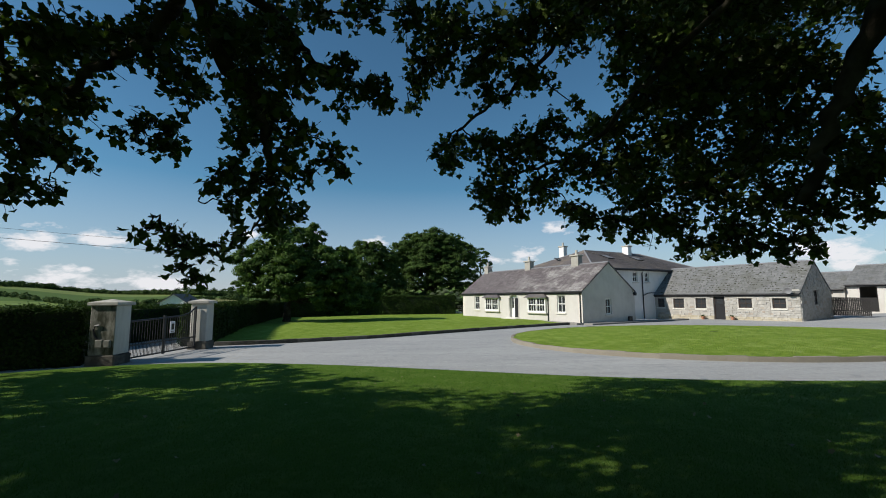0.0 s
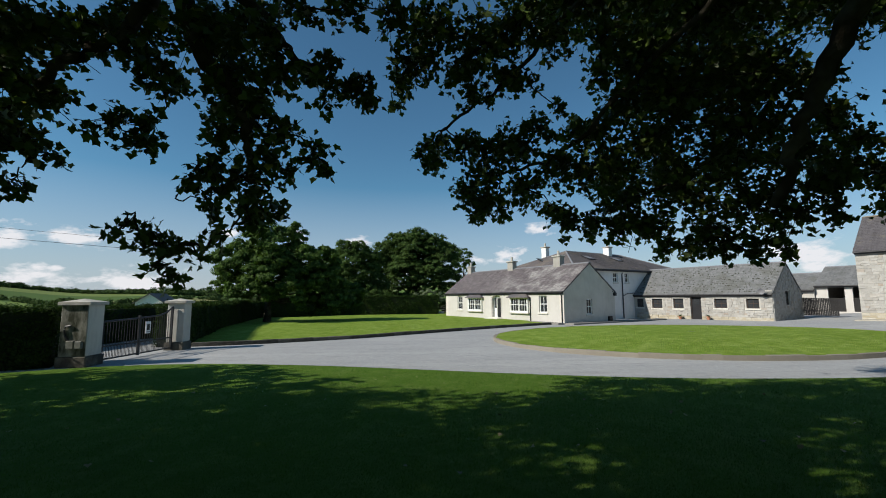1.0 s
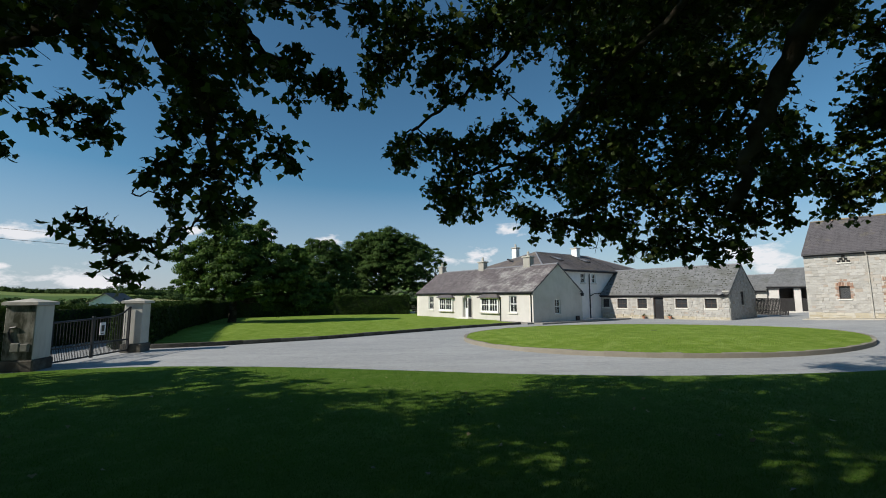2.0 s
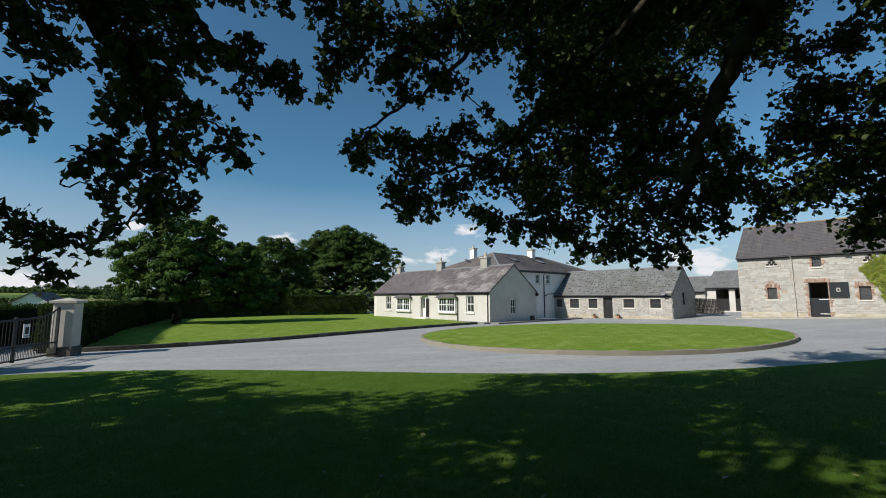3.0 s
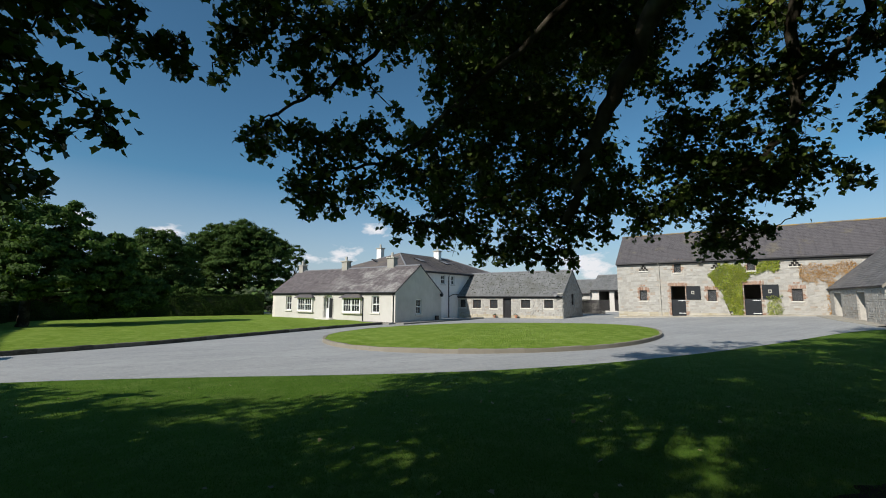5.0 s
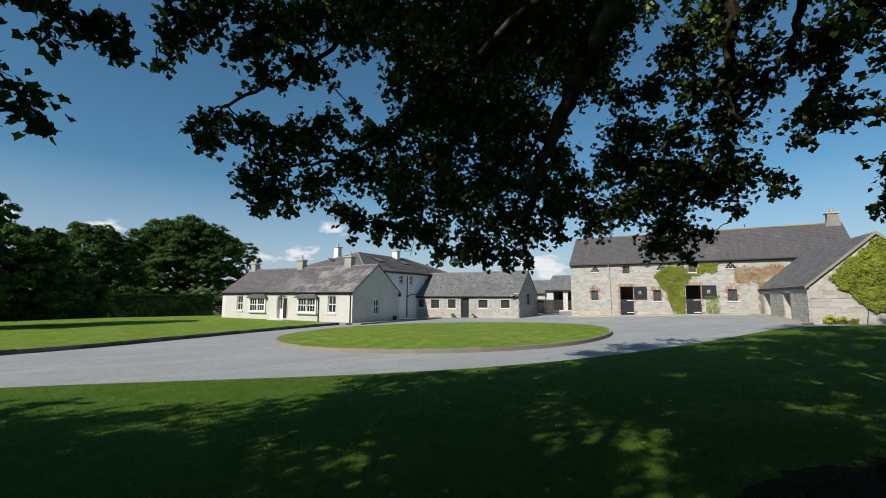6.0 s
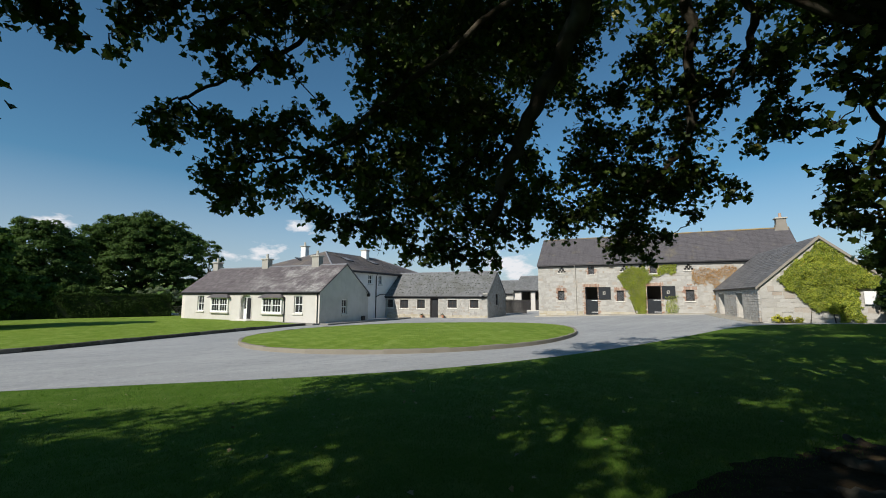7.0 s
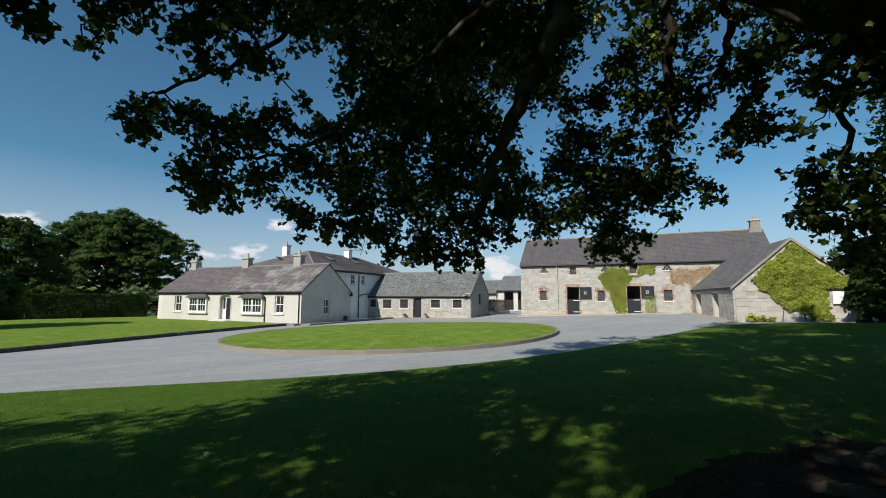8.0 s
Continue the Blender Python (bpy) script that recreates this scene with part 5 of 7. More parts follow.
pillar((-10.44, 18.72), "square rendered gate pillar with pyramid cap", M["pillar"], 0.33, 0.42)


def gate():
    g = thing("gate", pose(-10.74, 14.76, 0.0, 0, 0, 86.0), "dark metal barred drive gate, shut", "gate")
    L = 3.58
    for x, w in ((0.0, 0.07), (L * 0.47, 0.10), (L - 0.07, 0.07)):
        part("stile", bevelled(x, x + w, -0.035, 0.035, 0.06, 1.50 if w > 0.08 else (1.40 if x < 1 else 1.80), 0.006), M["iron"], g)
    top = [(0.05, 0, 1.36), (L * 0.25, 0, 1.38), (L * 0.5, 0, 1.41), (L * 0.78, 0, 1.46), (L * 0.9, 0, 1.58), (L - 0.03, 0, 1.78)]
    part("rail", tube(bmesh.new(), top, 0.032, sides=8), M["iron"], g)
    for z in (0.12, 0.54):
        part("rail", bevelled(0.05, L - 0.05, -0.025, 0.025, z - 0.025, z + 0.025, 0.005), M["iron"], g)
    n = 27
    for i in range(n):
        x = 0.13 + (L - 0.26) * i / (n - 1)
        zt = np.interp(x, [q[0] for q in top], [q[2] for q in top])
        part("bar", tube(bmesh.new(), [(x, 0, 0.12), (x, 0, float(zt))], 0.011, sides=6), M["iron"], g)
    for i in range(n - 1):
        x = 0.19 + (L - 0.26) * i / (n - 1)
        part("bar", tube(bmesh.new(), [(x, 0, 0.12), (x, 0, 0.54)], 0.009, sides=6), M["iron"], g)
    sg = part("sign", bevelled(1.98, 2.24, -0.06, -0.035, 0.82, 1.26, 0.004), M["panel"], g, "small white notice with a dark emblem")
    part("emblem", box(bmesh.new(), 2.04, 2.18, -0.066, -0.061, 0.94, 1.17), M["black"], sg)
    part("bar", box(bmesh.new(), 2.03, 2.19, -0.066, -0.061, 0.86, 0.885), M["black"], sg)


gate()


def hedge(label, pts, height, width, n, seed, size=0.075):
    """A clipped hedge along a line of points: solid dark core painted as inner shade, and a skin of leaves."""
    rng = np.random.default_rng(seed)
    h = thing("hedge", pose(0, 0, 0), label, "hedge")
    core = bmesh.new()
    P, N = [], []
    lens = [math.dist(a, b) for a, b in zip(pts, pts[1:])]
    for (a, b), ln in zip(zip(pts, pts[1:]), lens):
        d = np.array([(b[0] - a[0]) / ln, (b[1] - a[1]) / ln])
        q = np.array([-d[1], d[0]])
        z0 = float(yard_z((a[0] + b[0]) / 2, (a[1] + b[1]) / 2))
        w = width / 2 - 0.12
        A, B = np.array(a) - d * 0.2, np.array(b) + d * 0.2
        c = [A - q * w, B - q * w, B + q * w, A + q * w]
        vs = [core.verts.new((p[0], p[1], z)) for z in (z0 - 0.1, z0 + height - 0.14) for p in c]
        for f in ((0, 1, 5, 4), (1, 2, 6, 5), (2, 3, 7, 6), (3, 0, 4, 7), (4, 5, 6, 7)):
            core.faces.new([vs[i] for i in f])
        k = int(n * ln / sum(lens))
        s = rng.uniform(-0.2, ln + 0.2, k)
        u = rng.uniform(0, 2 * height + width, k)
        side = np.where(u < height, -1, np.where(u < 2 * height, 1, 0))
        z = np.where(side == -1, u, np.where(side == 1, u - height, height))
        off = np.where(side == 0, u - 2 * height - width / 2, side * width / 2)
        bump_ = 0.10 * np.sin(s * 1.9 + seed) * np.sin(z * 2.7 + s) + 0.05 * np.sin(s * 5.1 + z * 4)
        off = off + side * (bump_ - rng.uniform(0, 0.12, k) - 0.10 * (z / height) ** 6)
        zz = z + np.where(side == 0, bump_ * 0.8 - rng.uniform(0, 0.1, k) + rng.exponential(0.03, k), 0)
        pp = np.array(a)[None] + d[None] * s[:, None] + q[None] * off[:, None]
        P.append(np.column_stack([pp, z0 + zz]))
        N.append(np.column_stack([q[None] * side[:, None] * 1.2, np.where(side == 0, 1.2, 0.35)]))
    # end faces
    for p, d in ((pts[0], np.subtract(pts[0], pts[1])), (pts[-1], np.subtract(pts[-1], pts[-2]))):
        d = d / np.linalg.norm(d)
        q = np.array([-d[1], d[0]])
        k = int(n * width / (sum(lens) * 2 + 1)) + 60
        o, z = rng.uniform(-width / 2, width / 2, k), rng.uniform(0, height, k)
        pp = np.array(p)[None] + d[None] * (0.22 - rng.uniform(0, 0.12, k))[:, None] + q[None] * o[:, None]
        P.append(np.column_stack([pp, float(yard_z(*p)) + z]))
        N.append(np.tile([d[0], d[1], 0.3], (k, 1)))
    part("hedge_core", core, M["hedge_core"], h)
    tagged(leaf_mesh("leaves", np.concatenate(P), size, M["hedge"], rng, LEAF3 * 1.35, np.concatenate(N), 0.6, h), kind="stuff")


hedge("clipped dark green hedge beside the gate pillar", [(-12.15, 14.45), (-16.5, 11.9), (-24, 7.4)], 1.85, 1.3, 48000, 1)
hedge("clipped hedge running back from the gate", [(-11.3, 19.9), (-14.5, 30), (-17.6, 44.5)], 1.85, 1.4, 48000, 2)
hedge("tall clipped hedge behind the side lawn", [(-17.6, 45.2), (-9.6, 51.6), (1.2, 53.4)], 2.35, 1.6, 52000, 3, 0.09)
hedge("hedge across the lane outside the gate", [(-15.5, 28.0), (-16.0, 17.5)], 1.75, 1.5, 16000, 4)


# ---------- kerbs ----------
def kerb_stones(name, label, f, t0, t1, step, height, depth, skin):
    """A row of worn kerb stones along a line f(t) -> (x, y)."""
    th = thing(name, pose(0, 0, 0), label, "kerb")
    me = bevelled(-0.5, 0.5, -0.5, 0.5, -0.5, 0.5, 0.025)
    data = bpy.data.meshes.new("kerb_stone")
    me.to_mesh(data)
    me.free()
    data.materials.append(skin)
    rnd = random.Random(9)
    ts = np.linspace(t0, t1, 1500)
    xy = np.array([f(t) for t in ts])
    arc = np.concatenate([[0], np.cumsum(np.hypot(*np.diff(xy, axis=0).T))])
    s = 0.0
    while s < arc[-1] - 0.1:
        ln = step * rnd.uniform(0.8, 1.25)
        e = min(s + ln, arc[-1])
        a = np.array([np.interp(s, arc, xy[:, i]) for i in (0, 1)])
        b = np.array([np.interp(e, arc, xy[:, i]) for i in (0, 1)])
        c = (a + b) / 2
        z = float(yard_z(*c))
        ang = math.degrees(math.atan2(b[1] - a[1], b[0] - a[0]))
        hh = height + rnd.uniform(-0.012, 0.012)
        m = pose(c[0], c[1], z + hh / 2 - 0.04, rnd.uniform(-2, 2), 0, ang + rnd.uniform(-0.4, 0.4)) @ Matrix.Diagonal((math.dist(a, b) + 0.004, depth, hh + 0.08, 1))
        piece("kerb_stone", data, th, m)
        s = e


kerb_stones("kerb", "worn buff stone kerb round the grass oval", lambda t: island_xy(t, 0.985), 0, 2 * math.pi, 0.62, 0.17, 0.16, M["kerb"])
kerb_stones("kerb", "dark stone kerb along the side lawn", lambda t: (t, float(kerb_y(t))), -10.4, 9.6, 0.6, 0.18, 0.2, M["kerb_dark"])


def house_path():
    """Concrete path along the cottage front and gable, with a raised edge."""
    p = thing("path", at(HOUSE), "concrete path along the cottage", "path", kind="structure")
    part("slab", bevelled(-0.3, 16.4, -0.7, -0.002, -0.1, 0.13, 0.02), M["path"], p)
    part("slab", bevelled(16.44, 17.3, 0.0, 12.5, -0.2, 0.12, 0.02), M["path"], p)


house_path()


# ---------- yard beyond: timber gate and sheds ----------
def yard_gate():
    a, b = Vector((33.4, 37.4, 0)), Vector((34.9, 35.15, 0))
    L = (b - a).length
    ang = math.degrees(math.atan2(b.y - a.y, b.x - a.x))
    g = thing("timber_gate", pose(a.x, a.y, 0.42, 0, 0, ang), "weathered dark timber paling gate standing open", "gate")
    for z in (0.35, 1.2):
        part("rail", bevelled(0, L, -0.03, 0.03, z, z + 0.10, 0.006), M["timber"], g)
    n = 25
    for i in range(n):
        x = L * i / (n - 1)
        part("pale", bevelled(x - 0.05, x + 0.05, -0.055, -0.032, -0.02, 1.55 - 0.003 * i, 0.006), M["timber"], g)


def yard_shed(o, yaw, L, D, ev, rg, wall, label, openings):
    s = thing("shed", pose(o[0], o[1], 0.3, 0, 0, yaw), label, "shed", "yard sheds")
    part("wall", wall_panel(bmesh.new(), 0.25, L - 0.25, -0.5, ev, 0, 0.25, openings), wall, s)
    part("wall", box(bmesh.new(), 0.25, L - 0.25, D - 0.25, D, -0.5, ev), wall, s)
    part("gable", gable_wall(0, D, -0.5, ev, rg, 0.249), wall, s)
    part("gable", gable_wall(L - 0.249, D, -0.5, ev, rg, 0.249), wall, s)
    gable_roof(s, 0, L, D, ev, rg, M["slate_stone"], over=0.3)
    for xa, xb, za, zb in openings:
        part("door", bevelled(xa + 0.02, xb - 0.02, 0.1, 0.15, za, za + (zb - za) * 0.55, 0.01), M["timber"], s, "half-height timber door")
    return s


def field_gate():
    """Barred metal gate closing the gap between the tall hedge and the cottage."""
    a, b = Vector((1.5, 53.0, 0)), Vector((3.7, 51.4, 0))
    L = (b - a).length
    g = thing("field_gate", pose(a.x, a.y, 0.0, 0, 0, math.degrees(math.atan2(b.y - a.y, b.x - a.x))), "dark barred metal gate between hedge and cottage", "gate")
    for x in (0.0, L):
        part("post", bevelled(x - 0.05, x + 0.05, -0.05, 0.05, -0.1, 1.3, 0.008), M["timber"], g)
    for k in range(5):
        z = 0.22 + 0.22 * k
        part("bar", tube(bmesh.new(), [(0.05, 0, z), (L - 0.05, 0, z)], 0.02, sides=8), M["iron"], g)
    part("brace", tube(bmesh.new(), [(0.1, 0.03, 0.22), (L - 0.1, 0.03, 1.1)], 0.015, sides=6), M["iron"], g)


field_gate()
yard_gate()
yard_shed((36.8, 50.8), YAW, 8.2, 6.0, 2.55, 4.25, M["mortar"], "low grey outbuilding with slate roof", [(4.6, 5.4, 0.9, 2.0), (6.2, 7.0, 0.9, 2.0)])
yard_shed((41.2, 43.8), YAW, 13.0, 7.5, 2.95, 4.9, M["cream"], "white-walled yard building with slate roof", [(1.0, 2.3, 0.2, 2.7), (2.9, 4.2, 0.2, 2.7)])


# ---------- trees ----------
def limb(bm, pts, r0, r1, sides=9, n=10, wob=0.05, seed=0):
    """A tapered, slightly crooked limb through a few points (Catmull-Rom)."""
    pts = [np.array(p, float) for p in pts]
    P = [2 * pts[0] - pts[1], *pts, 2 * pts[-1] - pts[-2]]
    out = []
    for i in range(1, len(P) - 2):
        for k in range(n):
            t = k / n
            a, b, c, d = P[i - 1:i + 3]
            out.append(0.5 * (2 * b + (c - a) * t + (2 * a - 5 * b + 4 * c - d) * t * t + (3 * b - a - 3 * c + d) * t ** 3))
    out.append(pts[-1])
    rng = np.random.default_rng(seed)
    out = [o + rng.normal(0, wob * 0.3, 3) for o in out]
    tube(bm, out, r0, r1, sides)
    return out


def foliage_tree(label, o, trunk_h, trunk_r, blobs, n, size, leaf, seed, category="tree", shape=LEAF3):
    """A standing tree: trunk, limbs to each part of the crown, and a crown of leaf clumps in uneven masses.
    blobs: (dx, dy, z, radius) of the crown's masses about the foot."""
    rng = np.random.default_rng(seed)
    z0 = float(yard_z(*o))
    t = thing("tree", pose(o[0], o[1], z0), label, category)
    wood = bmesh.new()
    limb(wood, [(0, 0, -0.2), (0.05, 0, trunk_h * 0.5), (0, 0.1, trunk_h)], trunk_r * 1.25, trunk_r * 0.8, seed=seed)
    for i, (x, y, z, r) in enumerate(blobs):
        limb(wood, [(0, 0.1, trunk_h * 0.9), (x * 0.35, y * 0.35, trunk_h * 0.9 + (z - trunk_h * 0.9) * 0.55), (x, y, z)], trunk_r * 0.45, 0.03, 6, 5, 0.2, seed + i)
    part("trunk", wood, M["bark"], t, smooth=True)
    P, N = [], []
    tot = sum(b[3] ** 2 for b in blobs)
    for x, y, z, r in blobs:
        # each mass breaks into many rounded sprays, leafy on top and open below, with gaps between
        m = max(int(15 * r * r), 12)
        d = rng.normal(size=(m, 3)) + np.array([0, 0, 0.25])
        d /= np.linalg.norm(d, axis=1, keepdims=True)
        sub = np.array([x, y, z]) + d * r * rng.uniform(0.3, 1.0, (m, 1)) ** 0.5 * np.array([1, 1, 0.85])
        k = int(n * r * r / tot / m) + 1
        for c, out in zip(sub, d):
            e = rng.normal(size=(k, 3))
            e /= np.linalg.norm(e, axis=1, keepdims=True)
            e[:, 2] = np.abs(e[:, 2]) * 1.1 - 0.25
            rad = rng.uniform(0.20, 0.52) * min(r, 2.6) ** 0.6 * 0.75
            P.append(c + e * rad * np.array([1, 1, 0.72]) * rng.uniform(0.4, 1.15, (k, 1)))
            N.append(e * 0.9 + out * 0.35 + np.array([0, 0, 0.35]))
    tagged(leaf_mesh("crown", np.concatenate(P), size, leaf, rng, shape, np.concatenate(N), 0.42, t), kind="stuff")
    return t


foliage_tree("broad leafy tree on the side lawn, sunlit on one side", (-13.5, 37.2), 2.2, 0.28,
             [(0, 0, 6.4, 2.7), (-2.4, -0.6, 5.0, 2.1), (2.6, 0.4, 5.2, 2.2), (0.6, -1.6, 4.0, 2.1), (-1.2, 1.2, 7.4, 1.5), (1.6, 0.8, 7.6, 1.5), (-3.4, 0.2, 3.6, 1.5), (3.4, -0.4, 3.8, 1.6), (2.4, -1.6, 2.7, 1.3), (-1.8, -1.2, 2.9, 1.3), (4.0, 0.6, 2.8, 1.3), (0.6, -2.0, 2.7, 1.1), (3.6, 0.6, 1.6, 1.4), (5.2, 1.4, 2.0, 1.6), (4.8, 1.0, 3.8, 1.7), (4.4, 0.6, 5.4, 1.4), (-0.6, 0.4, 5.0, 2.2), (6.6, 2.6, 2.2, 1.6)], 130000, 0.21, M["lime"], 41)
foliage_tree("dense dark tree behind the hedge", (-10.0, 57.5), 2.0, 0.3,
             [(0, 0, 6.6, 3.0), (-1.6, 0, 5.0, 2.5), (1.8, 0.3, 5.2, 2.5), (0.3, -0.6, 8.2, 1.8), (-2.2, -0.8, 3.2, 1.8), (2.4, -0.6, 3.0, 1.8), (0, -1.2, 3.2, 2.0), (0, -1.4, 1.6, 1.8), (2.6, -1.2, 1.6, 1.5), (-2.4, -1.2, 1.6, 1.5), (0.2, 0.4, 4.6, 2.6), (-2.6, 0.4, 6.6, 1.8), (2.7, 0.4, 6.9, 1.8), (-0.8, 0, 8.7, 1.5), (1.2, 0, 8.5, 1.5), (-3.6, 0, 4.2, 1.6), (3.8, 0, 4.0, 1.6)], 80000, 0.22, M["oak"], 42)
foliage_tree("large round-headed parkland tree behind the hedge", (-1.8, 66.0), 3.0, 0.5,
             [(0, 0, 8.8, 3.9), (-3.8, 0, 7.2, 3.1), (4.0, 0.3, 7.4, 3.1), (-1.5, -1.8, 6.0, 2.9), (2.4, -1.6, 5.8, 2.9), (0, 1.5, 10.2, 2.3), (-4.9, -0.5, 5.0, 2.2), (5.2, -0.5, 5.2, 2.2), (-2.8, 0.2, 9.8, 2.2), (3.0, 0.2, 9.8, 2.1), (-3.4, -1.0, 3.6, 1.9), (0.4, -2.0, 3.8, 1.8), (4.0, -1.0, 3.8, 1.6), (-3.0, -2.0, 1.8, 1.6), (0.0, -2.5, 1.8, 1.6), (-5.4, 0, 7.0, 2.2), (-2.6, 0, 10.3, 2.4), (0.4, 0, 10.8, 2.6), (3.2, 0, 10.1, 2.3), (5.0, 0, 8.9, 2.1), (-4.8, 0, 9.0, 2.1), (-2.0, 0.6, 7.4, 2.6), (2.2, 0.6, 7.4, 2.4)], 140000, 0.25, M["oak"], 43)
foliage_tree("thin open tree beyond the cottage", (6.6, 74.0), 6.0, 0.25,
             [(0, 0, 9.2, 1.6), (-0.8, 0, 8.0, 1.2), (0.9, 0.2, 7.6, 1.2), (1.4, 0, 6.4, 0.9), (2.0, 0, 5.6, 0.8)], 7000, 0.22, M["oak"], 44)
foliage_tree("copper-leaved tree peeping over the cottage roof", (6.4, 66.0), 2.0, 0.2,
             [(0, 0, 3.6, 1.6), (1.6, 0, 3.4, 1.4), (-1.4, 0.2, 3.4, 1.3)], 3000, 0.28, M["rust"], 45)
foliage_tree("rounded grey-green shrub behind the hedge", (0.4, 56.4), 0.8, 0.1,
             [(0, 0, 2.4, 1.2), (1.2, 0.2, 2.0, 1.0), (-1.3, 0, 1.9, 1.0)], 9000, 0.13, M["pale_leaf"], 46, "shrub")
foliage_tree("dark clipped bush in front of the tree line", (-6.6, 55.6), 0.8, 0.1,
             [(0, 0, 2.4, 1.4), (1.2, 0.2, 2.0, 1.2), (-1.3, 0, 2.2, 1.2)], 5000, 0.16, M["oak"], 46, "shrub")
foliage_tree("dark shrubbery under the parkland trees", (-3.4, 58.6), 0.8, 0.1,
             [(0, 0, 1.6, 1.7), (-2.6, 0.3, 1.4, 1.6), (2.4, 0.2, 1.5, 1.6), (-4.8, 0.2, 1.6, 1.7), (4.6, 0, 1.2, 1.5), (6.4, 0.2, 0.9, 1.3)], 26000, 0.17, M["hedge"], 53, "shrub")
foliage_tree("dark bush in the gap beside the cottage", (4.4, 58.6), 0.8, 0.1,
             [(0, 0, 1.8, 1.4), (1.4, 0.2, 1.2, 1.2), (-1.5, 0, 1.0, 1.1), (-0.4, 0, 0.8, 1.1)], 7000, 0.16, M["hedge"], 50, "shrub")
foliage_tree("tree top showing behind the rear roof", (27.0, 72.0), 5.0, 0.3,
             [(0, 0, 8.3, 1.8), (-2.4, 0, 7.9, 1.6), (2.4, 0, 7.7, 1.5)], 5000, 0.3, M["lime"], 47)
foliage_tree("low bright shrub at the foot of the shed wall", (31.5, 10.5), 0.2, 0.03,
             [(0, 0, 0.26, 0.26), (0.26, -0.45, 0.24, 0.25), (0.48, -0.85, 0.2, 0.2)], 900, 0.10, M["yellow"], 48, "shrub", LEAF3)
foliage_tree("dark trees behind the shed", (50.5, 8.6), 2.0, 0.25,
             [(0, 0, 4.6, 2.0), (0.6, -2.4, 5.4, 2.3), (0.2, 1.4, 3.2, 1.5), (0.8, -4.4, 5.0, 2.4), (0.4, -1.0, 2.4, 1.9)], 14000, 0.24, M["oak"], 51)
foliage_tree("dense dark evergreen at the lawn's end", (33.9, 4.95), 0.4, 0.15,
             [(0, 0, 1.6, 1.5), (0.4, -1.2, 2.9, 1.5), (-0.3, 0.3, 0.7, 1.2), (1.0, -2.2, 1.6, 1.8), (0.2, -0.6, 0.6, 1.4), (0.8, -2.0, 4.2, 1.6), (0.4, -0.9, 3.6, 1.0), (0.6, -2.0, 0.6, 1.5), (1.0, -2.4, 5.6, 1.6), (1.4, -3.6, 3.0, 2.0), (1.2, -1.2, 2.2, 1.5)], 70000, 0.22, M["hedge"], 49, "shrub")


def far_woods():
    """Hedgerow trees and small woods on the far slopes, too far to count."""
    rng = np.random.default_rng(71)
    P, N, S = [], [], []
    belts = [(75, 110, -62, -36, 90, 2.6), (75, 110, -27, -8, 60, 2.6), (140, 200, -62, -10, 260, 5.5), (230, 300, -62, -12, 240, 6.5), (330, 480, -60, -14, 190, 6.5), (560, 700, -60, -18, 230, 8.5), (740, 860, -62, -16, 230, 8.5), (900, 1050, -62, -16, 330, 12.0), (1300, 1600, -60, 20, 260, 15.0), (160, 240, 26, 44, 60, 6.0)]
    for r0, r1, a0, a1, n, h in belts:
        for _ in range(int(n * (3.0 if 300 < r0 < 900 else 1.5))):
            a = radians(rng.uniform(a0, a1))
            r = r0 + (r1 - r0) * (0.5 + 0.5 * math.sin(a * 17 + r0)) * rng.uniform(0.85, 1.0)
            x, y = r * math.sin(a), r * math.cos(a)
            # clumps and gaps along each hedgerow
            lush = noise.noise((a * 30.0, r0 * 0.37, 2.0)) + 0.5 * noise.noise((a * 90.0, r0 * 0.37, 5.0))
            if r0 > 120 and lush < (-0.4 if r0 < 900 else -0.2):
                continue
            hh = h * rng.uniform(0.4, 0.9) * (0.7 + 0.7 * max(0.0, lush))
            z = float(hill_z(x, y)) - 0.1
            k = 70 if r0 < 300 else 34
            e = rng.normal(size=(k, 3))
            e /= np.linalg.norm(e, axis=1, keepdims=True)
            P.append(np.array([x, y, z + hh * 0.45]) + e * np.array([hh * 0.66, hh * 0.66, hh * 0.5]) * rng.uniform(0.6, 1, (k, 1)))
            N.append(e + np.array([0, 0, 0.3]))
            S.append(np.full(k, hh * (0.21 if r0 < 300 else 0.29)))
    t = thing("woodland", pose(0, 0, 0), "distant hedgerow trees and woods on the slopes", "woodland", kind="stuff")
    tagged(leaf_mesh("crowns", np.concatenate(P), np.concatenate(S), M["far_leaf"], rng, CLUMP[[0, 1, 2, 4, 5]], np.concatenate(N), 0.3, t), kind="stuff")


far_woods()


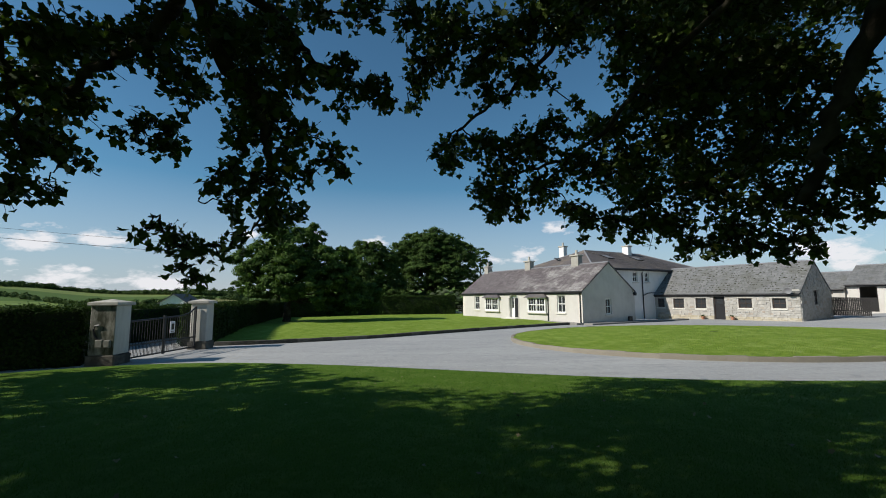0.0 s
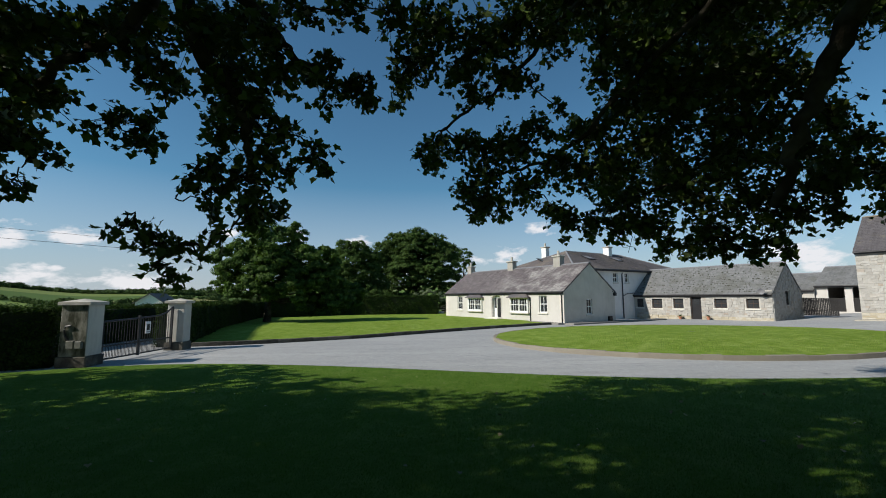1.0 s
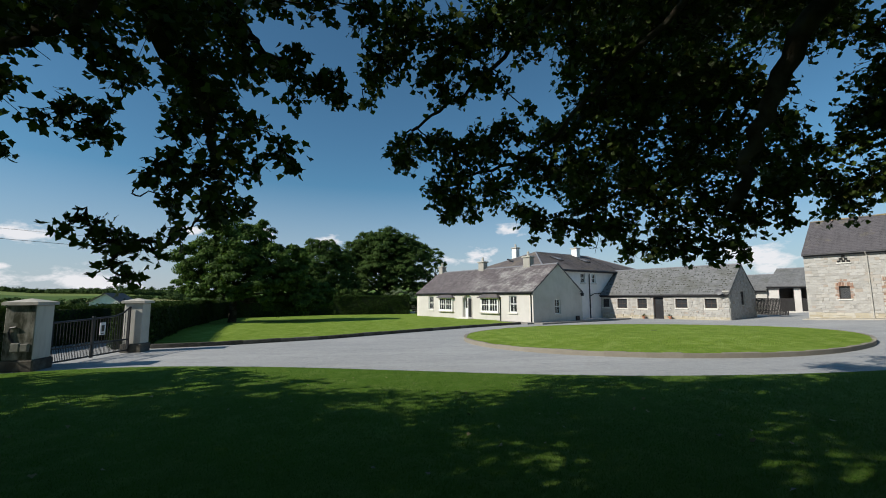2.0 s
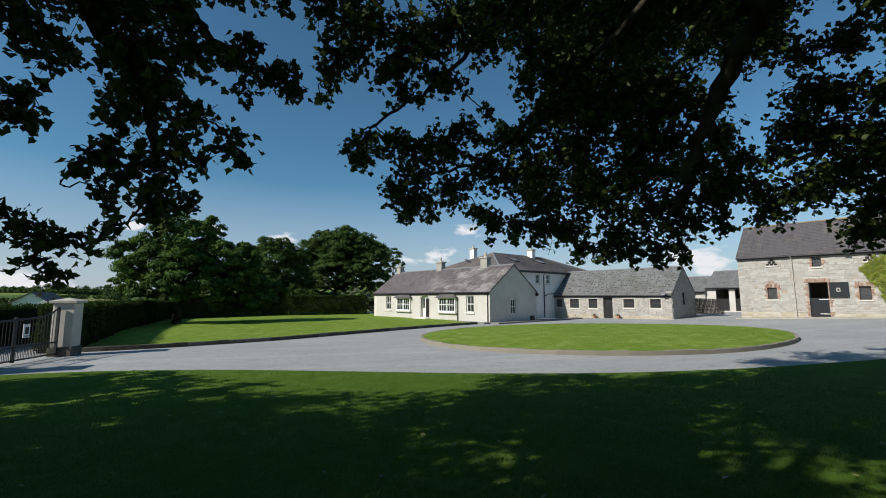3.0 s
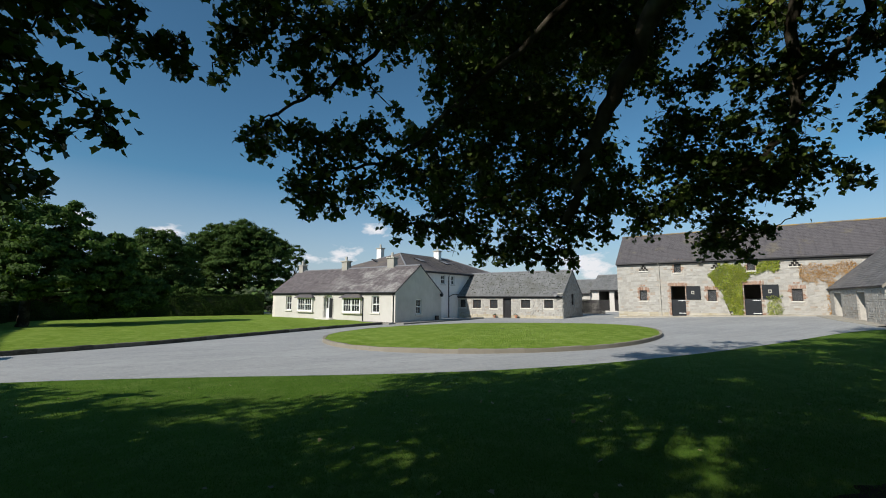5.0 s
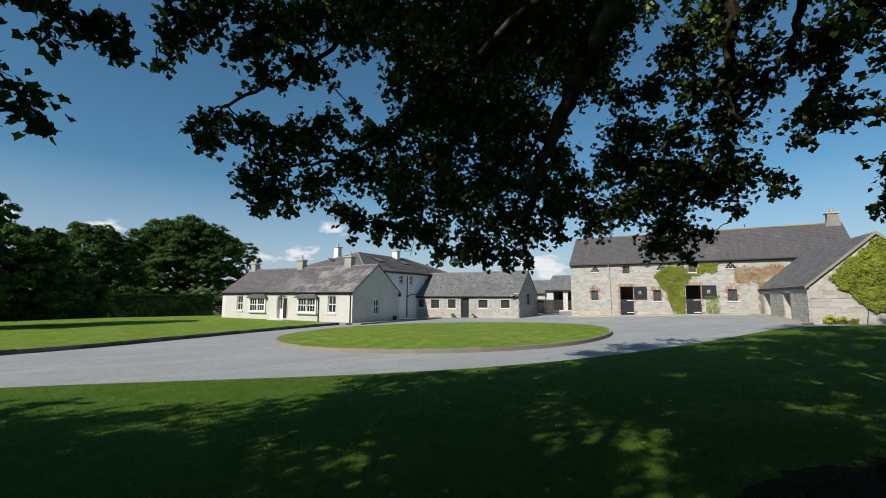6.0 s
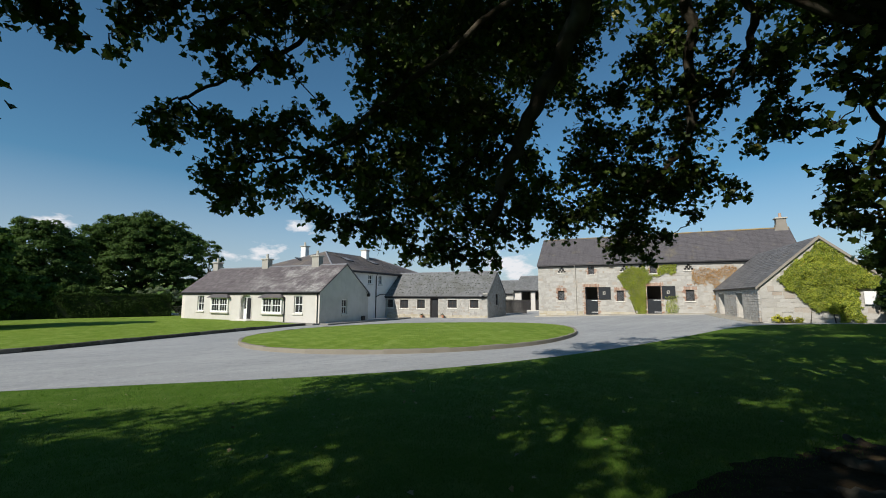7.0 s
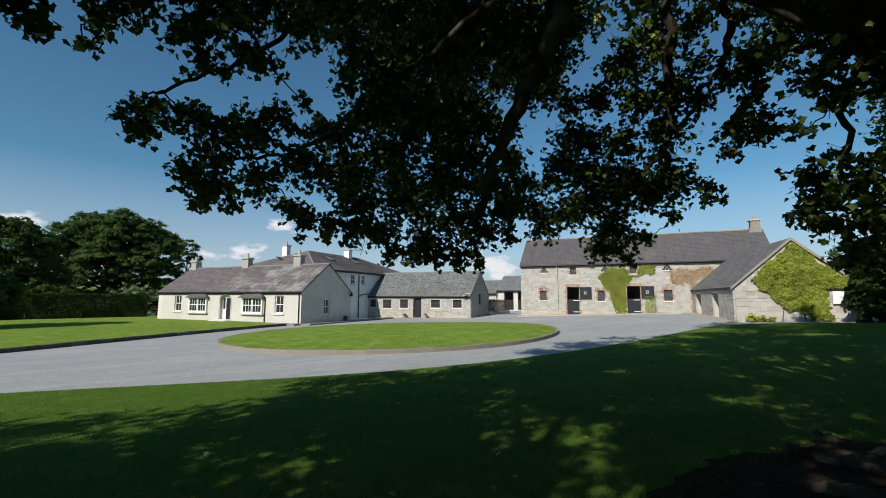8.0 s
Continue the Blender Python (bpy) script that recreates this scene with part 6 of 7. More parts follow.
def far_house():
    a = radians(-30.8)
    o = (95 * math.sin(a), 95 * math.cos(a))
    z = float(hill_z(*o))
    h = thing("house", pose(o[0], o[1], z, 0, 0, 100), "small white house with dark roof across the fields", "house")
    ev, rg, L, D = 1.55 - z, 3.1 - z, 7.0, 4.6
    part("wall", box(bmesh.new(), 0, L, 0, D, -1.5, ev), M["rear"], h)
    part("gable", prism(bmesh.new(), [(0.0, ev), (D, ev), (D / 2, rg)], 0.0, L, "x"), M["rear"], h)
    s = (rg - ev) / (D / 2)
    part("roof", slab(bmesh.new(), (-0.3, -0.4, ev - 0.4 * s + 0.1), (L + 0.3, -0.4, ev - 0.4 * s + 0.1), (L + 0.3, D / 2, rg + 0.1), (-0.3, D / 2, rg + 0.1), 0.1), M["slate_barn"], h)
    part("roof", slab(bmesh.new(), (L + 0.3, D + 0.4, ev - 0.4 * s + 0.1), (-0.3, D + 0.4, ev - 0.4 * s + 0.1), (-0.3, D / 2, rg + 0.1), (L + 0.3, D / 2, rg + 0.1), 0.1), M["slate_barn"], h)


far_house()


def wires(a, b, sag, label, r=0.02):
    bm = bmesh.new()
    pts = [Vector(a).lerp(Vector(b), t) - Vector((0, 0, sag * 4 * t * (1 - t))) for t in np.linspace(0, 1, 30)]
    tube(bm, pts, r, sides=5)
    tagged(mesh_ob("power_line", bm, M["black"]), label, "wire")


wires((-120, 30, 15.9), (-18, 62, 7.4), 0.8, "overhead power line crossing the fields", 0.025)
wires((-120, 31.5, 17.5), (-18, 63.5, 8.7), 0.9, "upper overhead power line crossing the fields", 0.018)
wires((40, 22, 6.4), (75, 2, 7.4), 0.5, "overhead wire behind the shed", 0.02)


# ---------- the sycamores over the lawn ----------
def sycamore(label, o, limbs, groups, overhead, seed, leaf=0.080, cover=1.55, single=(), gaps=4.8, fine=False):
    """A big sycamore: trunk with spreading roots, drooping limbs, twigs to every spray, and leaves round the twigs.
    limbs: lists of points with a first radius; groups: sprays (x, y, z, radius); overhead: masses of the upper crown,
    and unseen low ones added to block skylight."""
    rng = np.random.default_rng(seed)
    z0 = float(lawn_z(*o))
    t = thing("tree", pose(0, 0, 0), label, "tree")
    wood = bmesh.new()
    limb(wood, [(o[0], o[1], z0 - 0.2), (o[0] + 0.1, o[1], z0 + 1.6), (o[0], o[1] - 0.1, z0 + 3.6)], 0.62, 0.42, 14, seed=seed)
    for k in range(17):
        a = k * 0.37 + rng.uniform(-0.2, 0.2)
        ln = rng.uniform(1.2, 2.6) * (1.3 if 1.9 < a < 3.0 else 1.0)
        d = np.array([math.cos(a), math.sin(a)])
        pts = [(o[0] + d[0] * 0.35, o[1] + d[1] * 0.35, z0 + 0.55)]
        for q in (0.25, 0.5, 0.75, 1.0):
            x, y = o[0] + d[0] * (0.45 + ln * q) + rng.normal(0, 0.14), o[1] + d[1] * (0.45 + ln * q) + rng.normal(0, 0.14)
            pts.append((x, y, float(lawn_z(x, y)) + 0.09 - 0.11 * q + rng.uniform(-0.03, 0.05)))
        limb(wood, pts, 0.15, 0.045, 9, 14, 0.06, seed + k)
    top = np.array([o[0], o[1], z0 + 3.4])
    nodes = []
    for pts, r in limbs:
        nodes += limb(wood, [top, *pts], r, r * 0.3, 9, 9, 0.10, seed)
    for x, y, z, r in overhead:
        if math.dist((x, y), o) < 9.0 and r > 1.3:
            limb(wood, [top, (top + np.array([x, y, z])) / 2 + np.array([0, 0, 0.6]), (x, y, z)], 0.16, 0.03, 7, 6, 0.2, seed)
    part("trunk", wood, M["bark"], t, smooth=True)
    nodes = np.array(nodes)
    twigs = bmesh.new()
    P, near = [], []
    # every spray hangs from the nearest wood: a limb or a twig that is already there
    wait = [(gi, np.array(q[:3]), q[3]) for gi, g in enumerate(groups) for q in g]
    best = [(np.linalg.norm(nodes - c, axis=1) + 0.5 * np.maximum(0, c[2] - nodes[:, 2])) for _, c, _ in wait]
    best = [(float(d.min()), nodes[int(d.argmin())]) for d in best]
    while wait:
        pick = min(range(len(wait)), key=lambda i: best[i][0])
        (gi, c, r), (_, a) = wait.pop(pick), best.pop(pick)
        line = limb(twigs, [a, (a + c) / 2 + rng.normal(0, 0.07, 3), c], 0.012, 0.006, 5, 4, 0.05, seed)
        for i, (_, q, _) in enumerate(wait):
            for p in (line[len(line) // 2], c):
                d = float(np.linalg.norm(p - q)) + 0.5 * max(0.0, q[2] - p[2])
                if d < best[i][0]:
                    best[i] = (d, p)
        r = r * 1.12
        left = int(cover * math.pi * r * r / (0.5 * leaf * leaf)) + 3
        while left > 0:
            e = rng.normal(size=3)
            e /= np.linalg.norm(e)
            tip = c + e * r * rng.uniform(0.5, 1.1) * np.array([1, 1, 0.9]) - np.array([0, 0, 0.04])
            b = c + (a - c) * rng.uniform(0, 0.2)
            mid = (b + tip) / 2 + rng.normal(0, 0.05, 3) + np.array([0, 0, 0.05])
            tube(twigs, [b, mid, tip], 0.006, 0.003, 4)
            k = min(rng.integers(6, 11), left)
            left -= k
            u = rng.uniform(0.35, 1.05, k)[:, None]
            pos = (1 - u) ** 2 * b + 2 * u * (1 - u) * mid + u * u * tip
            (near if gi in single else P).append(pos + rng.normal(0, 0.045, (k, 3)))
    tagged(part("twig_mass", twigs, M["bark"], t), kind="stuff")
    if near:
        near = np.concatenate(near)[:300]
        shapes = []
        for k in range(5):
            tmp = leaf_mesh("leaf", np.zeros((1, 3)), leaf * 1.05, M["sycamore"], rng, LEAF_NEAR, np.array([0, 0, 3.0]), 0.3)
            shapes.append(tmp.data)
            bpy.data.objects.remove(tmp)
        for q in near:
            piece("leaf", shapes[rng.integers(5)], t, pose(*q, *rng.normal(0, 45, 2), rng.uniform(0, 360)))
    P = np.concatenate(P)
    tagged(leaf_mesh("crown", P, leaf, M["sycamore"], rng, LEAF5, np.array([0, 0, 0.45]), 0.75, t, 1.3), kind="stuff")
    Q = []
    for x, y, z, r in overhead:
        # leaf sprays with gaps between them, so that the light falls through in patches
        m = int(gaps * r * r)
        e = rng.normal(size=(m, 3))
        e /= np.linalg.norm(e, axis=1, keepdims=True)
        c = np.array([x, y, z]) + e * r * rng.uniform(0.25, 1.0, (m, 1)) ** 0.6 * np.array([1, 1, 0.75])
        q = np.repeat(c, 62 if fine else 26, axis=0)
        Q.append(q + rng.normal(0, 0.33, q.shape) * np.array([1, 1, 0.5]))
    tagged(leaf_mesh("upper_crown", np.concatenate(Q), 0.19 if fine else 0.26, M["sycamore"], rng, LOBED if fine else CLUMP, np.array([0, 0, 0.9]), 0.7, t, 0.4), kind="stuff")
    return t


# foliage of each bough: sprays as x, y, z, radius
BOUGH_A = [(5.7, 5.1, 6.5, 0.47), (6.1, 4.8, 6.5, 0.45), (6.1, 5.0, 6.1, 0.32), (6.1, 6.1, 4.1, 0.42), (6.3, 5.8, 4.4, 0.34), (6.5, 5.8, 3.9, 0.32), (6.0, 5.9, 4.9, 0.35), (6.5, 4.8, 5.7, 0.33), (6.7, 4.9, 5.1, 0.48), (6.8, 4.5, 5.7, 0.25), (7.3, 4.6, 4.1, 0.54), (7.1, 5.0, 3.9, 0.49), (7.3, 4.2, 4.9, 0.46), (7.7, 4.0, 4.0, 0.42), (6.6, 5.4, 4.3, 0.35), (7.5, 4.7, 3.1, 0.29), (7.2, 3.9, 5.6, 0.44), (7.4, 3.5, 5.6, 0.42)]
BOUGH_B = [(7.7, 3.7, 4.4, 0.36), (6.7, 5.2, 4.7, 0.38), (7.1, 4.9, 4.5, 0.41)]
BOUGH_C = [(4.2, 7.6, 7.0, 0.90), (5.6, 7.0, 7.2, 0.90), (2.6, 8.0, 7.9, 0.75), (6.6, 6.2, 6.9, 0.70)]
BOUGH_D = [(2.8, 6.3, 6.8, 0.60), (4.0, 5.7, 6.2, 0.87), (4.9, 4.8, 6.5, 0.80), (4.6, 5.9, 5.3, 0.76), (2.2, 6.3, 6.7, 0.62), (3.7, 6.4, 5.4, 0.70), (5.6, 4.7, 5.7, 0.48), (3.9, 6.7, 4.3, 0.62), (4.7, 6.3, 4.2, 0.63), (3.2, 7.2, 4.1, 0.46), (5.3, 5.8, 4.2, 0.47), (5.4, 4.1, 6.6, 0.45)]
BOUGH_E = [(-0.2, 5.6, 5.3, 0.36), (-0.4, 5.7, 5.0, 0.21), (-0.4, 5.8, 4.8, 0.13), (0.1, 5.3, 5.6, 0.54), (0.8, 5.4, 5.5, 0.53), (0.5, 5.6, 5.2, 0.34), (0.7, 5.7, 4.9, 0.24), (1.1, 5.6, 5.1, 0.33), (1.2, 5.2, 5.7, 0.49), (1.7, 5.2, 5.5, 0.33), (1.4, 5.5, 5.0, 0.14)]
BOUGH_F = [(-0.1, 6.2, 4.3, 0.12), (0.1, 6.3, 4.1, 0.21), (0.6, 6.2, 4.4, 0.26), (0.9, 6.3, 3.9, 0.34), (0.8, 6.4, 3.4, 0.14), (1.3, 6.1, 4.3, 0.43), (1.2, 6.4, 3.4, 0.15), (1.6, 5.9, 4.5, 0.34), (1.9, 5.7, 4.8, 0.15), (1.5, 6.2, 3.7, 0.35), (2.0, 6.0, 4.0, 0.42), (1.9, 6.2, 3.4, 0.25), (2.2, 6.1, 3.2, 0.26), (2.5, 5.8, 3.9, 0.48), (2.4, 5.7, 4.4, 0.28)]
BOUGH_G = [(2.4, 5.5, 5.2, 0.22), (2.7, 5.6, 4.8, 0.40), (2.9, 5.2, 5.3, 0.59), (2.4, 5.3, 5.6, 0.39), (3.4, 5.2, 4.8, 0.69), (3.1, 5.7, 4.2, 0.54), (3.0, 6.0, 3.5, 0.40), (3.3, 5.9, 3.1, 0.33), (3.4, 5.8, 2.8, 0.19), (3.6, 5.6, 3.6, 0.60), (3.7, 5.6, 2.8, 0.27), (4.0, 5.5, 2.8, 0.26), (4.2, 5.2, 3.3, 0.50), (4.0, 5.1, 4.2, 0.62), (4.1, 4.7, 4.8, 0.57), (4.3, 5.2, 2.8, 0.22), (4.5, 5.0, 3.1, 0.31), (4.5, 5.1, 2.7, 0.14)]
BOUGH_H = [(4.2, 5.3, 2.6, 0.10), (4.7, 4.8, 3.4, 0.30), (4.7, 4.5, 4.1, 0.25), (4.8, 4.6, 3.5, 0.25), (4.8, 4.7, 3.1, 0.17), (4.5, 4.5, 4.6, 0.25)]
BOUGH_I = [(7.0, 4.5, 5.8, 0.29), (7.2, 4.8, 5.1, 0.46), (7.1, 4.1, 6.2, 0.51), (7.2, 3.6, 6.5, 0.59), (7.6, 3.4, 5.8, 0.40), (7.8, 3.7, 5.1, 0.51), (7.6, 4.5, 4.3, 0.65), (7.1, 5.2, 4.6, 0.34), (7.1, 5.5, 3.8, 0.46), (6.9, 5.8, 3.6, 0.42), (7.7, 4.8, 3.5, 0.55), (8.0, 4.4, 3.2, 0.24), (7.6, 5.0, 3.1, 0.34), (7.9, 4.6, 2.9, 0.18), (8.1, 3.8, 4.2, 0.50), (8.2, 3.9, 3.6, 0.17), (8.3, 3.3, 4.0, 0.26), (8.4, 3.1, 3.9, 0.12)]
BOUGH_J = [(7.9, 3.2, 5.5, 0.31)]
BOUGH_K = [(7.5, 2.5, 5.6, 0.37), (7.6, 2.2, 5.5, 0.28), (7.8, 2.6, 4.8, 0.33), (7.9, 2.3, 4.6, 0.09), (7.9, 2.7, 4.5, 0.17), (7.7, 2.3, 5.2, 0.24), (7.2, 2.2, 6.3, 0.20), (7.0, 2.8, 6.3, 0.30), (7.2, 2.8, 5.9, 0.22)]
BOUGH_L = [(5.9, 1.3, 5.0, 0.37), (6.0, 0.9, 4.8, 0.41), (6.1, 1.3, 4.5, 0.25), (6.2, 1.5, 4.1, 0.12), (6.2, 1.4, 4.0, 0.06), (6.2, 1.1, 4.3, 0.21), (6.2, 0.8, 4.4, 0.26)]
BOUGH_M = [(6.9, 1.0, 3.6, 0.29), (6.8, 1.3, 3.8, 0.18), (6.9, 1.2, 3.4, 0.29), (6.9, 1.6, 3.1, 0.15), (7.0, 1.0, 3.1, 0.35), (7.0, 1.4, 3.0, 0.22), (7.0, 1.2, 2.6, 0.30)]
BOUGH_N = [(2.9, 5.9, 3.1, 0.34), (3.8, 5.4, 3.0, 0.34), (0.6, 6.6, 3.8, 0.34), (1.0, 6.5, 3.5, 0.34), (0.9, 6.5, 4.4, 0.34), (0.2, 6.6, 4.5, 0.34), (2.3, 6.2, 4.6, 0.34), (2.6, 6.2, 3.2, 0.34), (7.3, 2.1, 5.7, 0.34), (7.2, 2.1, 4.6, 0.34), (7.4, 1.6, 3.7, 0.34), (7.4, 1.6, 3.3, 0.34)]
BOUGH_TIP = [(7.1, 1.1, 2.8, 0.20), (7.1, 1.2, 2.6, 0.20), (7.1, 1.1, 2.5, 0.20), (7.1, 1.1, 3.0, 0.20), (7.1, 1.0, 2.7, 0.20)]
BOUGH_TOP = [(5.2, 5.6, 7.0, 0.80), (4.4, 5.9, 7.2, 0.80), (5.8, 5.2, 6.7, 0.70), (3.4, 6.4, 7.2, 0.70), (6.2, 4.6, 7.2, 0.70)]
RIGHT = [BOUGH_TOP, BOUGH_A, BOUGH_B, BOUGH_C, BOUGH_D, BOUGH_E, BOUGH_F, BOUGH_G, BOUGH_H, BOUGH_I, BOUGH_J, BOUGH_K, BOUGH_L, BOUGH_M, BOUGH_N, BOUGH_TIP]
BRANCH_A = [(-4.6, 4.5, 4.9, 0.47), (-4.1, 4.8, 5.1, 0.47), (-3.5, 5.0, 5.5, 0.50), (-2.8, 5.4, 5.6, 0.57), (-2.2, 5.5, 5.9, 0.47), (-4.7, 4.7, 4.2, 0.39), (-2.7, 5.9, 4.8, 0.49)]
BRANCH_B = [(-4.1, 3.9, 4.7, 0.30), (-3.8, 4.1, 4.8, 0.32), (-4.1, 4.1, 4.3, 0.37), (-3.9, 4.4, 4.2, 0.29), (-4.3, 4.2, 3.7, 0.29), (-4.1, 4.4, 3.7, 0.27), (-4.4, 4.2, 3.2, 0.22), (-4.2, 4.4, 3.3, 0.18), (-3.9, 4.6, 3.6, 0.12)]
BRANCH_C = [(-3.2, 4.1, 4.8, 0.32), (-2.9, 4.3, 4.6, 0.27), (-3.3, 4.4, 4.0, 0.23), (-3.0, 4.6, 4.0, 0.24), (-3.1, 4.6, 3.8, 0.18), (-2.8, 4.5, 4.4, 0.28)]
BRANCH_D = [(-2.2, 4.1, 4.8, 0.38), (-1.7, 4.3, 4.9, 0.33), (-2.1, 4.4, 4.5, 0.40), (-1.6, 4.5, 4.6, 0.30), (-1.9, 4.6, 4.2, 0.33), (-2.2, 4.6, 3.9, 0.28), (-1.6, 4.8, 4.0, 0.25), (-1.3, 4.9, 3.8, 0.20), (-1.2, 5.0, 3.6, 0.11), (-1.6, 5.0, 3.6, 0.16), (-2.4, 4.6, 3.5, 0.24), (-2.0, 4.8, 3.5, 0.29), (-1.9, 4.9, 3.2, 0.25), (-1.7, 5.0, 3.1, 0.12), (-2.4, 4.7, 3.2, 0.23), (-2.6, 4.6, 3.3, 0.11)]
BRANCH_E = [(-2.5, 3.8, 2.7, 0.14), (-2.6, 3.7, 2.7, 0.08), (-2.4, 3.9, 2.6, 0.17), (-2.2, 4.0, 2.6, 0.19), (-2.4, 3.9, 2.4, 0.11), (-2.3, 4.0, 2.3, 0.11), (-2.0, 4.1, 2.7, 0.14)]
BRANCH_F = [(-1.4, 5.1, 4.9, 0.20), (-1.0, 5.3, 4.8, 0.23), (-0.7, 5.4, 4.7, 0.18), (-1.3, 5.3, 4.6, 0.13), (-0.8, 5.2, 4.9, 0.16), (-1.5, 4.7, 5.5, 0.27), (-0.9, 4.8, 5.6, 0.31), (-0.4, 4.9, 5.6, 0.29)]
BRANCH_TIP = [(-1.7, 4.6, 3.7, 0.24), (-1.9, 4.5, 3.0, 0.24), (-1.1, 4.8, 4.8, 0.24)]
LEFT = [BRANCH_A, BRANCH_B, BRANCH_C, BRANCH_D, BRANCH_E, BRANCH_F, BRANCH_TIP]
sycamore("old sycamore with low drooping limbs and spreading roots", (6.7, -0.1),
         [([(5.2, 1.2, 5.6), (4.0, 2.6, 6.0), (4.07, 3.2, 5.2), (4.0, 4.1, 4.0), (3.9, 4.5, 3.1)], 0.2),
          ([(6.5, 1.6, 6.6), (6.6, 2.8, 7.2), (7.2, 3.3, 6.0), (7.6, 3.6, 4.8), (7.4, 4.4, 4.1)], 0.14),
          ([(6.8, 1.2, 6.4), (6.9, 2.2, 6.8), (7.3, 2.45, 6.0), (7.4, 2.7, 5.6), (7.3, 3.3, 5.3)], 0.1),
          ([(4.2, 2.4, 6.4), (2.4, 4.6, 6.2), (1.2, 5.6, 5.2), (0.2, 6.1, 4.5)], 0.06),
          ([(4.4, 2.6, 6.0), (3.0, 4.6, 5.2), (2.0, 5.8, 4.2), (1.0, 6.3, 3.9)], 0.06),
          ([(6.9, 0.6, 4.8), (6.5, 1.0, 4.6), (6.7, 1.2, 3.6)], 0.09)],
         # the low masses to the rear and right are unseen, added to cut skylight
         RIGHT, [(5.5, 2.0, 9.0, 3.0), (2.5, 4.5, 8.8, 2.6), (8.5, 2.6, 9.0, 2.8), (6.5, -3.0, 8.6, 3.2), (3.0, 0.5, 9.0, 2.2), (10.5, -1.0, 8.4, 2.8), (6.0, 0.0, 11.5, 3.0), (0.5, 3.0, 8.2, 2.4), (4.5, 5.5, 8.8, 2.2), (12.0, 1.6, 9.0, 2.4), (1.5, -3.0, 8.2, 2.8), (8.0, 4.6, 9.6, 2.0), (4.0, -7.0, 6.2, 3.4), (10.0, -6.0, 6.0, 3.4), (8.0, 2.6, 13.5, 2.6), (11.4, 1.8, 13.5, 2.5), (14.0, 0.2, 13.5, 2.4), (9.5, 3.8, 14.5, 2.0), (7.0, -10.0, 3.6, 2.8), (2.0, -10.5, 3.6, 2.8), (12.5, -9.0, 3.6, 2.8), (13.0, -3.0, 4.2, 2.2), (17.0, -2.8, 4.6, 2.4), (9.5, -3.2, 4.4, 2.0), (14.0, -1.4, 3.2, 1.6), (20.0, -2.4, 3.6, 2.2), (6.2, 8.2, 7.8, 1.1), (8.4, 7.9, 8.2, 0.8), (4.8, 8.8, 8.0, 1.0), (14.5, 0.2, 9.5, 2.0), (17.6, 1.2, 9.0, 1.9), (20.5, 2.2, 8.6, 1.9)], 61, gaps=4.8, fine=True)
sycamore("neighbouring sycamore with branches hanging over the lawn", (-5.6, -1.6),
         [([(-3.6, 1.6, 5.6), (-2.5, 3.5, 5.3), (-2.2, 4.2, 4.5), (-1.95, 4.5, 4.1), (-1.95, 4.75, 3.4)], 0.15),
          ([(-4.0, 2.0, 5.6), (-2.8, 3.9, 5.3), (-2.9, 4.1, 4.85), (-3.3, 4.0, 4.45), (-3.7, 4.0, 4.15)], 0.12),
          ([(-3.6, 2.4, 6.0), (-2.0, 4.6, 5.4), (-1.55, 5.0, 5.0), (-1.0, 5.3, 4.8), (-0.6, 5.4, 4.7)], 0.08),
          ([(-4.6, 2.0, 5.0), (-4.2, 3.6, 4.6), (-4.2, 4.2, 3.6)], 0.08)],
         # the last four masses are out of view, there only to darken the lawn
         LEFT, [(-5.5, 0.5, 8.2, 3.0), (-8.5, 2.2, 7.6, 2.8), (-4.0, 3.4, 9.2, 2.4), (-10.5, -1.5, 7.6, 2.8), (-7.0, -4.0, 8.2, 3.0), (-2.0, 0.5, 8.0, 2.2), (-11.5, 3.0, 7.0, 2.4), (-7.0, 4.6, 9.0, 2.0), (-6.0, 3.0, 8.0, 1.7), (-1.6, 4.2, 9.4, 2.0), (-2.5, -3.0, 8.0, 2.2), (-5.0, -1.0, 11.0, 2.4), (-9.5, 4.6, 6.4, 2.0), (-6.0, 1.0, 6.6, 1.6), (-11.5, 5.7, 6.4, 1.9), (-2.0, -7.5, 6.0, 3.4), (-8.5, -8.0, 6.0, 3.4), (-4.0, -10.5, 3.6, 2.8), (-10.0, -10.5, 3.6, 2.8)], 62, 0.085, 1.5, (4,), 6.6, True)
# out of view: stands where the left lawn's shade comes from, rear masses block sky
sycamore("unseen sycamore at the end of the row, placed for its shade", (-17.5, -2.5), [([(-16, 0, 6.0), (-15, 2.0, 6.4)], 0.15), ([(-19, 0, 6.0), (-20, 2.0, 6.4)], 0.15)],
         [[(-15.0, 2.0, 6.0, 0.6), (-20.0, 2.0, 6.2, 0.6)]],
         [(-16.0, 1.0, 7.6, 3.0), (-19.5, 1.5, 7.4, 3.0), (-14.5, -2.5, 8.0, 3.0), (-20.0, -3.0, 8.0, 3.0), (-17.5, 3.6, 6.8, 2.4), (-14.0, 3.4, 6.6, 2.2), (-22.5, 1.5, 7.0, 2.6), (-17.0, -1.0, 10.5, 3.2), (-25.0, -1.0, 7.2, 2.8), (-13.6, 6.4, 6.6, 2.2), (-16.8, 7.5, 6.6, 2.3), (-20.0, 6.7, 7.0, 2.6), (-14.5, 9.3, 6.2, 1.6), (-15.0, -8.0, 6.0, 3.4), (-22.0, -6.0, 6.0, 3.4)], 63, gaps=7.5)
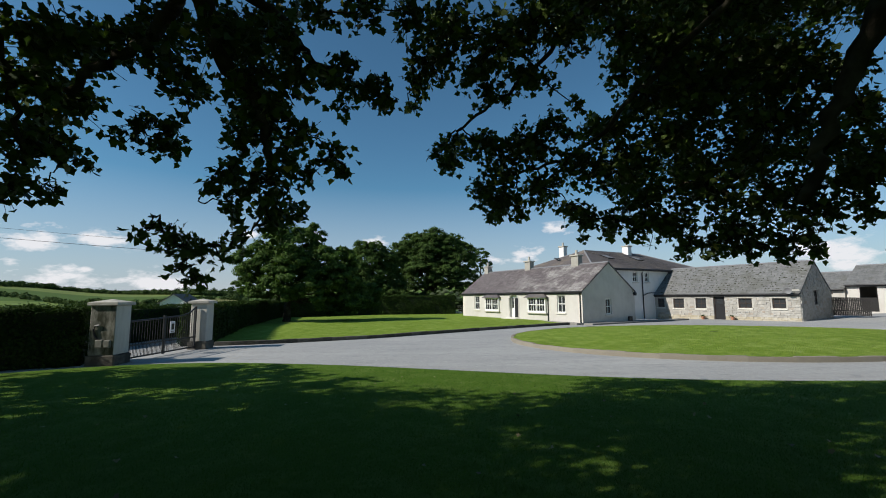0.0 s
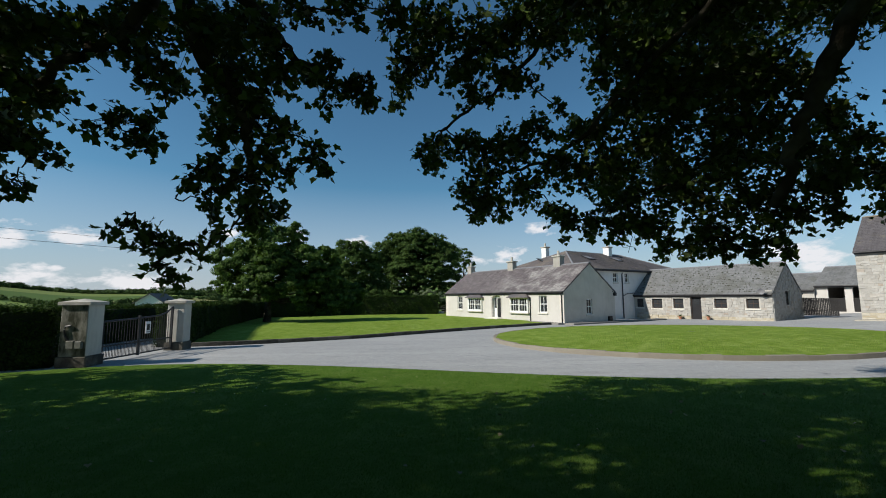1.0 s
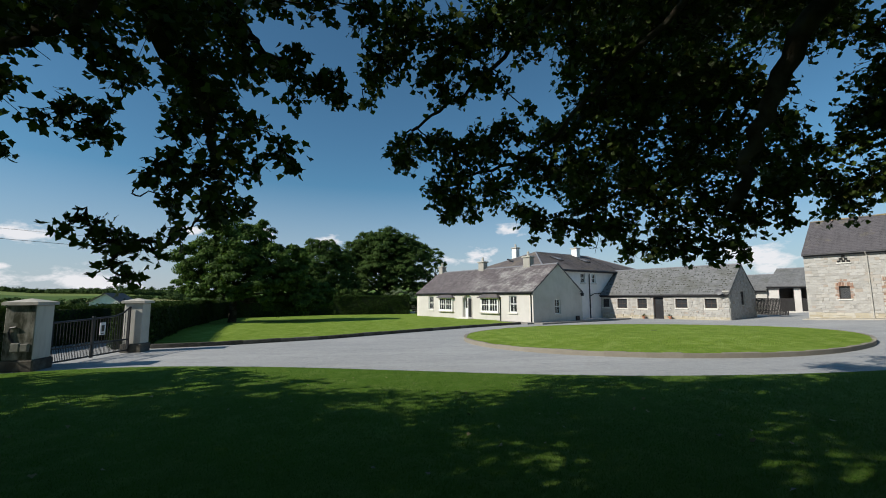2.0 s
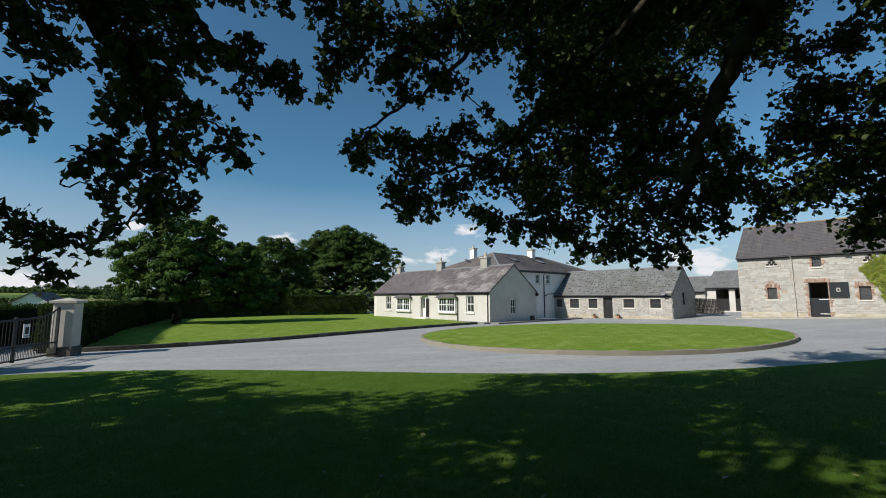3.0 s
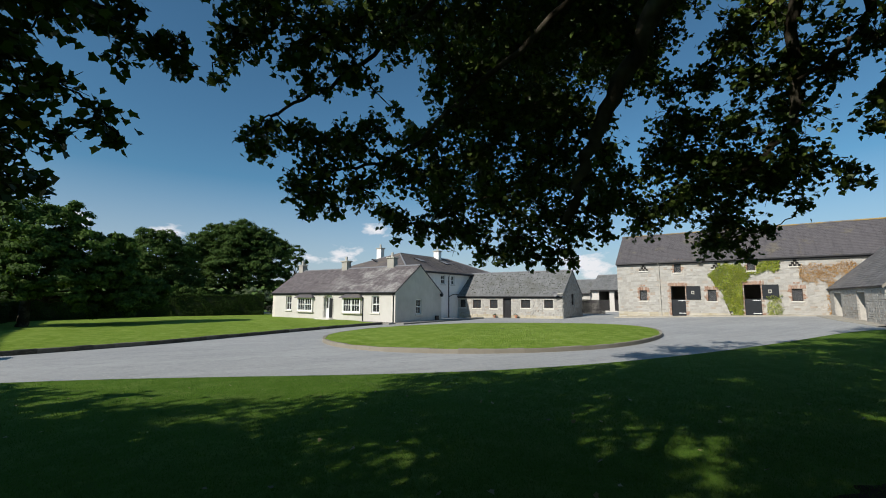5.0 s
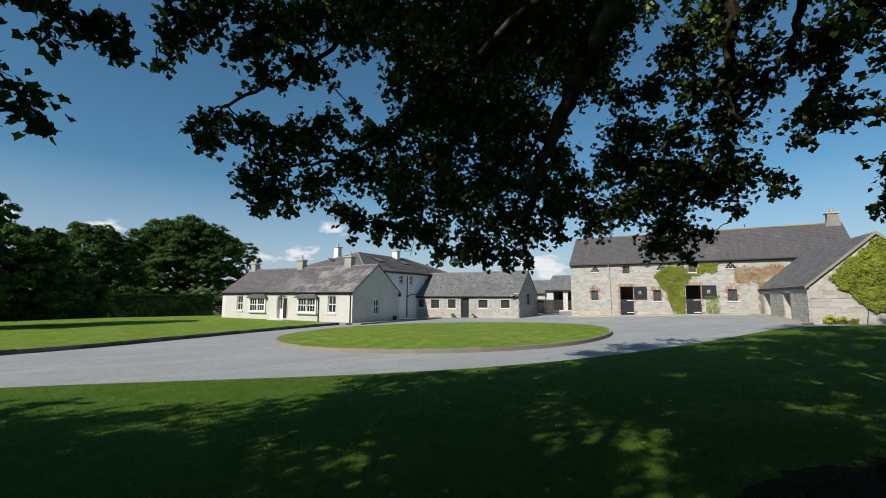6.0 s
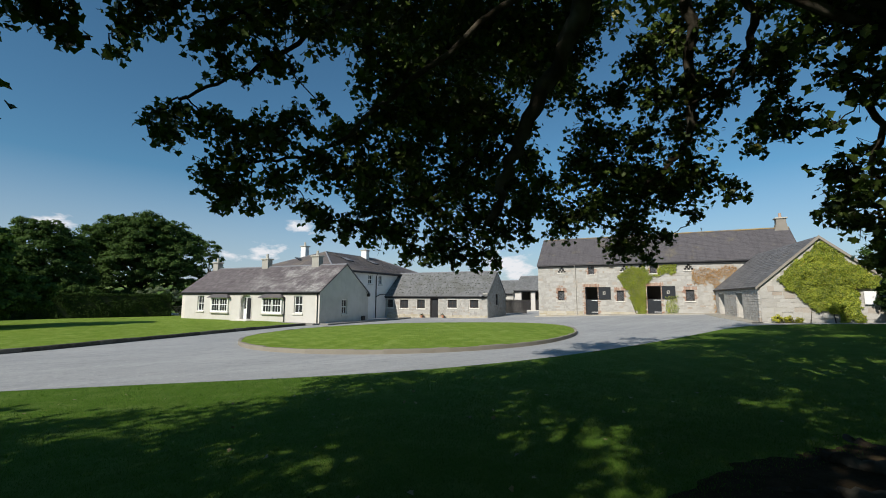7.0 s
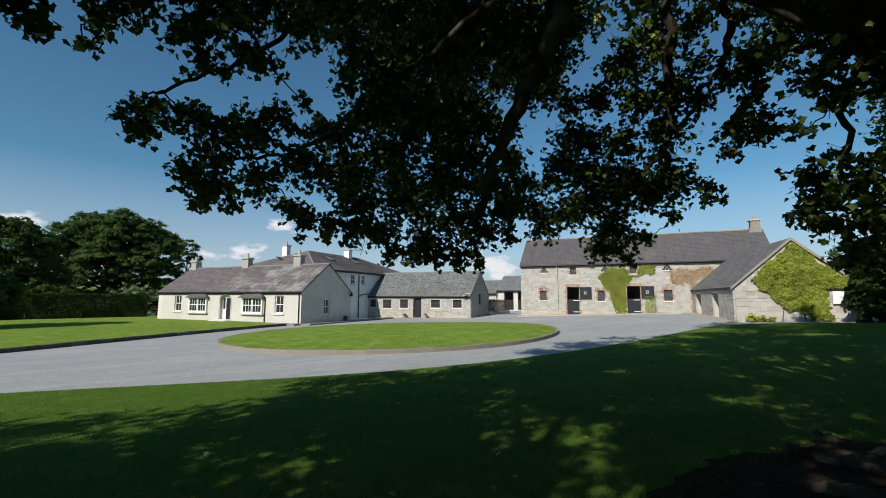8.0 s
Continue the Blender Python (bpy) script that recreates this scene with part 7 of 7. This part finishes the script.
# out of view: added to shade the right lawn and hold off skylight
sycamore("unseen sycamore further along the lawn, placed to block light", (19.5, -5.5), [([(18, -3, 6.0), (17, -1.0, 6.6)], 0.15), ([(21, -3, 6.0), (22, -1.0, 6.6)], 0.15)],
         [[(17.0, -1.0, 6.4, 0.6), (22.0, -1.0, 6.4, 0.6)]],
         [(15.0, -1.0, 8.0, 2.6), (18.0, 0.3, 7.6, 2.4), (21.5, 0.0, 7.4, 2.6), (25.0, -1.0, 7.6, 2.8), (19.0, -4.0, 8.8, 3.2), (14.0, -4.0, 8.0, 2.8), (23.0, -4.5, 8.4, 3.0), (19.5, -5.0, 11.0, 3.2), (23.5, 1.0, 8.2, 2.2), (17.0, -10.0, 4.0, 3.0), (22.5, -9.5, 4.0, 3.0), (27.5, -7.5, 4.0, 3.0), (17.5, -10.0, 8.5, 3.0), (24.0, -9.0, 8.5, 3.0), (29.0, -3.5, 3.6, 2.4), (16.5, 0.2, 5.0, 1.7), (19.0, 0.6, 5.0, 1.9), (22.5, 1.0, 5.0, 1.9), (14.2, -1.6, 6.5, 2.0)], 64, gaps=7.0)


def soil_radius(T):
    worn = 1.45 * np.exp(-((np.mod(T, 2 * np.pi) - 2.65) / 0.45) ** 2)        # trodden further out on one side
    return 2.5 + worn + 0.14 * np.sin(3 * T + 1) + 0.08 * np.sin(7 * T) + 0.05 * np.sin(13 * T + 2) + 0.04 * np.sin(29 * T) + 0.03 * np.sin(47 * T + 1)


def bare_ground():
    """Trodden soil round the foot of the big sycamore, with a ragged edge."""
    t = np.linspace(0, 2 * np.pi, 289)
    k = np.linspace(0.05, 1, 10)
    K, T = np.meshgrid(k, t, indexing="ij")
    rad = soil_radius(T)
    X, Y = 6.7 + K * rad * np.cos(T), -0.1 + K * rad * np.sin(T)
    Z = lawn_z(X, Y) + 0.05 * (1 - K ** 3) + 0.03 * np.sin(X * 5) * np.sin(Y * 4) * (1 - K) - 0.012 * K ** 8
    sheet("soil", X, (Y, Z), M["soil"], "bare trodden soil round the sycamore's roots", "soil")


bare_ground()


# ---------- grass blades and fallen leaves near the eye ----------
def blades():
    rng = np.random.default_rng(81)
    n = 330000
    a = np.radians(rng.uniform(-52, 88, n))
    r = 1.8 + rng.gamma(2.0, 3.2, n)
    x, y = r * np.sin(a), r * np.cos(a)
    bare = np.hypot(x - 6.7, y + 0.1) / soil_radius(np.arctan2(y + 0.1, x - 6.7))
    keep = (y < edge_y(x) - 0.03) & (bare > 1 - 0.30 * rng.uniform(0, 1, n) ** 2.5)
    x, y, r, bare = x[keep], y[keep], r[keep], bare[keep]
    P = np.column_stack([x, y, lawn_z(x, y) - 0.006 + 0.05 * np.maximum(0, 1 - bare ** 3)])
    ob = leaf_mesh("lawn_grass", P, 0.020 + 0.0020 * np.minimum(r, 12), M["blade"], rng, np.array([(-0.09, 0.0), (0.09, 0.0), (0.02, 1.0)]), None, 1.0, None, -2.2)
    tagged(ob, "short grass blades of the shaded lawn", "grass", kind="stuff")
    m = 90
    a = np.radians(rng.uniform(-50, 84, m))
    r = 2.5 + 9 * rng.uniform(0, 1, m)
    x, y = r * np.sin(a), r * np.cos(a)
    keep = y < edge_y(x) - 0.1
    P = np.column_stack([x, y, lawn_z(x, y) + 0.035])[keep]
    ob = leaf_mesh("fallen_leaves", P, 0.06, M["litter"], rng, LEAF5, np.array([0, 0, 1.4]), 0.4)
    tagged(ob, "dry fallen leaves scattered on the lawn", "leaves", kind="stuff")


blades()
